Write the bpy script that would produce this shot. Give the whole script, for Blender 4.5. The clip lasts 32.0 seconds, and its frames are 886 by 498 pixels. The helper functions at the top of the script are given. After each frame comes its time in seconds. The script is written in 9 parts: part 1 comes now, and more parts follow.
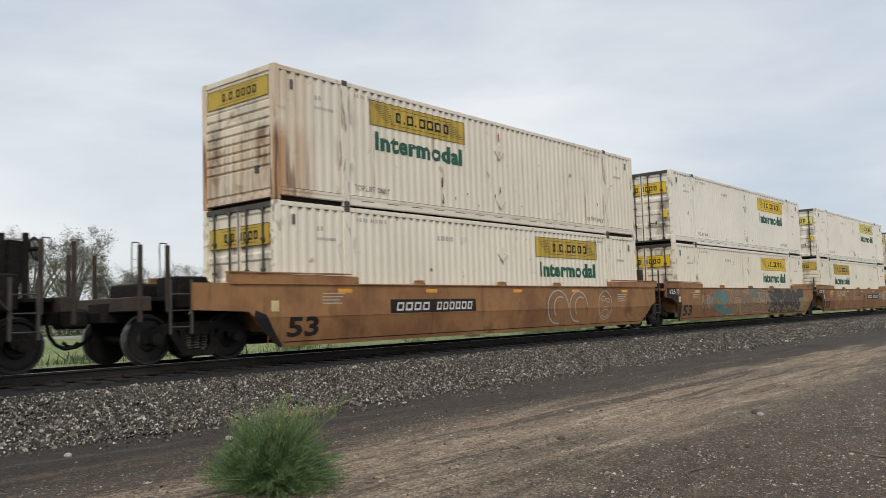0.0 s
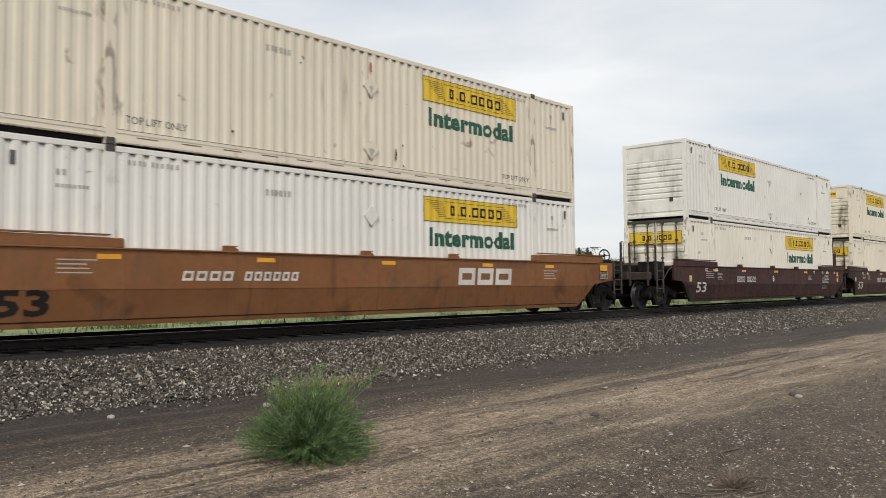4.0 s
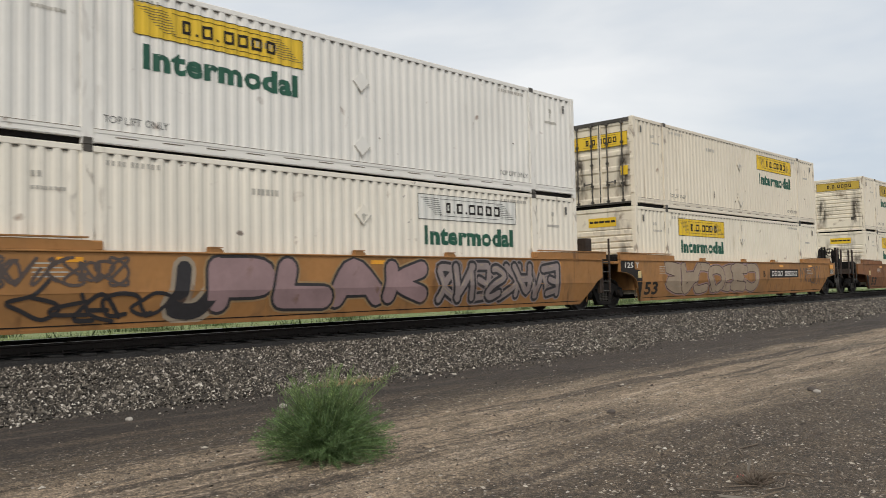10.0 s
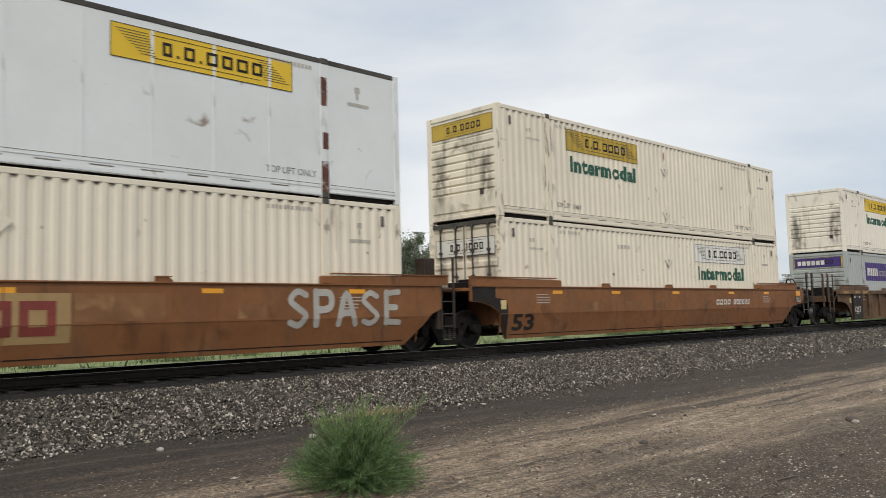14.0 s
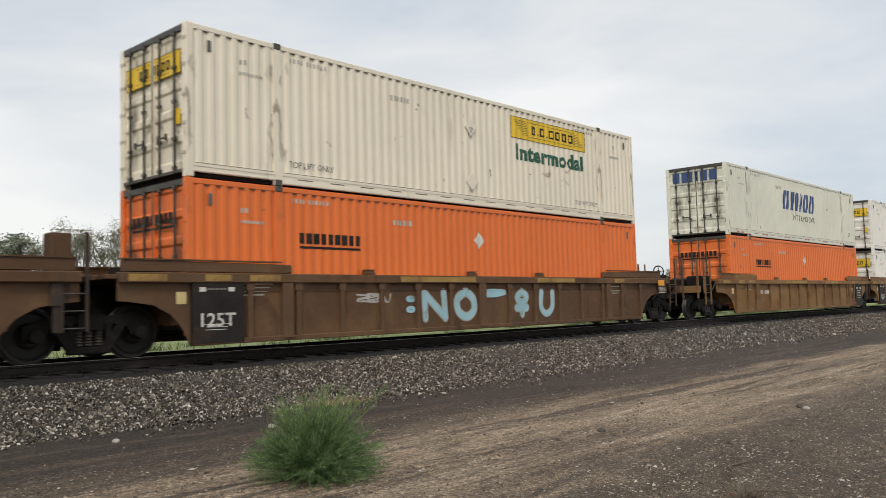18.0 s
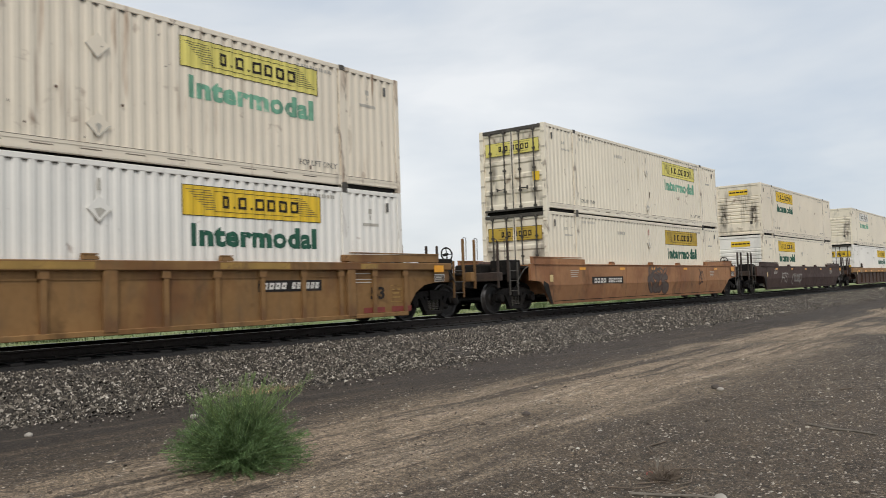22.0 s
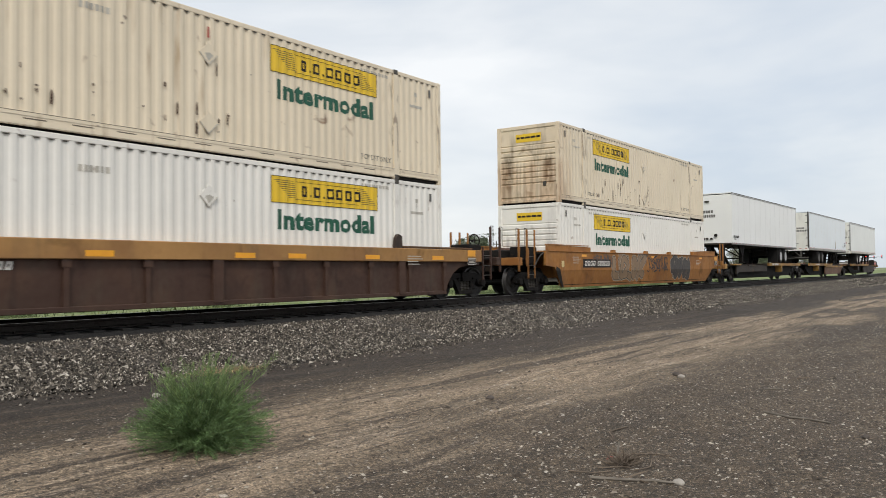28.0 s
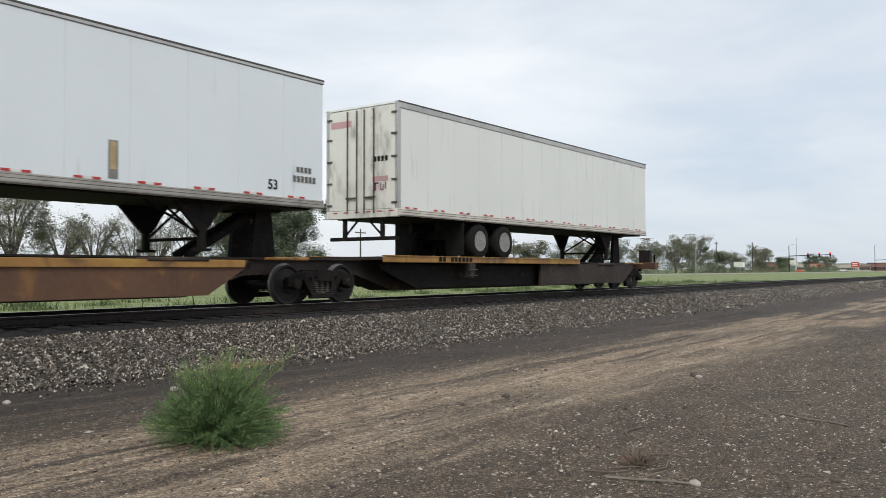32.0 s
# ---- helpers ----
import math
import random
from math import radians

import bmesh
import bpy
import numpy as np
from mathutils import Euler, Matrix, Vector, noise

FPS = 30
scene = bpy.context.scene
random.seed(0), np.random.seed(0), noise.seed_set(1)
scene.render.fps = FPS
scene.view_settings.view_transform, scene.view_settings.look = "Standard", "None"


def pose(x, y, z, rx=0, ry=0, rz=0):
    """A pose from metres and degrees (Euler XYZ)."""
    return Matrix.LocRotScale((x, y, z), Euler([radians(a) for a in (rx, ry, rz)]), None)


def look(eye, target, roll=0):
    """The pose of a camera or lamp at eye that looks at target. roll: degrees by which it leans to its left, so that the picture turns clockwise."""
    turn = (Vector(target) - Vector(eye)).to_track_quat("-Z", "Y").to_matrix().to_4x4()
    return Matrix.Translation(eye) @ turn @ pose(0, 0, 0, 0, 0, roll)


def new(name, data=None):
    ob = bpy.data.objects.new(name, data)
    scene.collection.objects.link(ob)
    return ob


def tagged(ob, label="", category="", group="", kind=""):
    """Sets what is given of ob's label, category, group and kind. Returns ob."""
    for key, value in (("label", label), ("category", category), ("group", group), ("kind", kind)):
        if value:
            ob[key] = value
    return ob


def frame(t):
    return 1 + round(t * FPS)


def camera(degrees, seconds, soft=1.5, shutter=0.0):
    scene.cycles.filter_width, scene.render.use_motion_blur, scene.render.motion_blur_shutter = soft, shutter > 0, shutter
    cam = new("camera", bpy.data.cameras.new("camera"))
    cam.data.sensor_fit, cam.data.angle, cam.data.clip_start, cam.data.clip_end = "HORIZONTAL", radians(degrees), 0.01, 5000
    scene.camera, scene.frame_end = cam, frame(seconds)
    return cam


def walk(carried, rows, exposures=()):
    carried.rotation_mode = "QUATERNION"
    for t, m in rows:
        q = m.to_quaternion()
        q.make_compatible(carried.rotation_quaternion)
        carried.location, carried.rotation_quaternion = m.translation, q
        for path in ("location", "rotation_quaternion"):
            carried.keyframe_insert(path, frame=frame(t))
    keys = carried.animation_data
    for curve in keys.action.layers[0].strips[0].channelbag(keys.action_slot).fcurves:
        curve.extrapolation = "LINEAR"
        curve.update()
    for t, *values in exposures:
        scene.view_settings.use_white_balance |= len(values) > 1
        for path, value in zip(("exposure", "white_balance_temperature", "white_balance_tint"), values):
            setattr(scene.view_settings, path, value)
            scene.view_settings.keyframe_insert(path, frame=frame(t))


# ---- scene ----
# ------------------------------------------------------------------ camera
EYE = 1.55          # height of the lens above the dirt lot
cam = camera(56.8, 32.0, soft=0.72, shutter=0.09)
PATH = [
    (0.0, -50.09, 4.48, 1.78),
    (0.5, -50.55, 4.10, 2.20),
    (1.0, -50.77, 3.89, 2.44),
    (1.5, -50.50, 3.68, 2.23),
    (2.0, -50.07, 3.30, 2.54),
    (2.5, -49.65, 3.00, 2.40),
    (3.0, -49.00, 2.92, 1.86),
    (3.5, -48.41, 2.91, 1.19),
    (5.5, -45.05, 1.67, -0.34),
    (6.0, -44.94, 2.05, 0.10),
    (6.5, -45.75, 2.11, 0.76),
    (7.0, -46.14, 2.01, 0.80),
    (7.5, -46.31, 1.83, 0.97),
    (8.0, -46.18, 1.70, 1.40),
    (8.5, -46.15, 2.15, 1.56),
    (9.0, -46.18, 2.67, 1.92),
    (9.5, -46.22, 3.01, 1.66),
    (10.0, -46.57, 2.64, 1.24),
    (10.5, -46.22, 2.35, 1.29),
    (11.0, -44.50, 2.67, 1.20),
    (11.5, -43.72, 3.81, 1.22),
    (12.0, -44.41, 4.51, 1.55),
    (12.5, -44.84, 4.38, 1.51),
    (13.0, -44.92, 4.39, 1.62),
    (13.5, -44.68, 4.82, 1.41),
    (14.0, -44.56, 4.72, 1.49),
    (14.5, -45.28, 4.22, 1.32),
    (16.5, -47.02, 3.79, 0.34),
    (17.0, -47.29, 4.11, 0.44),
    (17.5, -47.26, 4.11, 1.03),
    (18.0, -47.31, 3.92, 1.52),
    (18.5, -47.63, 3.91, 1.55),
    (19.0, -48.37, 3.91, 1.32),
    (19.5, -49.34, 4.22, 1.02),
    (20.0, -50.00, 4.37, 1.00),
    (20.5, -50.73, 4.28, 1.14),
    (21.0, -51.32, 4.10, 0.97),
    (21.5, -51.96, 3.37, 1.57),
    (22.0, -52.45, 2.84, 1.86),
    (22.5, -52.76, 2.56, 1.69),
    (23.0, -52.89, 2.50, 1.47),
    (23.5, -52.98, 2.55, 1.78),
    (24.0, -53.09, 2.69, 1.71),
    (24.5, -52.95, 2.69, 0.58),
    (26.5, -53.89, 2.62, -0.44),
    (27.0, -54.11, 2.25, -0.55),
    (27.5, -54.27, 1.95, -0.17),
    (28.0, -54.74, 1.64, 0.66),
    (28.5, -55.35, 1.31, 0.92),
    (29.0, -55.72, 1.37, 1.14),
    (29.5, -55.52, 2.12, 0.86),
    (30.0, -54.95, 3.03, 0.75),
    (30.5, -54.29, 3.06, 0.91),
    (31.0, -53.81, 2.37, 1.12),
    (31.5, -53.86, 1.74, 1.05),
    (32.0, -53.55, 1.46, 0.06),
]
# the camera's own white balance drifts with what fills its picture: seconds, exposure, kelvin
BALANCE = ((0, 0.25, 6500), (1, 0.25, 6510), (2, 0.30, 6520), (3, 0.35, 6630), (6, 0.42, 6790), (7, 0.38, 6790), (8, 0.36, 6790), (9, 0.34, 6790), (10, 0.31, 6685), (11, 0.35, 6580), (12, 0.25, 6500), (13, 0.33, 6660), (14, 0.30, 6620), (17, 0.34, 6760), (18, 0.34, 6767), (19, 0.31, 6773), (20, 0.28, 6780), (21, 0.24, 6630), (22, 0.28, 6560), (23, 0.31, 6545), (24, 0.28, 6530), (27, 0.34, 6600), (28, 0.41, 6600), (29, 0.44, 6600), (30, 0.23, 6410), (31, 0.28, 6360), (32, 0.40, 6450))
walk(cam, [(t, pose(0, 0, EYE, 90 + pitch, roll, yaw)) for t, yaw, pitch, roll in PATH], [(t, e, k, 10) for t, e, k in BALANCE])

# ------------------------------------------------------------------ light
SUN_EL, SUN_AZ = 50.0, 218.0     # overcast: a wide, weak sun behind the lot
world = bpy.data.worlds.new("overcast_sky")
scene.world = world
world.use_nodes = True
wt = world.node_tree
wt.nodes.clear()


def wnode(kind, **kw):
    n = wt.nodes.new(kind)
    for k, v in kw.items():
        n.inputs[k].default_value = v
    return n


sky = wt.nodes.new("ShaderNodeTexSky")
sky.sky_type, sky.sun_disc = "NISHITA", False
sky.sun_elevation, sky.sun_rotation = radians(SUN_EL), radians(90 - SUN_AZ)
sky.air_density, sky.dust_density, sky.ozone_density = 1.0, 2.0, 1.0
tc = wt.nodes.new("ShaderNodeTexCoord")
mp = wt.nodes.new("ShaderNodeMapping")
mp.inputs["Scale"].default_value = (1.0, 1.0, 3.2)
mp.inputs["Rotation"].default_value = (0.12, -0.10, 0.4)
cl = wnode("ShaderNodeTexNoise", Scale=1.9, Detail=5.0, Roughness=0.52, Distortion=0.35)
rampc = wt.nodes.new("ShaderNodeValToRGB")
rampc.color_ramp.elements[0].position, rampc.color_ramp.elements[0].color = 0.34, (5.0, 5.6, 6.35, 1)
rampc.color_ramp.elements[1].position, rampc.color_ramp.elements[1].color = 0.66, (7.7, 7.85, 7.95, 1)
mid = rampc.color_ramp.elements.new(0.5)
mid.color = (6.3, 6.65, 7.0, 1)
mixs = wt.nodes.new("ShaderNodeMix")
mixs.data_type = "RGBA"
mixs.inputs[0].default_value = 0.86
bg = wnode("ShaderNodeBackground", Strength=0.1)
wo = wt.nodes.new("ShaderNodeOutputWorld")
for a, b in ((tc.outputs["Generated"], mp.inputs["Vector"]), (mp.outputs[0], cl.inputs["Vector"]), (cl.outputs[0], rampc.inputs[0]),
             (sky.outputs[0], mixs.inputs[6]), (rampc.outputs[0], mixs.inputs[7]), (mixs.outputs[2], bg.inputs[0]), (bg.outputs[0], wo.inputs[0])):
    wt.links.new(a, b)
sun = new("sun", bpy.data.lights.new("sun", "SUN"))
sun.data.energy, sun.data.angle, sun.data.color = 1.5, radians(14), (1.0, 0.95, 0.87)
saz, sel = radians(SUN_AZ), radians(SUN_EL)
sun.matrix_world = look((0, 0, 50), (-math.cos(sel) * math.cos(saz), -math.cos(sel) * math.sin(saz), 50 - math.sin(sel)))

# ------------------------------------------------------------------ materials
MATS = {}


def surface(name, col, rough=0.6, metal=0.0, var=0.18, big=0.8, fine=14.0, bump=0.15, streak=None, spots=None, seed=0, island=0.0, rand=0.0, second=None, endrust=0.0, grime=0.0, soot=0.0, postrust=0.0, spec=0.5):
    """A painted, rusty or earthy surface: two scales of mottling, and stains that run down (streak) or lie about (spots)."""
    key = name + str(seed)
    if key in MATS:
        return MATS[key]
    m = bpy.data.materials.new(name)
    m.use_nodes = True
    t = m.node_tree
    b = t.nodes["Principled BSDF"]
    b.inputs["Roughness"].default_value, b.inputs["Metallic"].default_value, b.inputs["Specular IOR Level"].default_value = rough, metal, spec
    co = t.nodes.new("ShaderNodeTexCoord")
    mapn = t.nodes.new("ShaderNodeMapping")
    mapn.inputs["Location"].default_value = (seed * 7.31, seed * 3.17, seed * 5.77)
    t.links.new(co.outputs["Object"], mapn.inputs[0])

    def noise_of(scale, detail=4.0, stretch=None, distort=0.0):
        n = t.nodes.new("ShaderNodeTexNoise")
        n.inputs["Scale"].default_value, n.inputs["Detail"].default_value, n.inputs["Distortion"].default_value = scale, detail, distort
        src = mapn.outputs[0]
        if stretch:
            mm = t.nodes.new("ShaderNodeMapping")
            mm.inputs["Scale"].default_value = stretch
            t.links.new(src, mm.inputs[0])
            src = mm.outputs[0]
        t.links.new(src, n.inputs["Vector"])
        return n.outputs[0]

    def blend(fac, a, bcol, how="MIX"):
        n = t.nodes.new("ShaderNodeMix")
        n.data_type, n.blend_type = "RGBA", how
        for sock, val in ((0, fac), (6, a), (7, bcol)):
            if hasattr(val, "is_linked"):
                t.links.new(val, n.inputs[sock])
            else:
                n.inputs[sock].default_value = val if sock == 0 else (*val, 1)
        return n.outputs[2]

    def span(val, lo, hi, a=0.0, c=1.0):
        n = t.nodes.new("ShaderNodeMapRange")
        for i, v in enumerate((lo, hi, a, c)):
            n.inputs[i + 1].default_value = v
        t.links.new(val, n.inputs[0])
        return n.outputs[0]

    def times(a, c):
        n = t.nodes.new("ShaderNodeMath")
        n.operation = "MULTIPLY"
        t.links.new(a, n.inputs[0])
        if hasattr(c, "is_linked"):
            t.links.new(c, n.inputs[1])
        else:
            n.inputs[1].default_value = c
        return n.outputs[0]

    dark = tuple(c * (1 - var) for c in col)
    light = tuple(min(1, c * (1 + var)) for c in col)
    base = blend(span(noise_of(big), 0.3, 0.7), dark, light)
    if second:
        base = blend(span(noise_of(big * 1.7, 5.0), 0.5, 0.62), base, second)
    fn = noise_of(fine, 6.0)
    base = blend(span(fn, 0.25, 0.75, 0.0, var), base, tuple(c * 0.55 for c in col))
    if streak:
        scol, amount, wide = streak
        s = span(noise_of(wide, 5.0, (1.0, 1.0, 0.10)), 0.60, 0.74)
        w = span(noise_of(0.55, 2.0), 0.62 - amount * 0.35, 0.80 - amount * 0.25)
        base = blend(times(times(s, w), 0.85), base, scol)
    if spots:
        scol, amount, size = spots
        base = blend(times(span(noise_of(size, 5.0, None, 0.6), 0.70 - 0.2 * amount, 0.80 - 0.15 * amount), 0.8), base, scol)
    if grime:
        patch = span(noise_of(1.5, 5.0, (1.0, 1.0, 0.6), 0.4), 0.50, 0.64)
        runs = span(noise_of(9.0, 5.0, (1.0, 1.0, 0.22)), 0.40, 0.62, 0.25, 1.0)
        base = blend(times(times(patch, runs), grime), base, (0.085, 0.068, 0.05))
    if soot:
        sy = t.nodes.new("ShaderNodeSeparateXYZ")
        t.links.new(co.outputs["Object"], sy.inputs[0])

        def off(val, centre):
            n = t.nodes.new("ShaderNodeMath")
            n.operation = "SUBTRACT"
            n.inputs[1].default_value = centre
            t.links.new(val, n.inputs[0])
            m2 = t.nodes.new("ShaderNodeMath")
            m2.operation = "ABSOLUTE"
            t.links.new(n.outputs[0], m2.inputs[0])
            return m2.outputs[0]
        col_ = span(off(off(sy.outputs[1], 0.0), 0.84), 0.25, 0.09)
        tall = span(off(sy.outputs[2], 1.12), 0.85, 0.40)
        runs = span(noise_of(5.0, 5.0, (1.0, 1.0, 0.45)), 0.36, 0.54)
        base = blend(times(times(times(col_, tall), runs), soot), base, (0.045, 0.032, 0.022))
    if postrust:
        px = t.nodes.new("ShaderNodeSeparateXYZ")
        t.links.new(co.outputs["Object"], px.inputs[0])

        def apart(val, centre):
            n = t.nodes.new("ShaderNodeMath")
            n.operation = "SUBTRACT"
            n.inputs[1].default_value = centre
            t.links.new(val, n.inputs[0])
            m2 = t.nodes.new("ShaderNodeMath")
            m2.operation = "ABSOLUTE"
            t.links.new(n.outputs[0], m2.inputs[0])
            return m2.outputs[0]
        about = span(apart(apart(px.outputs[0], 8.075), 6.045), 0.34, 0.06)
        ends = span(apart(px.outputs[0], 8.077), 7.80, 8.06)
        flakes = span(noise_of(4.2, 6.0, (1.0, 1.0, 0.32), 0.7), 0.56, 0.64)
        base = blend(times(times(about, flakes), postrust), base, (0.075, 0.042, 0.026))
        base = blend(times(times(ends, flakes), postrust * 0.8), base, (0.11, 0.058, 0.032))
        pocks = span(noise_of(3.4, 3.0, None, 0.3), 0.735, 0.765)
        base = blend(times(pocks, postrust), base, (0.10, 0.055, 0.034))
    if endrust:
        sx = t.nodes.new("ShaderNodeSeparateXYZ")
        t.links.new(co.outputs["Object"], sx.inputs[0])
        near = span(sx.outputs[0], 1.25, 0.15)
        runs = span(noise_of(7.0, 5.0, (1.0, 1.0, 0.07)), 0.49, 0.59)
        wide = span(noise_of(1.3, 4.0, None, 0.5), 0.34, 0.54)
        low = span(sx.outputs[2], 1.75, 1.30)
        thick = span(noise_of(2.6, 4.0, (1.0, 1.0, 0.10), 0.5), 0.40, 0.56)
        base = blend(times(span(sx.outputs[0], 1.15, 0.75), endrust * 0.30), base, (0.62, 0.45, 0.27))
        base = blend(times(times(times(near, thick), low), endrust * 0.85), base, (0.42, 0.205, 0.075))
        base = blend(times(times(near, wide), endrust * 0.35), base, (0.46, 0.27, 0.12))
        base = blend(times(times(times(near, runs), low), endrust), base, (0.14, 0.062, 0.030))
    if island:
        g = t.nodes.new("ShaderNodeNewGeometry")
        base = blend(1.0, base, (1, 1, 1), "MULTIPLY")
        mul = t.nodes.new("ShaderNodeMix")
        mul.data_type, mul.blend_type = "RGBA", "MULTIPLY"
        mul.inputs[0].default_value = 1.0
        t.links.new(base, mul.inputs[6])
        cr = t.nodes.new("ShaderNodeValToRGB")
        cr.color_ramp.elements[0].color = (1 - island, 1 - island, 1 - island, 1)
        cr.color_ramp.elements[1].color = (1 + island * 2.6, 1 + island * 2.5, 1 + island * 2.3, 1)
        for place, k in ((0.55, 1 - island * 0.15), (0.86, 1 + island * 0.55)):
            cr.color_ramp.elements.new(place).color = (k, k * 0.98, k * 0.95, 1)
        t.links.new(g.outputs["Random Per Island"], cr.inputs[0])
        t.links.new(cr.outputs[0], mul.inputs[7])
        base = mul.outputs[2]
    if rand:
        oi = t.nodes.new("ShaderNodeObjectInfo")
        cr = t.nodes.new("ShaderNodeValToRGB")
        cr.color_ramp.elements[0].color = (1 - rand, 1 - rand, 1 - rand, 1)
        cr.color_ramp.elements[1].color = (1 + rand, 1 + rand, 1 + rand, 1)
        t.links.new(oi.outputs["Random"], cr.inputs[0])
        base = blend(1.0, base, cr.outputs[0], "MULTIPLY")
    t.links.new(base, b.inputs["Base Color"])
    t.links.new(span(fn, 0.2, 0.8, max(0.05, rough - 0.12), min(1, rough + 0.12)), b.inputs["Roughness"])
    if bump:
        bn = t.nodes.new("ShaderNodeBump")
        bn.inputs["Strength"].default_value, bn.inputs["Distance"].default_value = bump, 0.02
        t.links.new(fn, bn.inputs["Height"])
        t.links.new(bn.outputs[0], b.inputs["Normal"])
    MATS[key] = m
    return m


RUST = (0.17, 0.075, 0.03)
SOOT = (0.10, 0.085, 0.065)
TONES = {  # container paints: base, dirt that runs down, how much of it
    "cream": ((0.80, 0.728, 0.59), (0.42, 0.33, 0.22), 0.25),
    "warm": ((0.77, 0.69, 0.555), (0.38, 0.27, 0.16), 0.40),
    "pale": ((0.83, 0.775, 0.665), (0.45, 0.40, 0.32), 0.25),
    "white": ((0.82, 0.795, 0.735), (0.50, 0.46, 0.40), 0.15),
    "rusty": ((0.78, 0.70, 0.57), (0.24, 0.12, 0.05), 0.75),
    "yellowed": ((0.76, 0.66, 0.50), (0.34, 0.23, 0.12), 0.55),
    "orange": ((0.78, 0.17, 0.030), (0.45, 0.11, 0.03), 0.20),
    "grey": ((0.40, 0.425, 0.405), (0.20, 0.17, 0.13), 0.25),
    "ivory": ((0.72, 0.71, 0.60), (0.42, 0.37, 0.27), 0.25),
    "icewhite": ((0.745, 0.775, 0.765), (0.30, 0.10, 0.05), 0.10),
}


def paint(tone, seed=0, runs=True):
    col, dirt, amount = TONES[tone]
    rust = {"rusty": 1.0, "yellowed": 0.4}.get(tone, 0.0) if runs else 0.0
    return surface(("paint_" if runs else "post_paint_") + tone, col, 0.5, 0.0, 0.06, 0.5, 9.0, 0.06, (dirt, amount, 5.0), (RUST, 0.09 + amount * 0.16, 2.3), seed, endrust=rust, postrust=0.25 if tone in ("white", "orange", "icewhite") else 0.8)


def end_paint(tone, seed=0):
    """The same paint on the ends, which are the grimiest."""
    col, dirt, amount = TONES[tone]
    clean = tone == "white"
    return surface("end_paint_" + tone, col, 0.55, 0.0, 0.08, 0.9, 9.0, 0.08, ((0.13, 0.09, 0.06), 0.25 if clean else 0.75, 3.0), ((0.20, 0.13, 0.08), 0.15 if clean else 0.55, 1.7), seed, grime=0.25 if clean else 0.45, soot=0.25 if clean else 0.95 if tone in ("warm", "yellowed", "rusty") else 0.7, endrust=0.35 if tone in ("rusty", "yellowed") else 0.0)


M_black = surface("black_paint", (0.020, 0.0165, 0.0145), 0.65, 0, 0.35, 1.5, 20, 0.1, None, ((0.045, 0.028, 0.018), 0.5, 2.5), spec=0.25)
M_rod = surface("dark_grimy_steel", (0.075, 0.066, 0.055), 0.5, 0.3, 0.4, 3, 20, 0.15)
M_iron = surface("blackened_cast_iron", (0.011, 0.009, 0.0078), 0.85, 0.0, 0.5, 2.5, 18, 0.3, None, ((0.035, 0.023, 0.015), 0.4, 4.0), spec=0.25)
M_endsteel = surface("grimy_brown_steel", (0.042, 0.026, 0.018), 0.75, 0.0, 0.45, 2.0, 16, 0.2, None, ((0.10, 0.055, 0.028), 0.5, 3.0))
M_wheel = surface("worn_wheel_steel", (0.016, 0.0135, 0.012), 0.6, 0.25, 0.35, 4, 20, 0.15)
M_rail_side = surface("rusted_rail_steel", (0.022, 0.016, 0.013), 0.75, 0.2, 0.35, 2, 30, 0.2)
M_rail_top = surface("polished_rail_steel", (0.46, 0.455, 0.45), 0.32, 1.0, 0.08, 1.5, 30, 0.03)
M_tread = surface("dull_wheel_tread", (0.16, 0.15, 0.145), 0.38, 0.8, 0.15, 3, 30, 0.03)
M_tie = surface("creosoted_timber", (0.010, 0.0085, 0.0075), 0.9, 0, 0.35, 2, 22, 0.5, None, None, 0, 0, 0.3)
M_yellow = surface("yellow_sign_paint", (0.76, 0.50, 0.025), 0.5, 0, 0.06, 1.2, 12, 0.03)
M_gold = surface("faded_gold_sign_paint", (0.50, 0.34, 0.045), 0.6, 0, 0.14, 1.4, 10, 0.05, ((0.25, 0.17, 0.08), 0.5, 6.0))
M_lemon = surface("bleached_yellow_sign_paint", (0.70, 0.62, 0.16), 0.6, 0, 0.10, 1.4, 10, 0.05)
M_offwhite = surface("bleached_white_sign_paint", (0.72, 0.71, 0.66), 0.6, 0, 0.05, 1.4, 10, 0.03)
M_green = surface("dark_green_lettering", (0.008, 0.088, 0.050), 0.5, 0, 0.12, 2, 14, 0.03)
M_palegreen = surface("faded_green_lettering", (0.17, 0.40, 0.27), 0.6, 0, 0.30, 2.0, 9, 0.03, None, ((0.62, 0.60, 0.50), 0.6, 3.0))
M_greytext = surface("grey_stencil_paint", (0.13, 0.125, 0.115), 0.6, 0, 0.2, 3, 16, 0.0)
M_faint = surface("faint_stencil_paint", (0.47, 0.44, 0.38), 0.6, 0, 0.2, 3, 16, 0.0)
M_white = surface("white_stencil_paint", (0.66, 0.63, 0.58), 0.6, 0, 0.15, 2, 14, 0.03)
M_purple = surface("purple_sign_paint", (0.055, 0.030, 0.17), 0.5, 0, 0.1, 2, 14, 0.02)
M_navy = surface("navy_blue_lettering", (0.035, 0.07, 0.19), 0.5, 0, 0.15, 2, 14, 0.02)
M_orange_mark = surface("amber_reflector", (0.82, 0.36, 0.02), 0.4, 0, 0.08, 3, 14, 0.0)
M_cream_mark = surface("cream_patch_paint", (0.66, 0.52, 0.24), 0.6, 0, 0.12, 3, 14, 0.0)
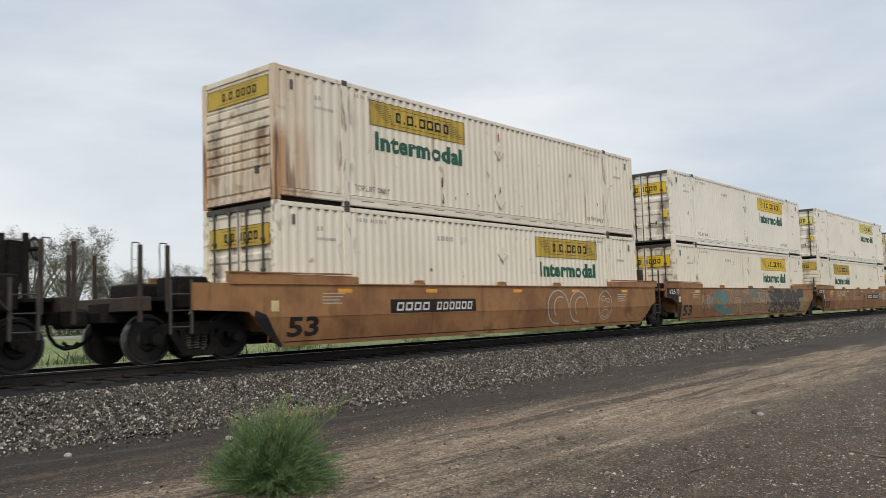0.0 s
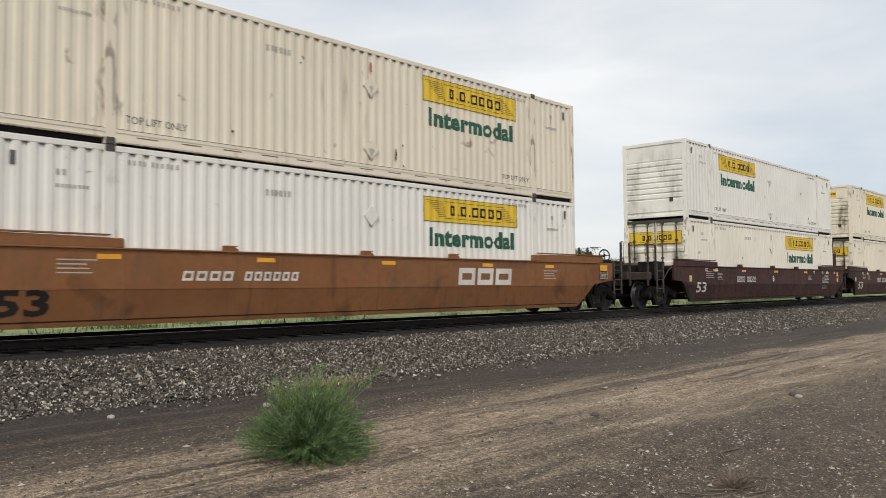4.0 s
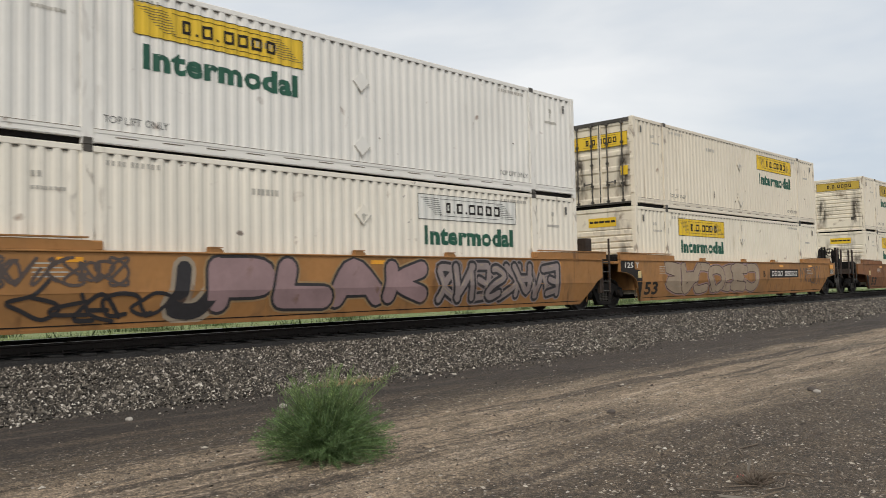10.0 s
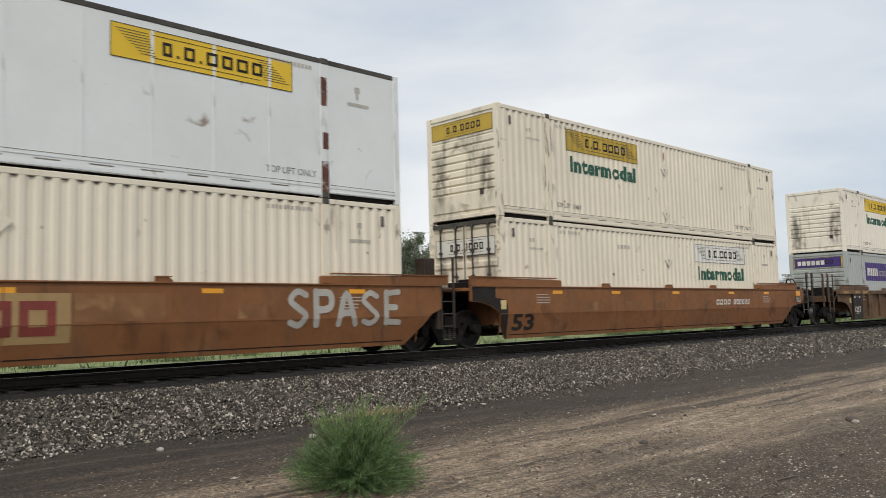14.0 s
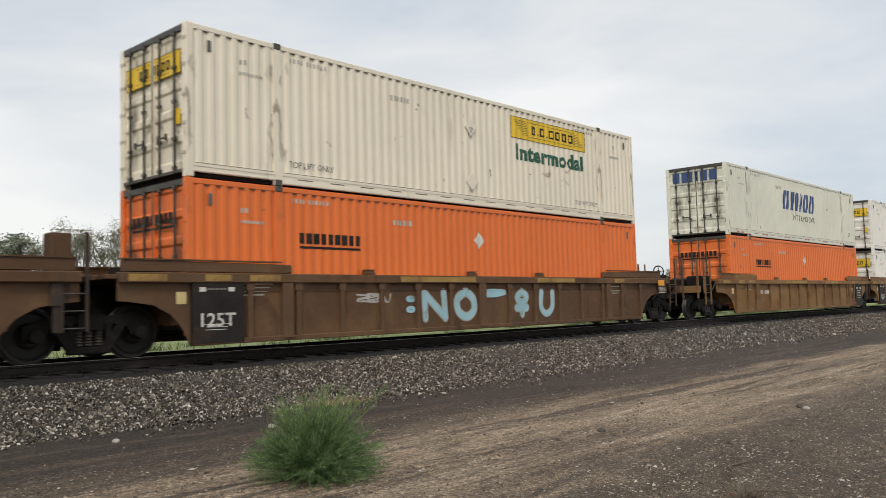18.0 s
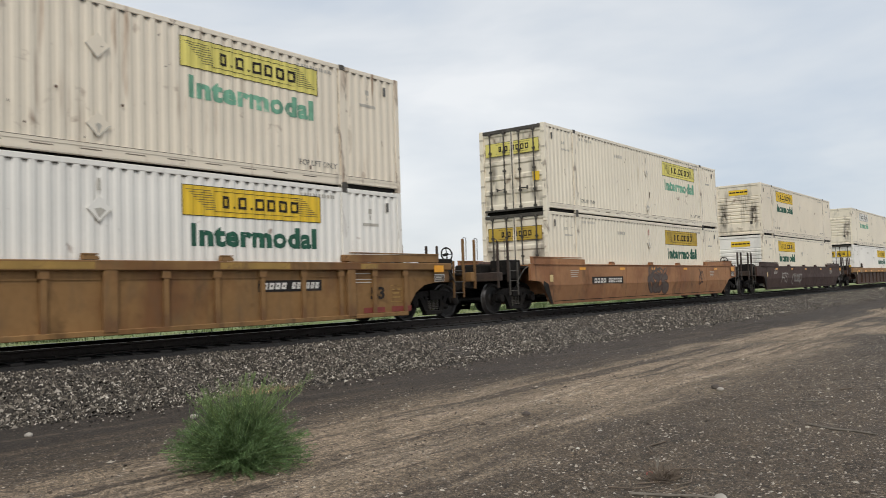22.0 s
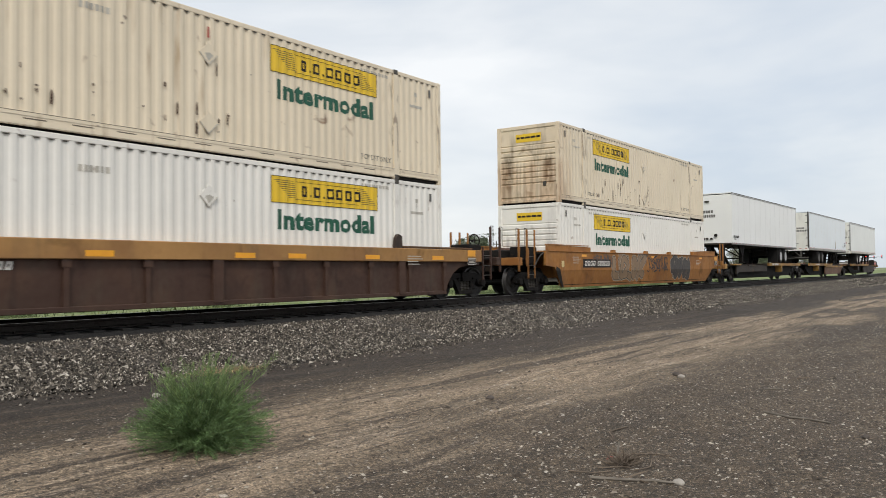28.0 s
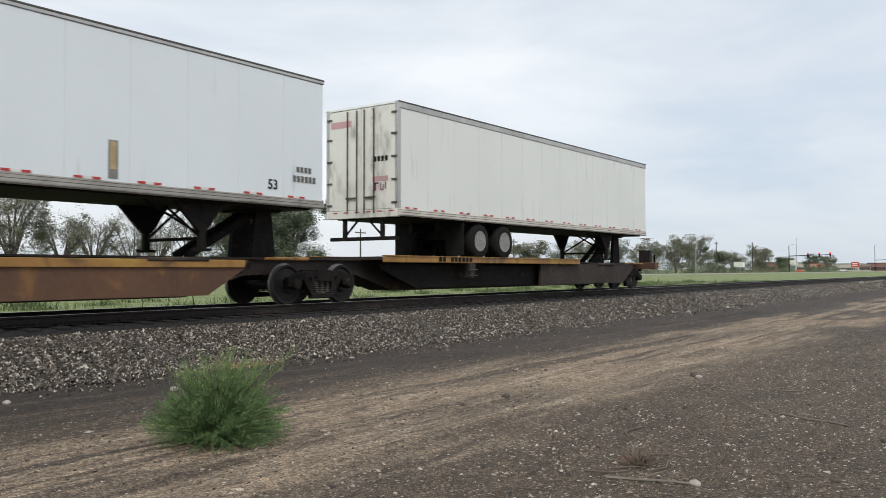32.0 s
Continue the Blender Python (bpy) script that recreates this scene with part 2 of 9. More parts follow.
M_cream_patch = surface("faded_tan_paint", (0.36, 0.235, 0.10), 0.65, 0, 0.14, 1.2, 9, 0.05, ((0.20, 0.10, 0.045), 0.6, 3.0))
M_fadedred = surface("faded_red_paint", (0.46, 0.12, 0.09), 0.6, 0, 0.2, 4, 16, 0.0)
M_scrape = surface("rusty_scrape", (0.085, 0.045, 0.028), 0.85, 0, 0.4, 5, 20, 0.1)
M_redtape = surface("red_reflective_tape", (0.45, 0.035, 0.03), 0.4, 0, 0.1, 3, 14, 0.0)
M_alu = surface("dull_aluminium", (0.50, 0.49, 0.47), 0.42, 0.6, 0.14, 2, 16, 0.06, ((0.2, 0.17, 0.13), 0.3, 6.0))
M_rubber = surface("black_tyre_rubber", (0.013, 0.0125, 0.012), 0.9, 0, 0.25, 4, 30, 0.2, spec=0.2)
M_rim = surface("white_wheel_paint", (0.27, 0.265, 0.25), 0.5, 0.2, 0.25, 6, 20, 0.05, None, (SOOT, 0.6, 6.0))
M_chordmark = surface("worn_chord_yellow", (0.33, 0.20, 0.05), 0.6, 0, 0.2, 2, 12, 0.05, None, ((0.14, 0.07, 0.03), 0.8, 3.0))
M_darkred = surface("dark_red_lettering", (0.20, 0.035, 0.025), 0.6, 0, 0.2, 2, 12, 0.02)

CARS = {  # freight-car paints: base, grime, second tone
    "brown": ((0.226, 0.095, 0.037), (0.085, 0.040, 0.020), (0.245, 0.108, 0.044)),
    "bronze": ((0.325, 0.165, 0.070), (0.12, 0.06, 0.028), (0.245, 0.112, 0.050)),
    "ochre": ((0.358, 0.174, 0.061), (0.10, 0.05, 0.022), (0.33, 0.165, 0.06)),
    "amber": ((0.330, 0.145, 0.040), (0.13, 0.055, 0.02), (0.27, 0.11, 0.03)),
    "sorrel": ((0.363, 0.182, 0.086), (0.14, 0.065, 0.033), (0.28, 0.128, 0.062)),
    "maroon": ((0.050, 0.0195, 0.0165), (0.030, 0.014, 0.011), (0.07, 0.028, 0.02)),
    "dark": ((0.062, 0.035, 0.029), (0.032, 0.018, 0.015), (0.078, 0.046, 0.037)),
    "umber": ((0.108, 0.058, 0.030), (0.040, 0.022, 0.013), (0.155, 0.085, 0.042)),
    "tan": ((0.238, 0.132, 0.052), (0.09, 0.045, 0.02), (0.18, 0.085, 0.035)),
    "sienna": ((0.062, 0.034, 0.025), (0.028, 0.017, 0.013), (0.085, 0.046, 0.031)),
    "mustard": ((0.36, 0.195, 0.072), (0.17, 0.085, 0.035), (0.29, 0.15, 0.06)),
}


def carpaint(tone, seed=0):
    col, grime, second = CARS[tone]
    return surface("carpaint_" + tone, col, 0.66, 0.0, 0.20, 0.45, 8.0, 0.14, (grime, 0.9, 4.0), (tuple(c * 0.45 for c in col), 0.5, 1.3), seed, second=second, grime=0.32, spec=0.25)


# ------------------------------------------------------------------ mesh kit
class Geo:
    """Collects boxes, prisms, rods and sheets, and makes one mesh of them."""

    def __init__(self):
        self.v, self.f = [], []

    def add(self, verts, faces):
        o = len(self.v)
        self.v += [tuple(p) for p in verts]
        self.f += [tuple(i + o for i in f) for f in faces]
        return self

    def box(self, x0, x1, y0, y1, z0, z1, c=0.0):
        """A box, with its edges along x, y and z broken by c."""
        if c <= 0:
            p = [(x, y, z) for x in (x0, x1) for y in (y0, y1) for z in (z0, z1)]
            return self.add(p, [(0, 1, 3, 2), (4, 6, 7, 5), (0, 4, 5, 1), (2, 3, 7, 6), (0, 2, 6, 4), (1, 5, 7, 3)])
        prof = [(y0 + c, z0), (y1 - c, z0), (y1, z0 + c), (y1, z1 - c), (y1 - c, z1), (y0 + c, z1), (y0, z1 - c), (y0, z0 + c)]
        cy, cz = (y0 + y1) / 2, (z0 + z1) / 2
        ins = [(y + (cy - y) / max(abs(cy - y), 1e-6) * c * 0.7, z + (cz - z) / max(abs(cz - z), 1e-6) * c * 0.7) for y, z in prof]
        rings = [[(x0, *q) for q in ins], [(x0 + c, *q) for q in prof], [(x1 - c, *q) for q in prof], [(x1, *q) for q in ins]]
        v = [p for r in rings for p in r]
        f = [tuple(reversed(range(8))), tuple(range(24, 32))]
        for k in range(3):
            f += [(k * 8 + i, k * 8 + (i + 1) % 8, k * 8 + 8 + (i + 1) % 8, k * 8 + 8 + i) for i in range(8)]
        return self.add(v, f)

    def prism(self, poly, y0, y1):
        """A plate: the outline poly in x and z, from y0 to y1."""
        n = len(poly)
        v = [(x, y0, z) for x, z in poly] + [(x, y1, z) for x, z in poly]
        return self.add(v, [tuple(range(n)), tuple(range(2 * n - 1, n - 1, -1))] + [(i, n + i, n + (i + 1) % n, (i + 1) % n) for i in range(n)])

    def rod(self, a, b, r, n=8, r2=None):
        a, b = Vector(a), Vector(b)
        q = (b - a).to_track_quat("Z", "Y").to_matrix()
        r2 = r if r2 is None else r2
        v = [a + q @ Vector((r * math.cos(k * math.tau / n), r * math.sin(k * math.tau / n), 0)) for k in range(n)]
        v += [b + q @ Vector((r2 * math.cos(k * math.tau / n), r2 * math.sin(k * math.tau / n), 0)) for k in range(n)]
        return self.add(v, [tuple(reversed(range(n))), tuple(range(n, 2 * n))] + [(k, (k + 1) % n, n + (k + 1) % n, n + k) for k in range(n)])

    def lathe(self, prof, centre, axis="y", n=24, caps=True):
        """A turned body: prof is a list of (along the axis, radius)."""
        v, f = [], []
        for h, r in prof:
            for k in range(n):
                c, s = r * math.cos(k * math.tau / n), r * math.sin(k * math.tau / n)
                p = {"y": (c, h, s), "z": (c, s, h), "x": (h, c, s)}[axis]
                v.append(tuple(p[i] + centre[i] for i in range(3)))
        for j in range(len(prof) - 1):
            f += [(j * n + k, j * n + (k + 1) % n, j * n + n + (k + 1) % n, j * n + n + k) for k in range(n)]
        if caps:
            f += [tuple(range(n)), tuple(range((len(prof) - 1) * n, len(prof) * n))]
        return self.add(v, f)

    def loop(self, pts, r, n=6):
        for a, b in zip(pts, pts[1:]):
            self.rod(a, b, r, n)
        return self

    def mesh(self, name, material, smooth=False):
        me = bpy.data.meshes.new(name)
        me.from_pydata(self.v, [], self.f)
        bm = bmesh.new()
        bm.from_mesh(me)
        bmesh.ops.recalc_face_normals(bm, faces=bm.faces)
        bm.to_mesh(me)
        bm.free()
        if smooth:
            me.polygons.foreach_set("use_smooth", [True] * len(me.polygons))
        me.materials.append(material)
        return me


CACHE = {}


def cached(key, make):
    if key not in CACHE:
        CACHE[key] = make()
    return CACHE[key]


def tinted(key, me, material):
    """The same mesh in another material."""
    def make():
        c = me.copy()
        c.materials.clear()
        c.materials.append(material)
        return c
    return cached(("tint", key, material.name), make)


FINE = ("small_stencil", "board_fan", "board_lettering", "lettering", "graffiti_tag", "stencil", "highlight")     # too small to pick apart


def part(name, me, parent, label="", m=None):
    """Hangs a mesh on a thing or on a part as one object."""
    ob = new(name, me)
    ob.parent = parent
    if m is not None:
        ob.matrix_basis = m
    if label:
        ob["label"] = label
    if name in FINE:
        ob["kind"] = "stuff"
    return ob


def thing(name, label, category, group="", m=None, data=None, kind=""):
    ob = new(name, data)
    if m is not None:
        ob.matrix_basis = m
    return tagged(ob, label, category, group, kind)


def text_geo(words, width, height, bold=0.0, slant=0.0, space=1.0):
    """Lettering of the built-in font as flat vertices and faces (u to the right, v up), fitted to width and height."""
    def make():
        cu = bpy.data.curves.new("lettering", "FONT")
        cu.body, cu.offset, cu.resolution_u, cu.shear, cu.space_character = words, bold, 2, slant, space
        ob = bpy.data.objects.new("lettering", cu)
        scene.collection.objects.link(ob)
        bpy.context.view_layer.update()
        me = bpy.data.meshes.new_from_object(ob.evaluated_get(bpy.context.evaluated_depsgraph_get()))
        v = np.array([p.co[:2] for p in me.vertices])
        f = [tuple(p.vertices) for p in me.polygons]
        bpy.data.objects.remove(ob)
        lo, hi = v.min(0), v.max(0)
        v = (v - lo) / (hi - lo) * (width, height)
        return v, f
    return cached(("text", words, width, height, bold, slant, space), make)


def bars(widths, gap, height, x=0.0, z=0.0):
    """A row of upright bars that stands for lettering: boxes (u0, u1, v0, v1)."""
    out = []
    for w in widths:
        out.append((x, x + w, z, z + height))
        x += w + gap
    return out

# ------------------------------------------------------------------ containers
CL, CW, CH = 16.154, 2.591, 2.896
HW = CW / 2
PITCH, DEPTH = 0.2524, 0.025     # wall corrugation
POSTS = (2.03, 14.12)            # lifting posts


def corrugation(x):
    """How far the wall lies behind its outer plane at x."""
    k = (x / PITCH) % 1.0
    for a, b, da, db in ((0.0, 0.28, 0, 0), (0.28, 0.50, 0, 1), (0.50, 0.78, 1, 1), (0.78, 1.0, 1, 0)):
        if k <= b:
            return DEPTH * (da + (db - da) * (k - a) / (b - a))
    return 0.0


def breaks(x0, x1):
    out = []
    for i in range(int(x0 / PITCH) - 1, int(x1 / PITCH) + 2):
        out += [(i + k) * PITCH for k in (0.0, 0.28, 0.50, 0.78)]
    return sorted({x0, x1, *[x for x in out if x0 + 1e-4 < x < x1 - 1e-4]})


def wall_mesh(mat_, flat):
    """The near long wall as one sheet; the far one is the same turned round."""
    g = Geo()
    xs = [0.14, 16.01] if flat else breaks(0.14, 16.01)
    v = []
    for x in xs:
        d = 0.012 if flat else corrugation(x) + 0.006
        v += [(x, -HW + d, 0.26), (x, -HW + d, CH - 0.11)]
    return g.add(v, [(2 * i, 2 * i + 2, 2 * i + 3, 2 * i + 1) for i in range(len(xs) - 1)]).mesh("wall", mat_)


def draped(pieces, x0, z0, material, lift=0.006):
    """Flat lettering or panels laid on the corrugated near wall. pieces: (vertices, faces) or rectangles."""
    g = Geo()
    if isinstance(pieces, tuple):
        v, f = pieces
        g.add([(x0 + a, 0, z0 + b) for a, b in v], f)
    else:
        for a, b, c, d in pieces:
            g.add([(x0 + a, 0, z0 + c), (x0 + b, 0, z0 + c), (x0 + b, 0, z0 + d), (x0 + a, 0, z0 + d)], [(0, 1, 2, 3)])
    me = bpy.data.meshes.new("lettering")
    me.from_pydata(g.v, [], g.f)
    bm = bmesh.new()
    bm.from_mesh(me)
    xs = [p[0] for p in g.v]
    for x in breaks(min(xs), max(xs))[1:-1]:
        bmesh.ops.bisect_plane(bm, geom=bm.verts[:] + bm.edges[:] + bm.faces[:], plane_co=(x, 0, 0), plane_no=(1, 0, 0))
    for p in bm.verts:
        p.co.y = -HW + corrugation(p.co.x) + 0.006 - lift
    for fc in bm.faces:
        fc.normal_update()
        if fc.normal.y > 0:
            fc.normal_flip()
    bm.to_mesh(me)
    bm.free()
    me.materials.append(material)
    return me


def flatwork(pieces, place, material):
    """Lettering or plates on a plane. place(u, v) gives the point."""
    g = Geo()
    if isinstance(pieces, tuple):
        g.add([place(a, b) for a, b in pieces[0]], pieces[1])
    else:
        for a, b, c, d in pieces:
            g.add([place(a, c), place(b, c), place(b, d), place(a, d)], [(0, 1, 2, 3)])
    return g.mesh("lettering", material)


# the maker's board: a panel with a bar for every letter and a fan of lines at each end
LETTERS = [0.17, 0.05, 0.20, 0.05, 0.22, 0.21, 0.23, 0.21]


def plates(widths, gap, h, x=0.0, z=0.0, stroke=0.03, lean=0.0):
    """A row of hollow, leaning plates, one for each letter: vertices and faces."""
    v, f = [], []
    for w in widths:
        for a, b, c, d in ((x, x + stroke, z, z + h), (x + w - stroke, x + w, z, z + h), (x + stroke, x + w - stroke, z, z + stroke), (x + stroke, x + w - stroke, z + h - stroke, z + h)):
            o = len(v)
            v += [(a + (c - z) * lean, c), (b + (c - z) * lean, c), (b + (d - z) * lean, d), (a + (d - z) * lean, d)]
            f.append((o, o + 1, o + 2, o + 3))
        x += w + gap
    return v, f


def board_bars(w, h):
    total = sum(LETTERS) + 0.085 * (len(LETTERS) - 1)
    k = w * 0.555 / total
    q = h * 0.088
    out, x = [], w * 0.255
    for b in LETTERS:
        if b < 0.1:
            out.append((x, x + b * k, h * 0.30, h * 0.38))
        else:
            out += [(x, x + q, h * 0.30, h * 0.71), (x + b * k - q, x + b * k, h * 0.30, h * 0.71), (x + q, x + b * k - q, h * 0.30, h * 0.30 + q), (x + q, x + b * k - q, h * 0.71 - q, h * 0.71)]
        x += (b + 0.085) * k
    t = 0.012
    out += [(0, w, 0, t), (0, w, h - t, h), (0, t, t, h - t), (w - t, w, t, h - t)]
    out += [(w * 0.20, w * 0.83, h * 0.835, h * 0.852), (w * 0.20, w * 0.80, h * 0.165, h * 0.182)]
    return out


def board_fan(w, h):
    out = []
    for i in range(9):
        z = h * (0.84 - 0.078 * i)
        out.append((w * (0.022 + 0.0155 * i), w * (0.180 + 0.005 * i), z, z + h * 0.018))
        out.append((w * (0.820 - 0.005 * (8 - i)), w * (0.978 - 0.0155 * (8 - i)), z, z + h * 0.018))
    return out


def frame_mesh(mat_, near_doors):
    """Corner posts, lifting posts, rails and end frames are separate parts: this makes one of each kind."""
    out = {}
    g = Geo().box(0, 0.15, -HW, -HW + 0.16, 0.0, CH, 0.012)
    out["corner_post"] = g.mesh("corner_post", mat_)
    g = Geo().box(-0.10, 0.10, -HW - 0.001, -HW + 0.12, 0.0, CH - 0.10, 0.008)
    out["lift_post"] = g.mesh("lift_post", mat_)
    g = Geo()
    for x0, x1, zb in ((0.15, 1.93, 0.10), (2.13, 14.02, 0.035), (14.22, 16.0, 0.10)):
        g.prism([(x0, zb), (x1, zb), (x1, 0.27), (x0, 0.27)], -HW + 0.002, -HW + 0.07)
        g.prism([(x0, zb + 0.015), (x1, zb + 0.015), (x1, 0.10 + zb * 0.3), (x0, 0.10 + zb * 0.3)], -HW - 0.006, -HW + 0.002)
        g.prism([(x0, 0.205), (x1, 0.205), (x1, 0.262), (x0, 0.262)], -HW - 0.006, -HW + 0.002)
    out["bottom_rail"] = g.mesh("bottom_rail", mat_)
    g = Geo().box(0.15, CL - 0.15, -HW + 0.002, -HW + 0.07, CH - 0.115, CH - 0.01, 0.01)
    out["top_rail"] = g.mesh("top_rail", mat_)
    return out


def castings_mesh():
    g = Geo().box(-0.085, 0.085, -HW - 0.012, -HW + 0.16, CH - 0.12, CH + 0.006, 0.012)
    return g.mesh("corner_casting", M_rod)


def nose_mesh(mat_):
    g = Geo()
    rows, z, top = 7, 0.74, 2.16
    step = (top - z) / rows
    pts = [(0.045, 0.16), (0.045, 0.24), (0.018, 0.27), (0.018, z - 0.03)]
    for i in range(rows):
        a = z + i * step
        pts += [(0.055, a), (0.055, a + 0.012), (0.016, a + 0.045), (0.016, a + step - 0.035)]
    pts += [(0.055, top)]
    pts += [(0.03, top + 0.03), (0.03, CH - 0.12)]
    v = []
    for x, zz in pts:
        v += [(x, -HW + 0.13, zz), (x, HW - 0.13, zz)]
    g.add(v, [(2 * i, 2 * i + 1, 2 * i + 3, 2 * i + 2) for i in range(len(pts) - 1)])
    g.box(0.004, 0.12, -HW + 0.14, HW - 0.14, 0.06, 0.16, 0.01)
    g.box(0.004, 0.12, -HW + 0.14, HW - 0.14, CH - 0.13, CH - 0.004, 0.01)
    return g.mesh("nose_panel", mat_)


def door_mesh(mat_):
    """One leaf, hinged at the near post; the other is its mirror."""
    g = Geo()
    y0, y1 = -HW + 0.10, -0.012
    pts = [(0.035, 0.16)]
    for i in range(5):
        a = 0.30 + i * 0.50
        pts += [(0.035, a), (0.065, a + 0.05), (0.065, a + 0.34), (0.035, a + 0.39)]
    pts += [(0.035, CH - 0.14)]
    v = []
    for x, zz in pts:
        v += [(x, y0, zz), (x, y1, zz)]
    g.add(v, [(2 * i, 2 * i + 1, 2 * i + 3, 2 * i + 2) for i in range(len(pts) - 1)])
    g.box(0.02, 0.08, y0, y0 + 0.05, 0.15, CH - 0.13)
    g.box(0.02, 0.08, y1 - 0.05, y1, 0.15, CH - 0.13)
    return g.mesh("door", mat_)


def rod_mesh():
    g = Geo().rod((0, 0, 0.10), (0, 0, CH - 0.09), 0.024, 6)
    for z in (0.2, 0.75, 1.45, 2.1, CH - 0.16):
        g.box(-0.03, 0.03, -0.05, 0.05, z - 0.03, z + 0.03)
    return g.mesh("lock_rod", M_rod)


def handle_mesh():
    g = Geo().box(-0.03, 0.0, -0.30, 0.0, 0.80, 0.835).box(-0.035, 0.0, -0.32, -0.27, 0.76, 0.88).box(-0.03, 0, -0.02, 0.03, 0.76, 0.88)
    return g.mesh("door_handle", M_rod)


SIGN = dict(yellow=M_yellow, gold=M_gold, lemon=M_lemon, plain=M_offwhite)
INK = dict(green=M_green, faded=M_palegreen)
MIRX = Matrix.Translation((CL, 0, 0)) @ Matrix.Rotation(math.pi, 4, "Z")


def diamond(r, q, x, z, y0, y1):
    """A diamond plate, or with q its two lower edge strips."""
    if not q:
        return Geo().prism([(x - r, z), (x, z - r), (x + r, z), (x, z + r)], y0, y1)
    return Geo().prism([(x - r, z), (x, z - r), (x, z - r + q * 1.4), (x - r + q * 1.4, z)], y0, y1).prism([(x, z - r), (x + r, z), (x + r - q * 1.4, z), (x, z - r + q * 1.4)], y0 - 0.001, y1 - 0.001)


def side_fittings(ob, tone, seed, pm):
    """Placard holders half way along the side, and the scrapes that years of handling leave."""
    old = tone in ("rusty", "yellowed", "warm", "cream")
    rnd = random.Random(len(ob.name) * 7 + seed * 13 + len(bpy.data.objects))
    for k, z in enumerate((2.03, 0.62)):
        plate = part("placard_holder", cached(("holder", z, tone, seed), lambda: diamond(0.235, 0, 8.0, z, -HW - 0.006, -HW + 0.004).mesh("placard_holder", pm)), ob, "diamond placard holder")
        part("holder_edge", cached(("holdedge", z), lambda: diamond(0.235, 0.020, 8.0, z, -HW - 0.010, -HW - 0.005).mesh("holder_edge", M_faint)), plate, "dirty lower edge")
        if rnd.random() < 0.45:
            q = rnd.choice((0.05, 0.09))
            part("placard_scrap", Geo().prism([(8.0 - q, z), (8.0, z - 0.16), (8.0 + q * 1.3, z - 0.02), (8.0 + q * 0.3, z + 0.03)], -HW - 0.009, -HW - 0.005).mesh("placard_scrap", M_faint), plate, "torn grey scrap of a placard")
    if rnd.random() < 0.7:
        red = rnd.random() < 0.3
        part("side_dash", cached(("dash", red), lambda: Geo().box(7.975, 8.025, -HW - 0.004, -HW + 0.002, 2.36, 2.58).mesh("side_dash", M_fadedred if red else M_faint)), ob, "short red upright dash" if red else "short grey upright dash")
    g = Geo()
    for _ in range({"yellowed": 26, "rusty": 12, "white": 2}.get(tone, 4)):
        x, z = (rnd.uniform(3.6, 8.6) if tone == "yellowed" else rnd.choice((rnd.uniform(2.4, 13.8), rnd.uniform(5.0, 9.0)))), 0.30 + abs(rnd.gauss(0, 0.5)) % 1.9
        x = (math.floor(x / PITCH) + 0.64) * PITCH + rnd.uniform(-0.03, 0.03)
        w, h = rnd.uniform(0.012, 0.03), rnd.choice((0.03, 0.05, 0.09, 0.26 if old else 0.12))
        g.prism([(x - w, z), (x + w * 0.6, z - 0.01), (x + w, z + h * 0.6), (x + w * 0.2, z + h), (x - w * 0.7, z + h * 0.8)], -HW - 0.002, -HW + 0.003)
    tagged(part("scrape", g.mesh("scrape", M_scrape), ob, "dark rusty scrapes"), kind="stuff")


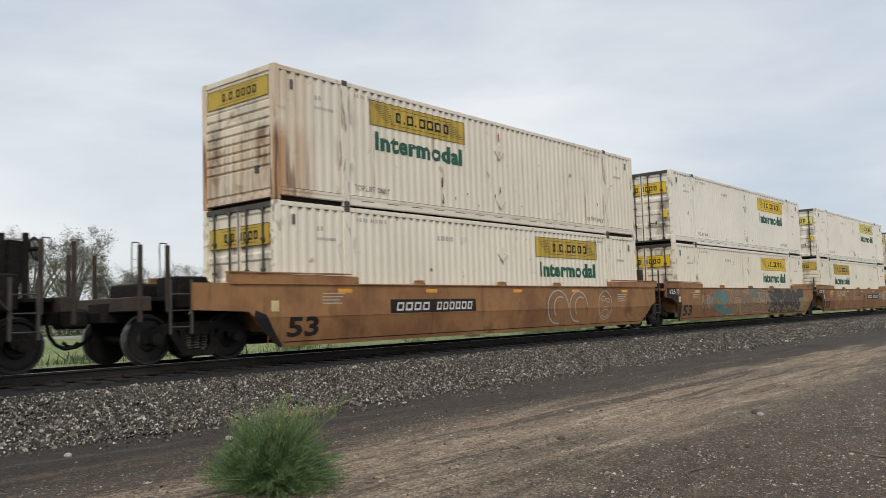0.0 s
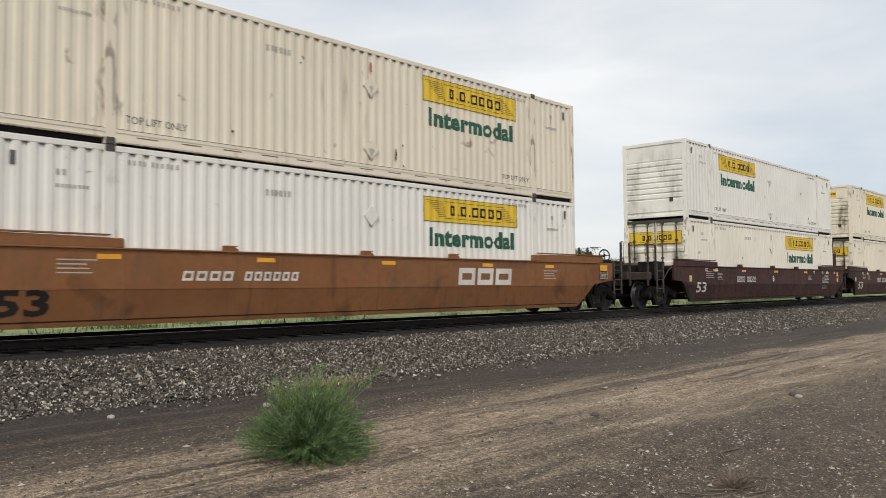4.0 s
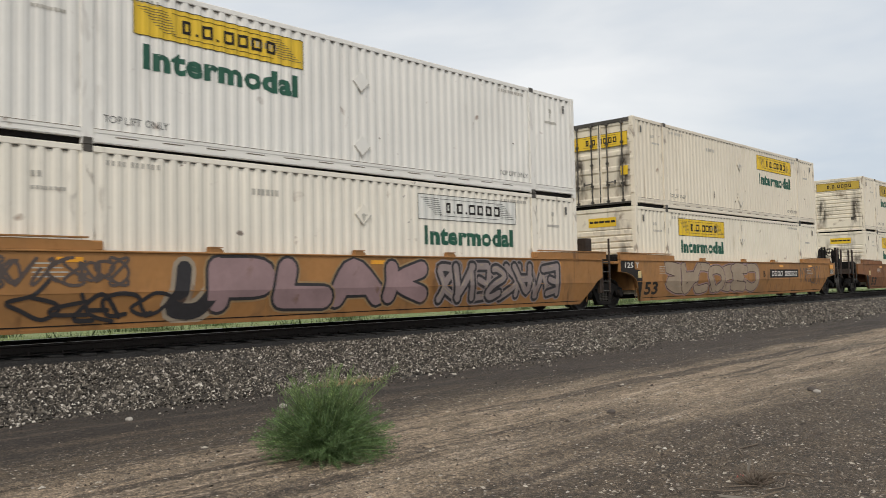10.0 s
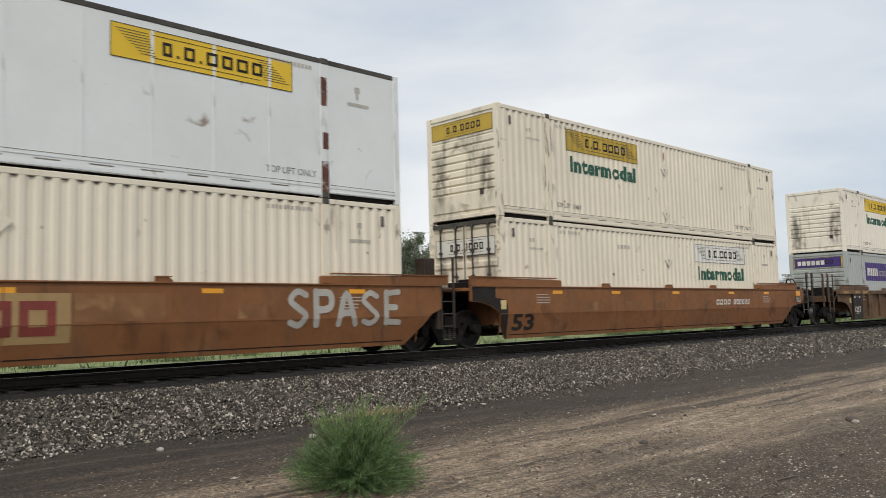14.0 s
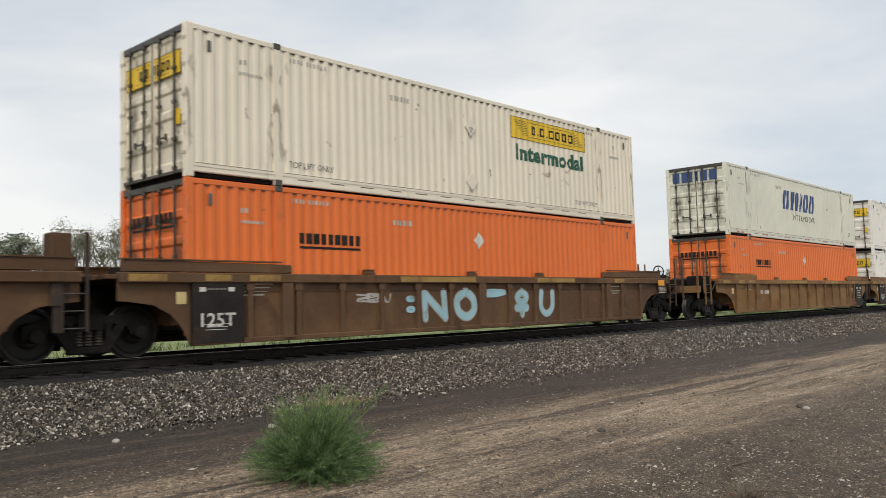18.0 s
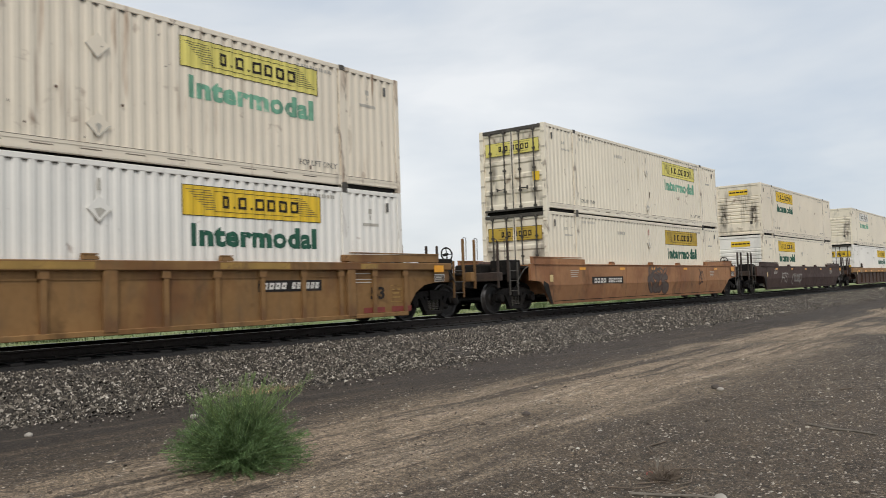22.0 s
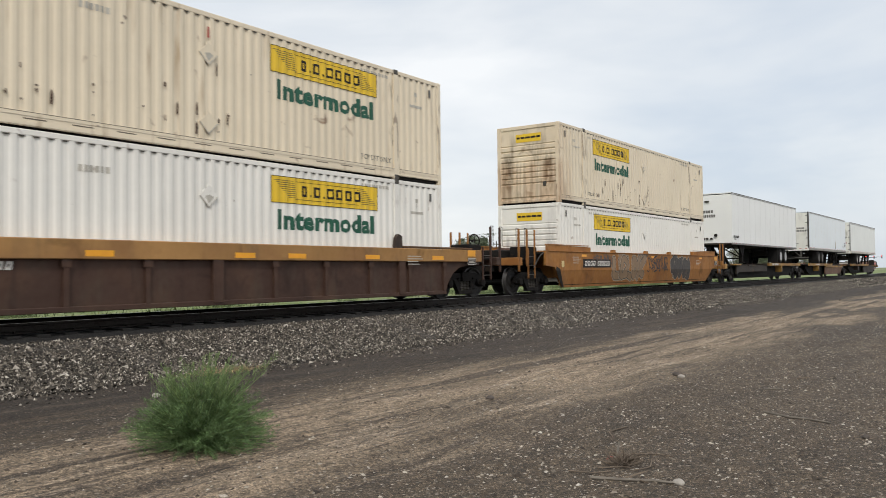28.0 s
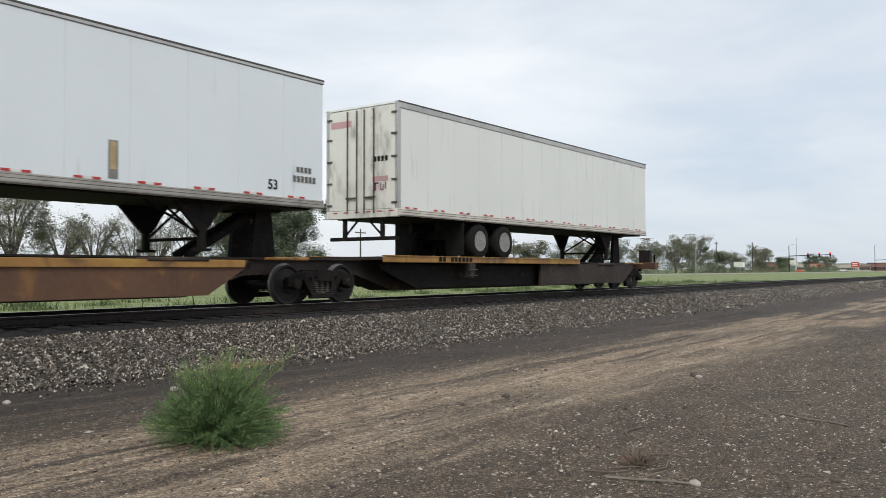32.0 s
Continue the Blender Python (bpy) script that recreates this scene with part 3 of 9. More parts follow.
def container(label, tone, seed, nose, board="yellow", ink="green", endboard="big", flat=False, style="board", end_tone=None, group="containers on the train"):
    """A 53-foot container. nose: its closed front end points to the camera's end, otherwise its doors do."""
    pm = paint(tone, seed)
    # its near-black colour stands in for the shade in the gap between containers
    UNDER = cached("under", lambda: Geo().box(0.16, CL - 0.16, -HW + 0.072, HW - 0.072, 0.02, 0.2).mesh("underframe", M_iron))
    pk = (tone, seed)
    em = end_paint(end_tone or tone, seed)
    ek = (end_tone or tone, seed)
    ob = thing("shipping_container", label, "container", group)
    wm = cached(("wall", pk, flat), lambda: wall_mesh(pm, flat))
    part("wall", wm, ob)
    part("wall", wm, ob, "", pose(CL, 0, 0, 0, 0, 180))
    part("roof", cached(("roof", pk), lambda: Geo().box(0.1, CL - 0.1, -HW + 0.05, HW - 0.05, CH - 0.06, CH - 0.03).mesh("roof", pm)), ob)
    part("underframe", UNDER, ob, "dark underframe")
    # one dark colour for the rail lip's shadow and the dirt caught there
    jm = surface("dirt_in_joint", (0.20, 0.165, 0.125), 0.9, 0, 0.4, 1.2, 14, 0.1)
    for x0, x1 in ((0.16, 1.92), (2.14, 14.01), (14.23, 15.99)):
        part("rail_joint", cached(("joint", x0), lambda: Geo().box(x0, x1, -HW - 0.0075, -HW + 0.004, 0.263, 0.274).mesh("rail_joint", jm)), ob, "dirty joint line")
    slots = cached("railslots", lambda: flatwork([(2.5 + k * 0.86, 2.5 + k * 0.86 + 0.40, 0, 0.020) for k in range(13)], lambda a, b: (a, -HW - 0.0008, 0.150 + b), jm))
    tagged(part("slot_line", slots, ob, "dirty slots along the bottom rail"), kind="stuff")
    if not flat:
        # flat dark dashes: the top rail's shadow in each recess of the wall
        rail_shade = cached("topslots", lambda: flatwork([((k + 0.44) * PITCH, (k + 0.84) * PITCH, 0, 0.022) for k in range(1, 63) if abs((k + 0.64) * PITCH - 2.03) > 0.2 and abs((k + 0.64) * PITCH - 14.12) > 0.2], lambda a, b: (a, -HW + 0.010, CH - 0.139 + b), M_rod))
        tagged(part("slot_line", rail_shade, ob, "dark notches under the top rail"), kind="stuff")
        for x in (0.48, 15.62):
            part("edge_mark", cached("edgemark", lambda: Geo().box(-0.04, 0.04, -HW - 0.008, -HW + 0.012, 2.40, 2.62, 0.006).mesh("edge_mark", M_greytext)), ob, "short dark upright plate", pose(x, 0, 0))
    if flat:
        ps = cached(("flatseam", pk), lambda: Geo().box(-0.03, 0.03, -HW + 0.004, -HW + 0.012, 0.27, CH - 0.12).mesh("panel_seam", pm))
        for i in range(9):
            part("panel_seam", ps, ob, "", pose(3.3 + i * 1.19, 0, 0))
    fr = cached(("frame", pk), lambda: frame_mesh(pm, False))
    posts = fr if tone not in ("rusty", "yellowed") else cached(("posts", pk), lambda: frame_mesh(paint(tone, seed, False), False))
    for x, far in ((0, 0), (0, 1), (1, 0), (1, 1)):
        m = {(0, 0): Matrix(), (0, 1): pose(0.15, 0, 0, 0, 0, 180), (1, 0): pose(CL - 0.15, 0, 0), (1, 1): MIRX}[(x, far)]
        part("corner_post", (posts if x else fr)["corner_post"], ob, "", m)
    for x in POSTS:
        part("lift_post", posts["lift_post"], ob, "", pose(x, 0, 0))
        part("lift_post", posts["lift_post"], ob, "", pose(x, 0, 0, 0, 0, 180))
        part("corner_casting", cached("casting", castings_mesh), ob, "dark steel lifting casting", pose(x, 0, 0))
        part("corner_casting", cached("casting", castings_mesh), ob, "dark steel lifting casting", pose(x, 0, 0.115 - CH))
    part("bottom_rail", fr["bottom_rail"], ob)
    part("bottom_rail", fr["bottom_rail"], ob, "", MIRX)
    tr = tinted(("tr", pk), fr["top_rail"], M_rod) if flat else fr["top_rail"]
    part("top_rail", tr, ob)
    part("top_rail", tr, ob, "", MIRX)
    if flat:
        for x in (2.03, 14.12):
            part("rust_patch", cached(("rp", x), lambda: flatwork([(-0.09, 0.09, 0.02, 0.75), (-0.05, 0.09, 1.0, 1.35), (-0.09, 0.06, 1.9, 2.5)], lambda a, b: (x + a, -HW - 0.004, b), surface("flaking_rust", (0.13, 0.05, 0.035), 0.85, 0, 0.5, 5, 18, 0.3, None, ((0.6, 0.62, 0.62), 0.8, 6.0)))), ob, "dark flaking rust")
    nm = cached(("nose", ek), lambda: nose_mesh(em))
    dm = cached(("door", ek), lambda: door_mesh(em))

    def end(m, is_nose, seen):
        if is_nose:
            panel = part("nose_panel", nm, ob, "", m)
            if seen and endboard:
                y0, w, z0, h = (-1.10, 2.2, 2.25, 0.44) if endboard in ("big", "plain") else (-0.55, 1.05, 2.28, 0.30)
                bm_ = M_offwhite if endboard == "plain" else SIGN.get(board, M_yellow) if style == "board" else M_yellow
                part("end_board", cached(("eb", endboard, bm_.name), lambda: flatwork([(0, w, 0, h)], lambda a, b: (0.022, y0 + w - a, z0 + b), bm_)), panel)
                if endboard == "small":
                    lines = bars([0.13, 0.16, 0.2, 0.2, 0.16], 0.03, 0.07, 0.05, 0.13)
                else:
                    lines = board_bars(w, h)
                part("board_lettering", cached(("ebl", endboard), lambda: flatwork(lines, lambda a, b: (0.017, y0 + w - a, z0 + b), M_black)), panel, "black bars of lettering")
            if seen:
                part("nose_fitting", cached("nosefit", lambda: Geo().box(-0.01, 0.03, -0.75, -0.62, 0.62, 0.78, 0.01).mesh("nose_fitting", M_rod)), panel, "small dark latch plates")
            return
        for k in (1, -1):
            leaf = part("door", dm, ob, "", m if k == 1 else m @ Matrix.Diagonal((1, -1, 1, 1)))
            for y in (-0.86, -0.30):
                part("lock_rod", cached("rod", rod_mesh), leaf, "dark steel lock rod", pose(0.0, y, 0))
            part("door_handle", cached("handle", handle_mesh), leaf, "", pose(-0.01, -0.30, 0))
            hinge = cached(("hinge", ek), lambda: Geo().box(-0.010, 0.05, -HW + 0.012, -HW + 0.16, -0.035, 0.035, 0.008).mesh("hinge", em))
            for z in (0.45, 1.0, 1.55, 2.1, 2.6):
                part("hinge", hinge, leaf, "", pose(0, 0, z))
        part("gasket", cached("gasket", lambda: Geo().box(0.012, 0.07, -0.018, 0.018, 0.15, CH - 0.12).box(0.0, 0.10, -HW + 0.14, HW - 0.14, 0.10, 0.155).box(0.0, 0.10, -HW + 0.14, HW - 0.14, CH - 0.13, CH - 0.02).mesh("gasket", M_rod)), ob, "black door seals and sill", m)
        if seen and endboard:
            w, h, z0 = 2.12, 0.46, 1.98
            bm_ = SIGN.get(board, M_yellow) if style == "board" else None
            if bm_:
                part("end_board", cached(("deb", bm_.name), lambda: flatwork([(0, w, 0, h)], lambda a, b: (0.026, w / 2 - a, z0 + b), bm_)), ob)
                part("board_lettering", cached("debl", lambda: flatwork(board_bars(w, h), lambda a, b: (0.021, w / 2 - a, z0 + b), M_black)), ob, "black bars of lettering")
                part("placard", cached("plac", lambda: flatwork([(0, 0.26, 0, 0.30)], lambda a, b: (0.026, -0.78 - a, 1.02 + b), M_yellow)), ob, "small yellow placard")
            elif style == "slant":
                part("board_lettering", cached("slantend", lambda: flatwork(slant_bars(2.0, 0.42), lambda a, b: (0.02, 1.0 - a, 2.25 + b), M_navy)), ob, "navy slanted bars of lettering")
            elif style == "stencil":
                part("board_lettering", cached("stencilend", lambda: flatwork(bars([0.13] * 9, 0.045, 0.20, 0, 0.10) + [(0, 1.6, 0, 0.05)], lambda a, b: (0.02, 0.8 - a, 2.0 + b), M_black)), ob, "black bars of lettering")

    end(Matrix(), nose, True)
    end(MIRX, not nose, False)
    if style == "board" and not flat:
        side_fittings(ob, tone, seed, pm)
    # boards and lettering on the near wall
    x0 = 2.82 if nose else 9.70
    if style == "board":
        key = ("nose" if nose else "door", flat)
        drape = (lambda p, x, z, mm, lift=0.006: draped(p, x, z, mm, lift)) if not flat else (lambda p, x, z, mm, lift=0.006: flatwork(p, lambda a, b: (x + a, -HW + 0.012 - lift, z + b), mm))
        bm_ = SIGN[board]
        zb = 2.02 if not flat else 2.05
        part("side_board", tinted((key, "sb"), cached((key, "sb"), lambda: drape([(0, 3.64, 0, 0.60)], x0, zb, M_yellow)), bm_), ob, "bleached white board" if board == "plain" else "")
        part("board_lettering", cached((key, "sbl"), lambda: drape(board_bars(3.64, 0.60), x0, zb, M_black, 0.011)), ob, "black bars of lettering")
        part("board_fan", cached((key, "sbfl"), lambda: drape(board_fan(3.64, 0.60)[::2], x0, zb, M_rod, 0.011)), ob, "fan of thin dark lines")
        part("board_fan", cached((key, "sbfr"), lambda: drape(board_fan(3.64, 0.60)[1::2], x0, zb, M_rod, 0.011)), ob, "fan of thin dark lines")
        if ink:
            im = INK[ink]
            part("wordmark", tinted((key, "wm"), cached((key, "wm"), lambda: drape(text_geo("Intermodal", 3.30, 0.455, 0.044, 0.0, 1.06), x0 + 0.18, 1.42, M_green)), im), ob, "faded green lettering" if ink == "faded" else "dark green lettering")
        tl = text_geo("TOP LIFT ONLY", 1.18, 0.13)
        part("stencil", cached((key, "tl1"), lambda: drape(tl, 2.30, 0.40, M_greytext)), ob, "grey stencilled lettering")
        part("small_stencil", cached((key, "tl3"), lambda: drape(bars([0.06] * 12, 0.03, 0.08), 12.75, 2.60, M_faint)), ob, "faint grey stencilled bars")
        part("small_stencil", cached((key, "tl4"), lambda: drape([(0.20, 0.34, 0.30, 0.42), (0.24, 0.30, 0.16, 0.28), (0, 0.58, 0.0, 0.07)], 14.72, 2.02, M_faint)), ob, "faint grey stencilled mark")
        part("stencil", cached((key, "tl2"), lambda: drape(tl, 12.72, 0.40, M_greytext)), ob, "grey stencilled lettering")
    elif style == "purple":
        part("side_board", cached("fx", lambda: draped([(0, 3.66, 0, 0.86)], 2.34, 1.60, M_purple)), ob, "purple board")
        part("board_lettering", cached("fxl", lambda: draped(plates([0.21, 0.2, 0.21, 0.24, 0.2, 0.22], 0.035, 0.36, 0.22, 0.24, 0.07), 2.34, 1.60, M_white, 0.011)), ob, "white bars of lettering")
        part("board_lettering", cached("fxm", lambda: draped(plates([0.16, 0.12, 0.06, 0.10, 0.06, 0.16, 0.12, 0.12, 0.12, 0.06], 0.045, 0.24, 1.92, 0.24, 0.026), 2.34, 1.60, M_faint, 0.011)), ob, "thin grey bars of lettering")
        part("end_board", cached("fxe", lambda: flatwork([(0, 2.1, 0, 0.42)], lambda a, b: (0.02, 1.05 - a, 2.25 + b), M_purple)), ob, "purple board")
        part("board_lettering", cached("fxel", lambda: flatwork(bars([0.16] * 6, 0.05, 0.20, 0.15, 0.1), lambda a, b: (0.015, 1.05 - a, 2.25 + b), M_white)), ob, "white bars of lettering")
        for dx in (0, 0.42):
            part("placard", cached(("dia", dx), lambda: draped(([(0.2, 0), (0.4, 0.2), (0.2, 0.4), (0, 0.2)], [(0, 1, 2, 3)]), 12.9 + dx, 1.2, M_white)), ob, "white diamond placard")
    elif style == "stencil":
        part("board_lettering", cached("sc", lambda: draped(bars([0.14] * 9, 0.05, 0.22, 0, 0.10) + [(0, 1.67, 0, 0.05)], 2.53, 1.66, M_black)), ob, "black bars of lettering over a line")
        part("placard", cached("scd", lambda: draped(([(0.2, 0), (0.4, 0.22), (0.2, 0.44), (0, 0.22)], [(0, 1, 2, 3)]), 8.02, 1.83, M_white)), ob, "white diamond placard")
    elif style == "slant":
        part("board_lettering", cached("sw", lambda: draped(slant_polys(), 5.83, 1.42, M_navy)), ob, "navy slanted bars of lettering")
        tape = cached("slanttape", lambda: flatwork([(0, 0.20, 0, 0.05)], lambda a, b: (a, -HW - 0.012, 0.12 + b), M_redtape))
        for k in range(6):
            for q in (0.0, 0.42):
                part("reflective_tape", tape, ob, "red reflective tape", pose(0.75 + k * 2.55 + q, 0, 0))
        part("wordmark", cached("swi", lambda: draped(text_geo("INTERMODAL", 2.95, 0.26), 7.05, 0.98, M_greytext)), ob, "dark grey lettering")
        part("stencil", cached("swf", lambda: draped(text_geo("53ft", 0.45, 0.20), 14.9, 0.55, M_greytext)), ob)
    # small stencils and placards
    part("small_stencil", cached(("st", flat), lambda: draped(bars([0.05, 0.05, 0.05, 0.05, 0.0, 0.05, 0.05, 0.05, 0.05, 0.05, 0.05], 0.045, 0.09, 0, 0), 2.35, 2.58, M_faint) if not flat else flatwork(bars([0.05] * 9, 0.045, 0.09), lambda a, b: (2.35 + a, -HW + 0.006, 2.58 + b), M_faint)), ob, "faint grey stencilled bars")
    if not flat:
        part("small_stencil", cached("st2", lambda: draped(bars([0.07] * 6, 0.035, 0.12, 0, 0.0), 5.2 if not nose else 11.2, 2.28, M_faint)), ob, "faint grey stencilled bars")
        part("small_stencil", cached("st3", lambda: draped(bars([0.06, 0.06], 0.03, 0.10, 0, 0.20) + bars([0.05] * 8, 0.02, 0.06), 1.15, 2.10, M_faint)), ob, "faint grey stencilled bars")
    return ob


def slant_bars(w, h):
    return bars([w * 0.15, w * 0.24, w * 0.07, w * 0.15, w * 0.16], w * 0.045, h)


def slant_polys():
    """Five leaning plain bars with a stroke under each."""
    v, f = [], []
    for x, w in ((0.0, 0.70), (0.95, 0.95), (2.12, 0.26), (2.55, 0.62), (3.35, 0.62)):
        for a, b, z0, z1 in ((x, x + w * 0.42, 0.0, 0.86), (x + w * 0.58, x + w, 0.0, 0.86)):
            o = len(v)
            k = 0.28
            v.extend([(a + z0 * k, z0), (b + z0 * k, z0), (b + z1 * k, z1), (a + z1 * k, z1)])
            f.append((o, o + 1, o + 2, o + 3))
    return v, f


# ------------------------------------------------------------------ running gear
WR = 0.457


def wheelset_mesh():
    g = Geo()
    for s in (-1, 1):
        y = s * 0.76
        g.lathe([(y + s * 0.075, 0.10), (y + s * 0.075, 0.17), (y + s * 0.03, 0.22), (y + s * 0.02, 0.36), (y + s * 0.065, 0.40), (y + s * 0.068, WR - 0.006), (y - s * 0.045, WR), (y - s * 0.055, WR + 0.026), (y - s * 0.075, WR + 0.02), (y - s * 0.075, 0.38), (y - s * 0.03, 0.33), (y - s * 0.03, 0.2)], (0, 0, 0), "y", 28)
        g.lathe([(y + s * 0.28, 0.085), (y + s * 0.07, 0.085)], (0, 0, 0), "y", 14)
    g.lathe([(-0.7, 0.085), (0.7, 0.085)], (0, 0, 0), "y", 14)
    me = g.mesh("wheelset", M_wheel)
    me.materials.append(M_tread)
    for f in me.polygons:       # the tread is polished by the rail
        if min(math.hypot(me.vertices[i].co.x, me.vertices[i].co.z) for i in f.vertices) > WR - 0.02:
            f.material_index = 1
    return me


def side_frame_mesh():
    g = Geo()
    y0, y1 = -1.07, -0.94
    A = 0.875
    g.prism([(-A - 0.20, 0.40), (-A - 0.20, 0.60), (-A + 0.1, 0.70), (-0.5, 0.76), (0.5, 0.76), (A - 0.1, 0.70), (A + 0.20, 0.60), (A + 0.20, 0.40), (A - 0.16, 0.42), (A - 0.22, 0.56), (0.42, 0.62), (-0.42, 0.62), (-A + 0.22, 0.56), (-A + 0.16, 0.42)], y0, y1)
    g.prism([(-0.62, 0.58), (-0.46, 0.60), (-0.20, 0.26), (-0.34, 0.16)], y0, y1)
    g.prism([(0.46, 0.60), (0.62, 0.58), (0.34, 0.16), (0.20, 0.26)], y0, y1)
    g.box(-0.36, 0.36, y0 - 0.02, y1 + 0.02, 0.12, 0.24, 0.02)
    g.prism([(-0.34, 0.24), (-0.27, 0.24), (-0.27, 0.64), (-0.38, 0.64)], y0, y1)
    g.prism([(0.27, 0.24), (0.34, 0.24), (0.38, 0.64), (0.27, 0.64)], y0, y1)
    for s in (-1, 1):
        g.lathe([(y0 - 0.10, 0.06), (y0 - 0.09, 0.11), (y0, 0.125), (y1, 0.125)], (s * A, 0, WR), "y", 16)
    return g.mesh("side_frame", M_iron)


def spring_mesh():
    prof = []
    for k in range(7):
        prof += [(0.250 + k * 0.048, 0.060), (0.268 + k * 0.048, 0.082), (0.286 + k * 0.048, 0.060)]
    return Geo().lathe(prof, (0, -1.0, 0), "z", 9).mesh("spring", M_rod)


def bolster_mesh():
    g = Geo().prism([(-0.22, 0.52), (0.22, 0.52), (0.22, 0.78), (-0.22, 0.78)], -1.12, 1.12)
    g.lathe([(0.78, 0.35), (0.86, 0.35)], (0, 0, 0), "z", 20)
    for x in (-0.42, 0.42):
        g.box(x - 0.05, x + 0.05, -0.9, 0.9, 0.32, 0.44)
    return g.mesh("bolster", M_iron)


WHEELS = ([], [])


def truck(parent, x):
    t = part("truck", cached("bolster", bolster_mesh), parent, "blackened cast-steel railway truck", pose(x, 0, 0))
    sf, sp = cached("sideframe", side_frame_mesh), cached("spring", spring_mesh)
    for m in (Matrix(), Matrix.Rotation(math.pi, 4, "Z")):
        part("side_frame", sf, t, "", m)
        for dx in (-0.17, 0.0, 0.17):
            part("spring", sp, t, "", m @ Matrix.Translation((dx, 0, 0)))
    for k, dx in enumerate((-0.875, 0.875)):
        w = part("wheelset", cached("wheelset", wheelset_mesh), t, "worn steel wheels on an axle", pose(dx, 0, WR))
        WHEELS[k].append(w)
    return t


# ------------------------------------------------------------------ well cars
SY = 1.46      # half width over the side sills


def ribbon(g, pts, wide, y):
    """A flat painted stroke along pts (x, z)."""
    left, right = [], []
    for k, (x, z) in enumerate(pts):
        ax, az = pts[max(0, k - 1)]
        bx, bz = pts[min(len(pts) - 1, k + 1)]
        n = math.hypot(bx - ax, bz - az) or 1.0
        dx, dz = -(bz - az) / n * wide / 2, (bx - ax) / n * wide / 2
        left.append((x + dx, y, min(1.455, max(0.22, z + dz))))
        right.append((x - dx, y, min(1.455, max(0.22, z - dz))))
    m = len(pts)
    g.add(left + right, [(k, k + 1, m + k + 1, m + k) for k in range(m - 1)])


STROKES = dict(
    arch=[[(0.08, 0), (0.08, 0.55), (0.20, 0.95), (0.62, 0.98), (0.86, 0.6), (0.90, 0)]],
    hook=[[(0.88, 0.82), (0.5, 1.0), (0.12, 0.7), (0.12, 0.25), (0.5, 0.0), (0.9, 0.2)]],
    loop=[[(0.5, 1.0), (0.12, 0.72), (0.12, 0.25), (0.5, 0.0), (0.88, 0.25), (0.88, 0.72), (0.55, 1.0)]],
    snake=[[(0.88, 0.9), (0.45, 1.0), (0.12, 0.75), (0.5, 0.5), (0.88, 0.26), (0.55, 0.0), (0.1, 0.08)]])
STROKES.update(
    fork=[[(0.12, 1.0), (0.16, 0.5), (0.10, 0)], [(0.88, 1.0), (0.30, 0.5), (0.95, 0)]],
    flag=[[(0.14, 0), (0.12, 1.0)], [(0.12, 0.96), (0.85, 0.95), (0.85, 0.5), (0.16, 0.45)]],
    peak=[[(0.04, 0), (0.45, 1.0), (0.95, 0)], [(0.26, 0.36), (0.74, 0.36)]],
    comb=[[(0.14, 1.0), (0.14, 0)], [(0.14, 0.96), (0.88, 1.0)], [(0.14, 0.5), (0.72, 0.52)], [(0.14, 0.04), (0.92, 0)]])
STROKES.update(
    zig=[[(0.1, 0), (0.1, 1.0)], [(0.1, 0.98), (0.9, 0.02)], [(0.9, 0), (0.9, 1.0)]],
    cup=[[(0.12, 1.0), (0.10, 0.3), (0.5, 0.0), (0.9, 0.3), (0.88, 1.0)]],
    foot=[[(0.15, 1.0), (0.14, 0.05)], [(0.14, 0.06), (0.95, 0.02)]],
    mast=[[(0.5, 0.5), (0.5, 0)], [(0.2, 0.28), (0.8, 0.28)], [(0.5, 1.0), (0.2, 0.75), (0.5, 0.5), (0.8, 0.75), (0.5, 1.0)]])


def flowing(pts, n=5):
    """A smooth line through pts."""
    if len(pts) < 3:
        return [(pts[0][0] + (pts[-1][0] - pts[0][0]) * k / 4, pts[0][1] + (pts[-1][1] - pts[0][1]) * k / 4) for k in range(5)]
    p = [pts[0]] + list(pts) + [pts[-1]]
    out = []
    for a, b, c, d in zip(p, p[1:], p[2:], p[3:]):
        for k in range(n):
            t = k / n
            out.append(tuple(0.5 * (2 * b[q] + (c[q] - a[q]) * t + (2 * a[q] - 5 * b[q] + 4 * c[q] - d[q]) * t * t + (3 * b[q] - a[q] - 3 * c[q] + d[q]) * t ** 3) for q in (0, 1)))
    return out + [pts[-1]]


def sprayed(g, pts, wide, y):
    """A round-ended stroke; it sinks a hair along its way, so that it never lies in its own plane."""
    o = len(g.v)
    ribbon(g, pts, wide, y)
    m = len(pts)
    for k in range(m):
        for q in (o + k, o + m + k):
            g.v[q] = (g.v[q][0], y + 0.00002 * k, g.v[q][2])
    for (x, z), k in ((pts[0], 1), (pts[-1], 2)):
        g.add([(x + wide / 2 * math.cos(a), y + 0.0001 * k + 0.0004, min(1.455, max(0.30, z + wide / 2 * math.sin(a)))) for a in (j * math.tau / 12 for j in range(12))], [tuple(range(12))])


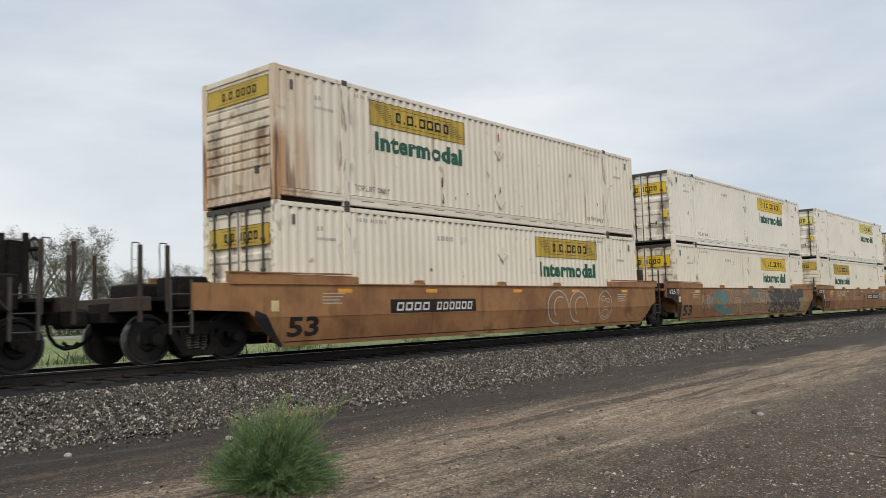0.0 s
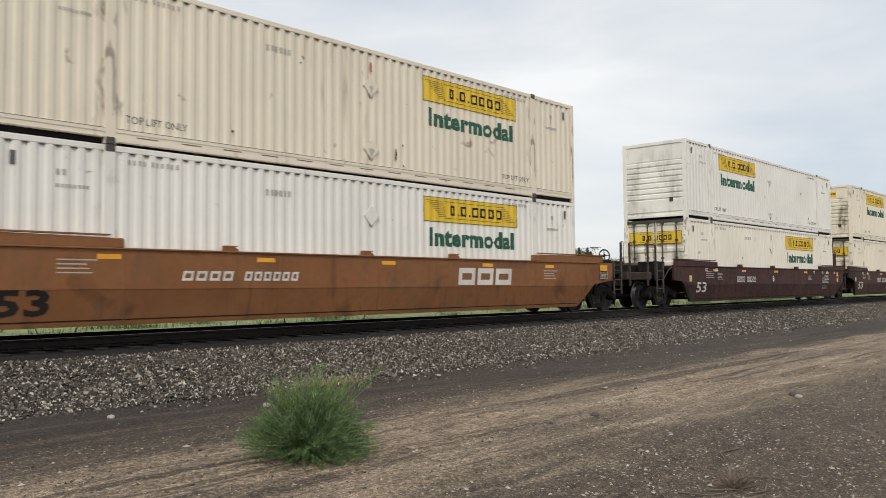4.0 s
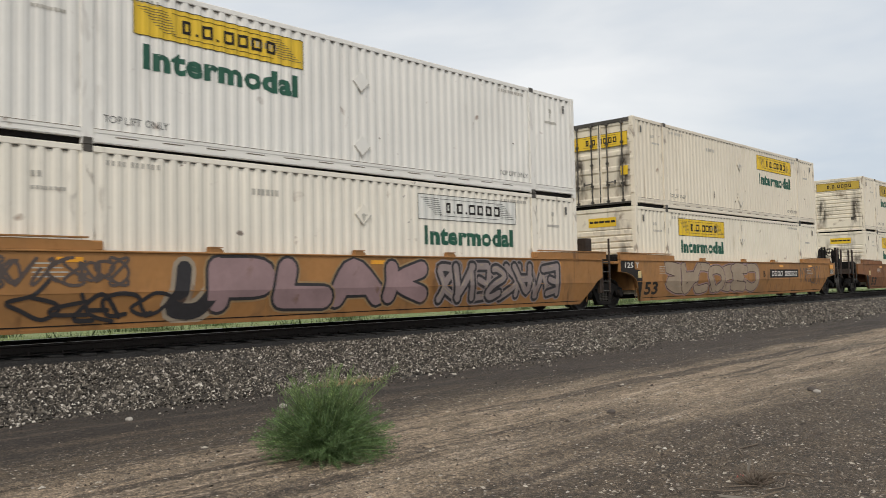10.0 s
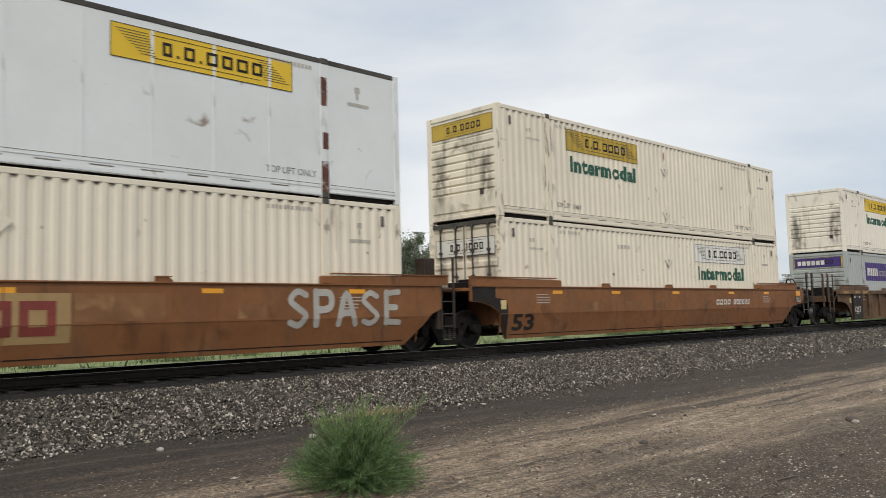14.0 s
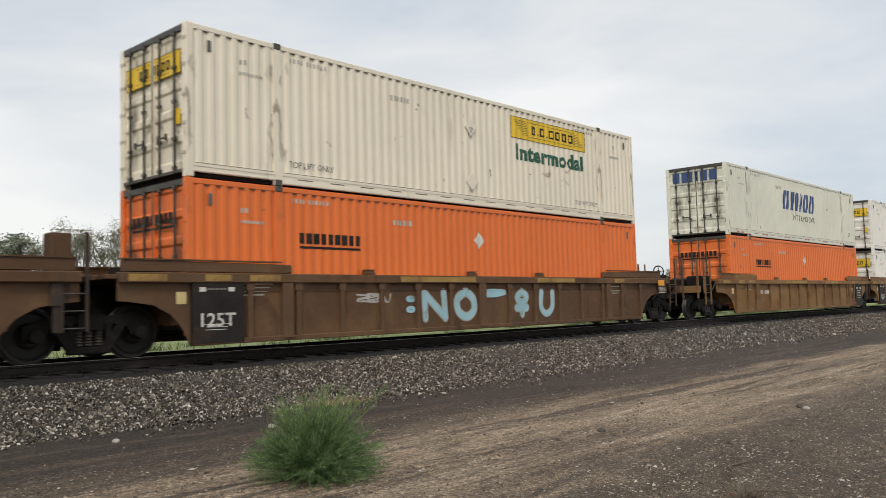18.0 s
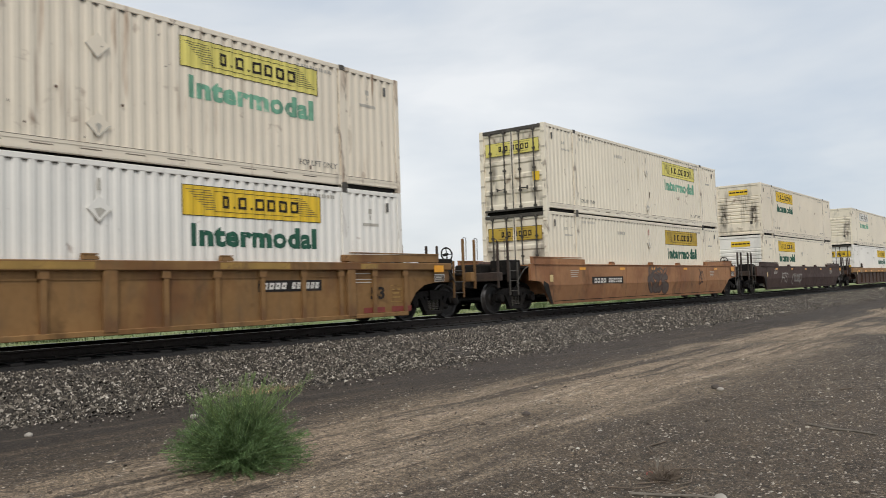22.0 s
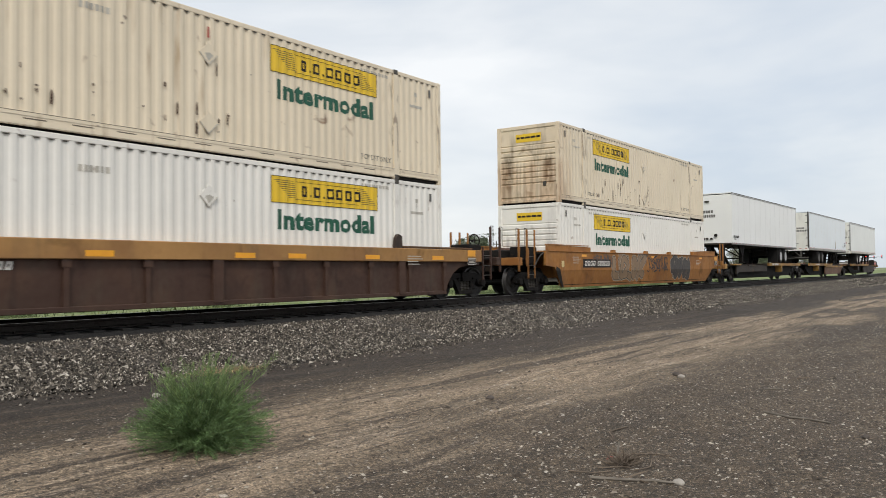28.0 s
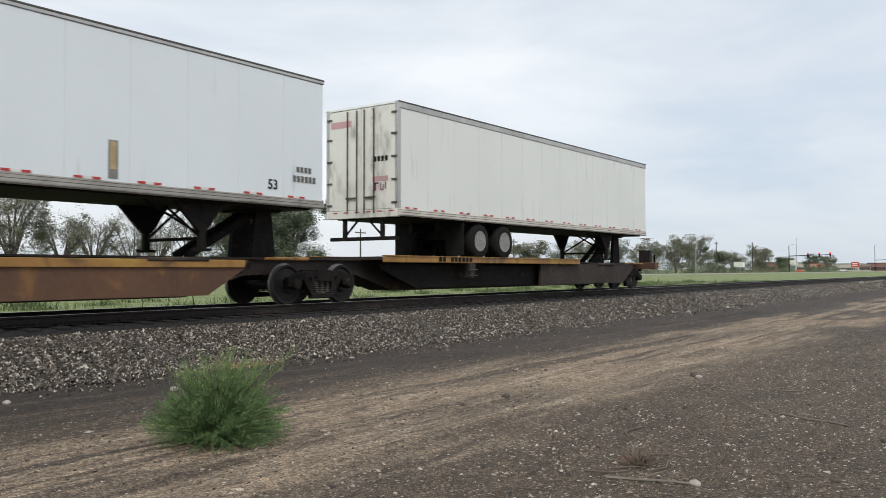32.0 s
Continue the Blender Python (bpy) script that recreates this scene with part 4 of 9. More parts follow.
def piece(parent, x0, x1, z0, z1, shapes, fill, line, wide=0.2, edge=None, hi=None, seed=0, y=-SY, rim=0.05, overlap=0.75, cloud=None, wild=True):
    """A graffiti piece: swelling interlocked shapes with an outline, an outer edge and thin highlights. wild: turned, bent and tied together past reading."""
    rnd = random.Random(seed)
    loose = 0.13 if wild else 0.02
    if cloud:
        g = Geo()
        m = int((x1 - x0) / 0.34)
        for i in range(m):
            cx, cz, r, ph = x0 - 0.2 + (i + 0.5) * (x1 - x0 + 0.5) / m, rnd.uniform(z0 + 0.1, z1 - 0.1), rnd.uniform(0.22, 0.46), rnd.uniform(0, 6.28)
            g.add([(cx + r * (1 + 0.16 * math.sin(3 * a + ph)) * math.cos(a), y - 0.0022 - 0.00015 * (i % 7), min(1.45, max(0.30, cz + r * 0.85 * math.sin(a)))) for a in (k * math.tau / 18 for k in range(18))], [tuple(range(18))])
        part("graffiti_cloud", g.mesh("graffiti_cloud", cloud), parent, "faded sprayed background")
    w = (x1 - x0) / len(shapes)
    for i, kind in enumerate(shapes):
        c0, cw = x0 + (i - overlap / 2) * w, w * (1 + overlap)
        jx, jz = rnd.uniform(-0.06, 0.06), rnd.uniform(-0.05, 0.05)
        mirror, flip, tilt = (rnd.random() < 0.55, rnd.random() < 0.45, rnd.uniform(-0.35, 0.35)) if wild else (False, False, 0.0)
        inset = wide / 2 + (rim if line else 0)
        ge, go, gf, gh_ = Geo(), Geo(), Geo(), Geo()
        lift = 0.0048 * (i % 2)
        for k, stroke in enumerate(STROKES[kind]):
            if mirror:
                stroke = [(1 - u, v) for u, v in stroke]
            if flip:
                stroke = [(u, 1 - v) for u, v in stroke]
            bent = [(c0 + inset + (u + rnd.uniform(-loose, loose) + (jx + tilt) * (v - 0.5)) * (cw - 2 * inset), z0 + inset + min(1.0, max(0.0, v + rnd.uniform(-loose, loose) + jz * u)) * (z1 - z0 - 2 * inset)) for u, v in stroke]
            if wild and k == 0 and rnd.random() < 0.7:
                bent.append((bent[-1][0] + rnd.uniform(0.35, 0.8) * w, bent[-1][1] + rnd.uniform(-0.15, 0.25)))
            pts = flowing(bent)
            ww = wide * rnd.uniform(0.88, 1.12)
            if edge:
                sprayed(ge, pts, ww + 2 * rim + 0.07, y - 0.0030 - 0.0006 * k - lift)
            if line:
                sprayed(go, pts, ww + 2 * rim, y - 0.0052 - 0.0006 * k - lift)
            sprayed(gf, pts, ww, y - 0.0078 - 0.0006 * k - lift)
            if hi:
                sprayed(gh_, [(px - ww * 0.24, pz + ww * 0.18) for px, pz in pts[1:max(3, len(pts) // 2)]], 0.026, y - 0.0105 - lift)
        top = part("graffiti_letter", gf.mesh("graffiti_letter", fill), parent, "swelling sprayed graffiti letter shape")
        if line:
            part("outline", go.mesh("outline", line), top, "sprayed dark outline")
        if edge:
            part("outer_edge", ge.mesh("outer_edge", edge), top, "pale sprayed outer edge")
        if hi:
            part("highlight", gh_.mesh("highlight", hi), top, "thin pale sprayed line")


def scrawl(parent, x0, x1, z0, z1, material, seed, y=-SY, r=0.012, strokes=5):
    """A sprayed tag: looping strokes of one colour."""
    rnd = random.Random(seed)
    g = Geo()
    for s in range(strokes):
        cx = x0 + (s + 0.5) * (x1 - x0) / strokes
        w, h = (x1 - x0) / strokes * 1.15, (z1 - z0) / 2 * rnd.uniform(0.6, 1.0)
        a, b, c = rnd.choice((1, 2, 3)), rnd.choice((1, 2, 3)), rnd.uniform(0, 6.28)
        pts = []
        for k in range(25):
            t = k / 24 * math.tau * 0.9
            pts.append((cx + w * 0.6 * math.sin(a * t + c), (z0 + z1) / 2 + h * math.sin(b * t + c * 1.7)))
        for (ax, az), (bx, bz) in zip(pts, pts[1:]):
            d = Vector((bz - az, ax - bx))
            d = d.normalized() * r if d.length > 1e-6 else Vector((r, 0))
            yy = y - 0.005 - 0.0003 * s
            g.add([(ax - d.x, yy, az - d.y), (bx - d.x, yy, bz - d.y), (bx + d.x, yy, bz + d.y), (ax + d.x, yy, az + d.y)], [(0, 1, 2, 3)])
    part("graffiti_tag", g.mesh("graffiti_tag", material), parent, "sprayed graffiti tag")


SPRAY = {k: surface("spray_" + k, c, 0.6, 0, 0.15, 1.5, 9, 0.03, None, ((0.16, 0.08, 0.04), 0.35, 2.5)) for k, c in dict(
    bone=(0.36, 0.29, 0.21), rose=(0.27, 0.155, 0.15), sand=(0.33, 0.215, 0.10), teal=(0.05, 0.13, 0.115), ink=(0.025, 0.022, 0.024),
    chalk=(0.42, 0.40, 0.36), sky=(0.33, 0.55, 0.62), rust=(0.25, 0.10, 0.05), dusk=(0.085, 0.062, 0.052), lime=(0.24, 0.22, 0.085), clay=(0.25, 0.165, 0.095), mauve=(0.30, 0.195, 0.195), silver=(0.27, 0.215, 0.20), seagreen=(0.085, 0.20, 0.185), soot=(0.055, 0.046, 0.040), buff=(0.36, 0.27, 0.185), umber=(0.075, 0.036, 0.022)).items()}


M_edgeplate = surface("dark_placard", (0.07, 0.055, 0.045), 0.6, 0, 0.2, 3, 12)
M_tank = surface("rusty_brown_tank", (0.075, 0.034, 0.022), 0.7, 0, 0.35, 2.5, 14, 0.2, None, ((0.03, 0.02, 0.015), 0.5, 3.0))


def end_gear(parent, x, s, mat_, coupled, stand=False, painted=False):
    """Platform, posts, ladder and coupler at one end. s: -1 at the near end, 1 at the far end."""
    X = lambda d: x + s * d
    span = lambda a, b: (min(X(a), X(b)), max(X(a), X(b)))
    key = (coupled, s, x, mat_.name)
    rung = cached("rung", lambda: Geo().rod((-0.22, 0, 0), (0.22, 0, 0), 0.014, 6).mesh("ladder_rung", M_rod))
    ln = 3.0 if coupled else 1.55
    part("bulkhead", cached(("bulk", key), lambda: Geo().box(*span(0.15, 0.30), -1.30, 1.30, 0.55, 1.5).mesh("bulkhead", mat_)), parent)
    part("end_platform", cached(("plat", key), lambda: (Geo().box(*span(0.25, 1.5), -1.38, 1.38, 1.36, 1.44, 0.012).box(*span(1.5, 2.95), -1.10, 1.10, 1.16, 1.23, 0.012) if coupled else Geo().box(*span(0.25, ln), -1.40, 1.40, 1.36, 1.44, 0.012)).mesh("end_platform", mat_ if not coupled else M_iron)), parent)
    part("centre_sill", cached(("csill", key), lambda: Geo().prism([(X(0.1), 0.62), (X(ln + 0.15), 0.80), (X(ln + 0.15), 1.14), (X(0.1), 1.34)], -0.36, 0.36).mesh("centre_sill", M_iron)), parent)
    for y in (-1.34, 1.34):
        if coupled:
            for d, z, h in ((2.52, 0.95, 1.22), (3.06, 0.78, 1.38)):
                part("grab_post", cached(("post", painted and mat_.name, h), lambda: Geo().box(-0.035, 0.035, -0.03, 0.03, 0.0, h, 0.008).mesh("grab_post", mat_ if painted else M_endsteel)), parent, "", pose(X(d), y, z))
                if y < 0:
                    part("hand_hoop", cached(("hoop", s), lambda: Geo().loop([(0, 0, 0), (0.02 * s, 0, 0.06), (0.15 * s, 0, 0.06), (0.16 * s, 0, -0.02), (0.15 * s, 0, -0.55)], 0.011, 5).mesh("hand_hoop", M_rod)), parent, "thin bent hand hoop", pose(X(d), y, z + h - 0.03))
            lx = X(2.26)
        else:
            if s < 0:
                continue
            for d, h in ((1.06, 0.96), (1.46, 1.62)):
                part("ladder_stile", cached(("tallstile", h), lambda: Geo().box(-0.025, 0.025, -0.025, 0.025, 0.0, h, 0.006).mesh("ladder_stile", M_endsteel)), parent, "", pose(X(d), y * 1.06, 0.50))
            for z in (0.56, 0.84, 1.12, 1.40):
                part("ladder_rung", rung, parent, "", pose(X(1.26), y * 1.06, z))
            part("end_post", cached(("endpost", mat_.name), lambda: Geo().box(-0.10, 0.10, -0.06, 0.06, 0.92, 1.46, 0.012).box(-0.05, 0.05, -0.04, 0.04, 0.5, 0.92).mesh("end_post", M_endsteel)), parent, "grimy end bracket", pose(X(0.98), y * 1.03, 0))
            continue
        for q, h in ((-0.22, 1.0), (0.22, 1.62 if painted and s < 0 else 1.0)):
            part("ladder_stile", cached(("stile", h, painted and mat_.name), lambda: Geo().box(-0.025, 0.025, -0.02, 0.02, 0.0, h).mesh("ladder_stile", mat_ if painted else M_rod)), parent, "", pose(lx + q * -s, y - 0.02, 0.55))
        for z in (0.68, 0.98, 1.28):
            part("ladder_rung", rung, parent, "", pose(lx, y - 0.02, z))
    if coupled:
        turned = Matrix() if s > 0 else Matrix.Rotation(math.pi, 4, "Z")
        put_at = lambda d, y, z: Matrix.Translation((X(d), y, z)) @ turned
        part("end_beam", cached(("ebeam", key), lambda: Geo().box(*span(2.85, 3.12), -1.36, 1.36, 0.98, 1.24, 0.02).mesh("end_beam", mat_ if painted else M_endsteel)), parent)
        part("coupler", cached("coupler", lambda: Geo().box(-0.1, 0.85, -0.09, 0.09, 0.78, 1.0, 0.02).box(0.72, 1.02, -0.20, 0.20, 0.70, 1.06, 0.05).mesh("coupler", M_iron)), parent, "", put_at(2.68, 0, 0))
        hose = [(0.0, -0.35, 0.95), (0.05, -0.37, 0.60), (0.16, -0.38, 0.44), (0.32, -0.38, 0.36), (0.48, -0.38, 0.38), (0.56, -0.38, 0.46)]
        part("air_hose", cached("hose", lambda: Geo().loop(hose, 0.035).mesh("air_hose", M_rubber)), parent, "drooping black air hose", put_at(3.05, 0, 0))
        wheel = cached("brakewheel", lambda: Geo().loop([(0.19 * math.cos(a * math.tau / 16), 0.19 * math.sin(a * math.tau / 16), 0) for a in range(17)], 0.022).rod((-0.18, 0, 0), (0.18, 0, 0), 0.013).rod((0, -0.18, 0), (0, 0.18, 0), 0.013).rod((0, 0, -0.15), (0, 0, 0.03), 0.04).mesh("brake_wheel", M_iron))
        d0 = 2.65 if s < 0 else 1.90
        if stand:
            part("brake_stand", cached(("bstand", key), lambda: Geo().prism([(X(d0 - 0.95), 1.23), (X(d0 + 0.42), 1.23), (X(d0 + 0.58), 1.52), (X(d0 + 0.70), 1.90), (X(d0 + 0.64), 2.18), (X(d0 + 0.34), 2.20), (X(d0 + 0.14), 1.86), (X(d0 - 0.35), 1.62), (X(d0 - 0.95), 1.45)], -0.76, -0.60).mesh("brake_stand", M_iron)), parent, "dark brake stand")
            part("stand_post", cached(("spost", key), lambda: Geo().box(*span(d0 + 0.20, d0 + 0.28), -0.82, -0.75, 1.2, 2.30).box(*span(d0 + 0.58, d0 + 0.66), -0.82, -0.75, 1.2, 2.32).mesh("stand_post", M_iron)), parent)
        wz = (X(d0 + 0.86), 2.08) if stand else (X(2.75), 1.78)
        if stand or s > 0:
            part("brake_wheel", wheel, parent, "spoked dark brake wheel", pose(wz[0], -0.6, wz[1], 0, 80, 0))
        tank = cached("tank", lambda: Geo().lathe([(-0.55, 0.05), (-0.52, 0.18), (-0.45, 0.23), (0.45, 0.23), (0.52, 0.18), (0.55, 0.05)], (0, 0, 0), "x", 16).mesh("air_tank", M_tank))
        part("air_tank", tank, parent, "dark rusty air tank", pose(X(1.05), -0.72, 1.86) if stand == "tank" else pose(X(1.0), 0.35, 1.40))
        part("valve_box", cached(("vbox", key), lambda: Geo().box(*span(1.55, 2.25), -1.18, -0.5, 1.02, 1.62, 0.03).box(*span(1.75, 2.6), -0.4, 0.6, 1.2, 1.52, 0.04).mesh("valve_box", M_iron)), parent, "dark grimy valve box")
        part("cable", cached(("cable", key), lambda: Geo().loop([(X(1.45), -1.38, 1.42), (X(1.75), -1.40, 1.30), (X(2.0), -1.38, 1.05), (X(2.1), -1.36, 0.9)], 0.018).mesh("cable", M_rod)), parent)
    elif s > 0:
        part("manifold_box", cached("mbox", lambda: Geo().box(-0.22, 0.22, -0.4, 0.1, 0, 0.30, 0.03).mesh("manifold_box", M_iron)), parent, "dark valve box", pose(X(0.62), -0.3, 1.44))
        if mat_.name.startswith("carpaint_maroon"):
            tank = cached(("standtank", mat_.name), lambda: Geo().lathe([(0.0, 0.17), (0.98, 0.17), (1.0, 0.15)], (0, 0, 0), "z", 18).mesh("upright_tank", mat_))
            cap = cached("tankcap", lambda: Geo().lathe([(0.985, 0.174), (1.012, 0.174)], (0, 0, 0), "z", 18).mesh("tank_rim", M_chordmark))
            for d, y, z in ((1.05, -0.55, 1.20), (1.42, -0.85, 1.38)):
                tk = part("upright_tank", tank, parent, "dark maroon upright cylinder", pose(X(d), y, z))
                part("tank_rim", cap, tk, "worn yellow rim")
        else:
            part("upright_box", cached(("ubox", mat_.name), lambda: Geo().box(-0.17, 0.17, -0.20, 0.14, 0.0, 0.86, 0.02).box(-0.24, 0.24, -0.26, 0.2, 0.0, 0.12, 0.02).box(-0.10, 0.10, -0.215, -0.20, 0.18, 0.62).mesh("upright_box", mat_ if painted else M_endsteel)), parent, "grimy upright box at the car's end", pose(X(1.30), -0.62, 1.30))
    else:
        part("valve_cluster", cached("vcluster", lambda: Geo().box(-0.30, 0.10, -1.2, -0.4, 0, 0.16, 0.02).box(-0.05, 0.28, -1.0, -0.5, 0.0, 0.24, 0.03).rod((-0.4, -1.15, 0.05), (0.5, -1.15, 0.10), 0.03).mesh("valve_cluster", M_iron)), parent, "dark valves on the platform", pose(X(0.75), 0, 1.44))


KNUCKLE, LEAN = 0.80, 0.20     # below this height the side leans inwards
ARCH = [(-1.30, 1.12), (-0.95, 1.09), (-0.62, 1.00), (-0.42, 0.90), (-0.32, KNUCKLE)]   # over the wheel of a shared truck


def sill_mesh(c0, c1, mat_):
    e0, e1 = (-2.05 if c0 == 2 else -1.42 if c0 else -1.30), CL + (1.78 if c1 else 1.02)
    up, down = ([(e0, 0.98), (-0.82, 0.93), (-0.68, KNUCKLE)], [(-0.68, KNUCKLE), (-0.50, 0.62)]) if c0 else (ARCH, [ARCH[-1], (-0.20, 0.60)])
    g = Geo().prism([(CL + 0.68, KNUCKLE), (CL + 0.72, 0.84), (e1, 0.96), (e1, 1.49), (e0, 1.49)] + up, -SY, -SY + 0.09)
    low = Geo().prism([(0.04, 0.195), (CL - 0.04, 0.195), (CL + 0.50, 0.62), (CL + 0.68, KNUCKLE)] + down, -SY, -SY + 0.09).box(0.1, CL - 0.1, -SY - 0.014, -SY + 0.0, 0.197, 0.245)
    g.add([(x, y + (KNUCKLE - z) * LEAN, z) for x, y, z in low.v], low.f)
    return g.mesh("side_sill", mat_)


BENT = set()


def bend_marks(car):
    """Lays paint and seams on the lower, leaning part of the side."""
    for ob in car.children_recursive:
        me = ob.data
        if me is None or me.name in BENT or ob.name.startswith("side_sill"):
            continue
        co = np.array([tuple(ob.matrix_basis @ v.co) for v in me.vertices])
        if len(co) == 0 or co[:, 1].min() < -SY - 0.09 or co[:, 1].max() > -SY + 0.012 or co[:, 2].min() > KNUCKLE - 0.002:
            continue
        BENT.add(me.name)
        back = ob.matrix_basis.inverted()
        bm = bmesh.new()
        bm.from_mesh(me)
        bmesh.ops.transform(bm, matrix=ob.matrix_basis, verts=bm.verts)
        bmesh.ops.bisect_plane(bm, geom=bm.verts[:] + bm.edges[:] + bm.faces[:], plane_co=(0, 0, KNUCKLE), plane_no=(0, 0, 1))
        for v in bm.verts:
            v.co.y += max(0.0, KNUCKLE - v.co.z) * LEAN
        bmesh.ops.transform(bm, matrix=back, verts=bm.verts)
        bm.to_mesh(me)
        bm.free()


def guide_mesh(mat_):
    """The raised guide on the sill at one end (here the near one)."""
    g = Geo().prism([(-1.28, 1.50), (2.05, 1.50), (2.20, 1.52), (2.02, 1.66), (-1.28, 1.70)], -SY + 0.02, -SY + 0.10)
    g.box(-1.28, 1.98, -SY + 0.0, -SY + 0.13, 1.695, 1.72)
    g.box(2.05, 2.24, -SY + 0.04, -SY + 0.16, 1.49, 1.66, 0.02)
    return g.mesh("container_guide", mat_)


def well_car(label, tone, seed, kind, c0, c1, group, stands=(False, False)):
    """One well unit. c0, c1: whether its near and its far end is coupled (otherwise it shares a truck)."""
    cm = carpaint(tone, seed)
    ob = thing("well_car", label, "rail car", group)
    ck = (tone, seed)
    far = Matrix.Translation((0, 0, 0)) @ Matrix.Diagonal((1, -1, 1, 1))
    if kind == "smooth":
        me = cached(("ss", ck, c0, c1), lambda: sill_mesh(c0, c1, cm))
        part("side_sill", me, ob)
        part("side_sill", me, ob, "", far)
        part("top_flange", cached(("tf", ck), lambda: Geo().box(-1.25, CL + 0.98, -SY - 0.03, -SY + 0.10, 1.462, 1.494, 0.008).mesh("top_flange", cm)), ob)
        weld = cached(("weld", ck), lambda: Geo().box(-0.012, 0.012, -SY - 0.004, -SY, 0.25, 1.455).mesh("weld_seam", cm))
        for x in (-0.30, 2.25, 5.4, 8.07, 10.75, 13.9, 16.45):
            part("weld_seam", weld, ob, "", pose(x, 0, 0))
        part("seam", cached(("seam", ck), lambda: Geo().box(-0.35, CL + 0.35, -SY - 0.006, -SY, 0.80, 0.815).mesh("seam", cm)), ob)
    else:
        deep = kind == "panel"
        zc = 1.08 if deep else 1.30
        ztop = 1.43 if deep else 1.48
        chord = carpaint("mustard", seed) if deep else cm
        e0, e1 = (-1.60 if c0 else -1.35), CL + (1.78 if c1 else 1.35)
        part("top_chord", cached(("tc", ck, kind, c0, c1), lambda: Geo().box(e0, e1, -SY - 0.03, -SY + 0.14, zc, ztop, 0.015).mesh("top_chord", chord)), ob)
        part("top_chord", cached(("tc", ck, kind, c0, c1), lambda: None), ob, "", far)
        sheet = [(0.0, 0.19), (CL, 0.19), (CL + 0.16, 0.50), (CL + 0.38, 0.74), (CL + 0.70, 0.91), (CL + 1.1, 0.97), (e1, 0.99), (e1, zc + 0.02), (e0, zc + 0.02), (e0, 0.99), (-1.1, 0.97), (-0.70, 0.91), (-0.38, 0.74), (-0.16, 0.50)]
        me = cached(("sh", ck, kind, c0, c1), lambda: Geo().prism(sheet, -SY + 0.07, -SY + 0.10).mesh("side_sheet", cm))
        part("side_sheet", me, ob)
        part("side_sheet", me, ob, "", far)
        part("bottom_chord", cached(("bc", ck), lambda: Geo().box(0.02, CL - 0.02, -SY, -SY + 0.16, 0.17, 0.27, 0.012).mesh("bottom_chord", cm)), ob)
        part("bottom_chord", cached(("bc", ck), lambda: None), ob, "", far)
        step = 1.52 if deep else 1.06
        rib = cached(("rib", ck, kind), lambda: Geo().prism([(-0.05, 0.26), (0.05, 0.26), (0.05, zc), (-0.05, zc)], -SY + 0.005, -SY + 0.07).box(-0.09, 0.09, -SY - 0.004, -SY + 0.06, zc - 0.14, zc - 0.002).mesh("side_rib", cm))
        n = int((CL - 0.3) / step)
        for i in range(n + 1):
            part("side_rib", rib, ob, "", pose(0.10 + i * (CL - 0.2) / n, 0, 0))
        wide = cached(("wrib", ck, kind), lambda: Geo().box(-0.13, 0.13, -SY - 0.02, -SY + 0.07, 0.22, zc + 0.10, 0.01).mesh("lift_bracket", cm))
        for x in (2.1, 8.1, 14.1):
            part("lift_bracket", wide, ob, "", pose(x, 0, 0))
        if not deep:
            for x, w in ((-1.2, 0.7), (0.25, 0.55), (1.2, 0.7), (5.2, 2.6), (10.4, 1.8), (14.4, 0.6)):
                part("chord_mark", cached(("cm", round(w, 2)), lambda: Geo().box(0, w, -SY - 0.034, -SY - 0.028, 1.33, 1.45).mesh("chord_mark", M_chordmark)), ob, "worn yellow paint", pose(x, 0, 0))
            line = cached(("rline", ck), lambda: Geo().box(0.1, CL - 0.1, -SY + 0.055, -SY + 0.07, 1.14, 1.165).mesh("stiffener", cm))
            part("stiffener", line, ob)
    gm = cached(("guide", ck), lambda: guide_mesh(cm if kind != "panel" else carpaint("sienna", seed)))
    if kind == "panel":
        for x in (2.15, 14.0):
            part("guide_horn", cached("horn", lambda: Geo().prism([(-0.14, 1.43), (0.16, 1.43), (0.14, 1.74), (0.0, 1.80), (-0.10, 1.70)], -SY + 0.02, -SY + 0.12).mesh("guide_horn", M_endsteel)), ob, "dark curved guide horn", pose(x, 0, 0))
        rim = cached(("gd", ck), lambda: Geo().box(-1.3, 2.0, -SY - 0.01, -SY + 0.14, 1.44, 1.49, 0.01).mesh("container_guide", carpaint("umber", seed)))
        part("container_guide", rim, ob)
        part("container_guide", rim, ob, "", pose(CL - 0.7, 0, 0))
    else:
        horn = cached(("tophorn", ck), lambda: Geo().prism([(-0.15, 1.488), (0.15, 1.488), (0.13, 1.53), (0.06, 1.575), (-0.14, 1.58)], -SY - 0.02, -SY + 0.10).box(-0.15, 0.12, -SY - 0.03, -SY + 0.08, 1.575, 1.595).mesh("guide_horn", cm))
        for x in (4.3, 7.75, 10.6):
            part("guide_horn", horn, ob, "small folded guide horn", pose(x, 0, 0))
        part("container_guide", gm, ob)
        part("container_guide", gm, ob, "", Matrix.Translation((CL, 0, 0)) @ Matrix.Diagonal((-1, 1, 1, 1)))
        part("container_guide", gm, ob, "", Matrix.Diagonal((1, -1, 1, 1)))
    part("well_floor", cached("floor", lambda: Geo().box(0.1, CL - 0.1, -1.36, 1.36, 0.28, 0.345).mesh("well_floor", M_iron)), ob)
    end_gear(ob, 0.0, -1, cm if kind != "panel" else carpaint("sienna", seed), c0, stands[0], kind != "smooth" or tone == "amber")
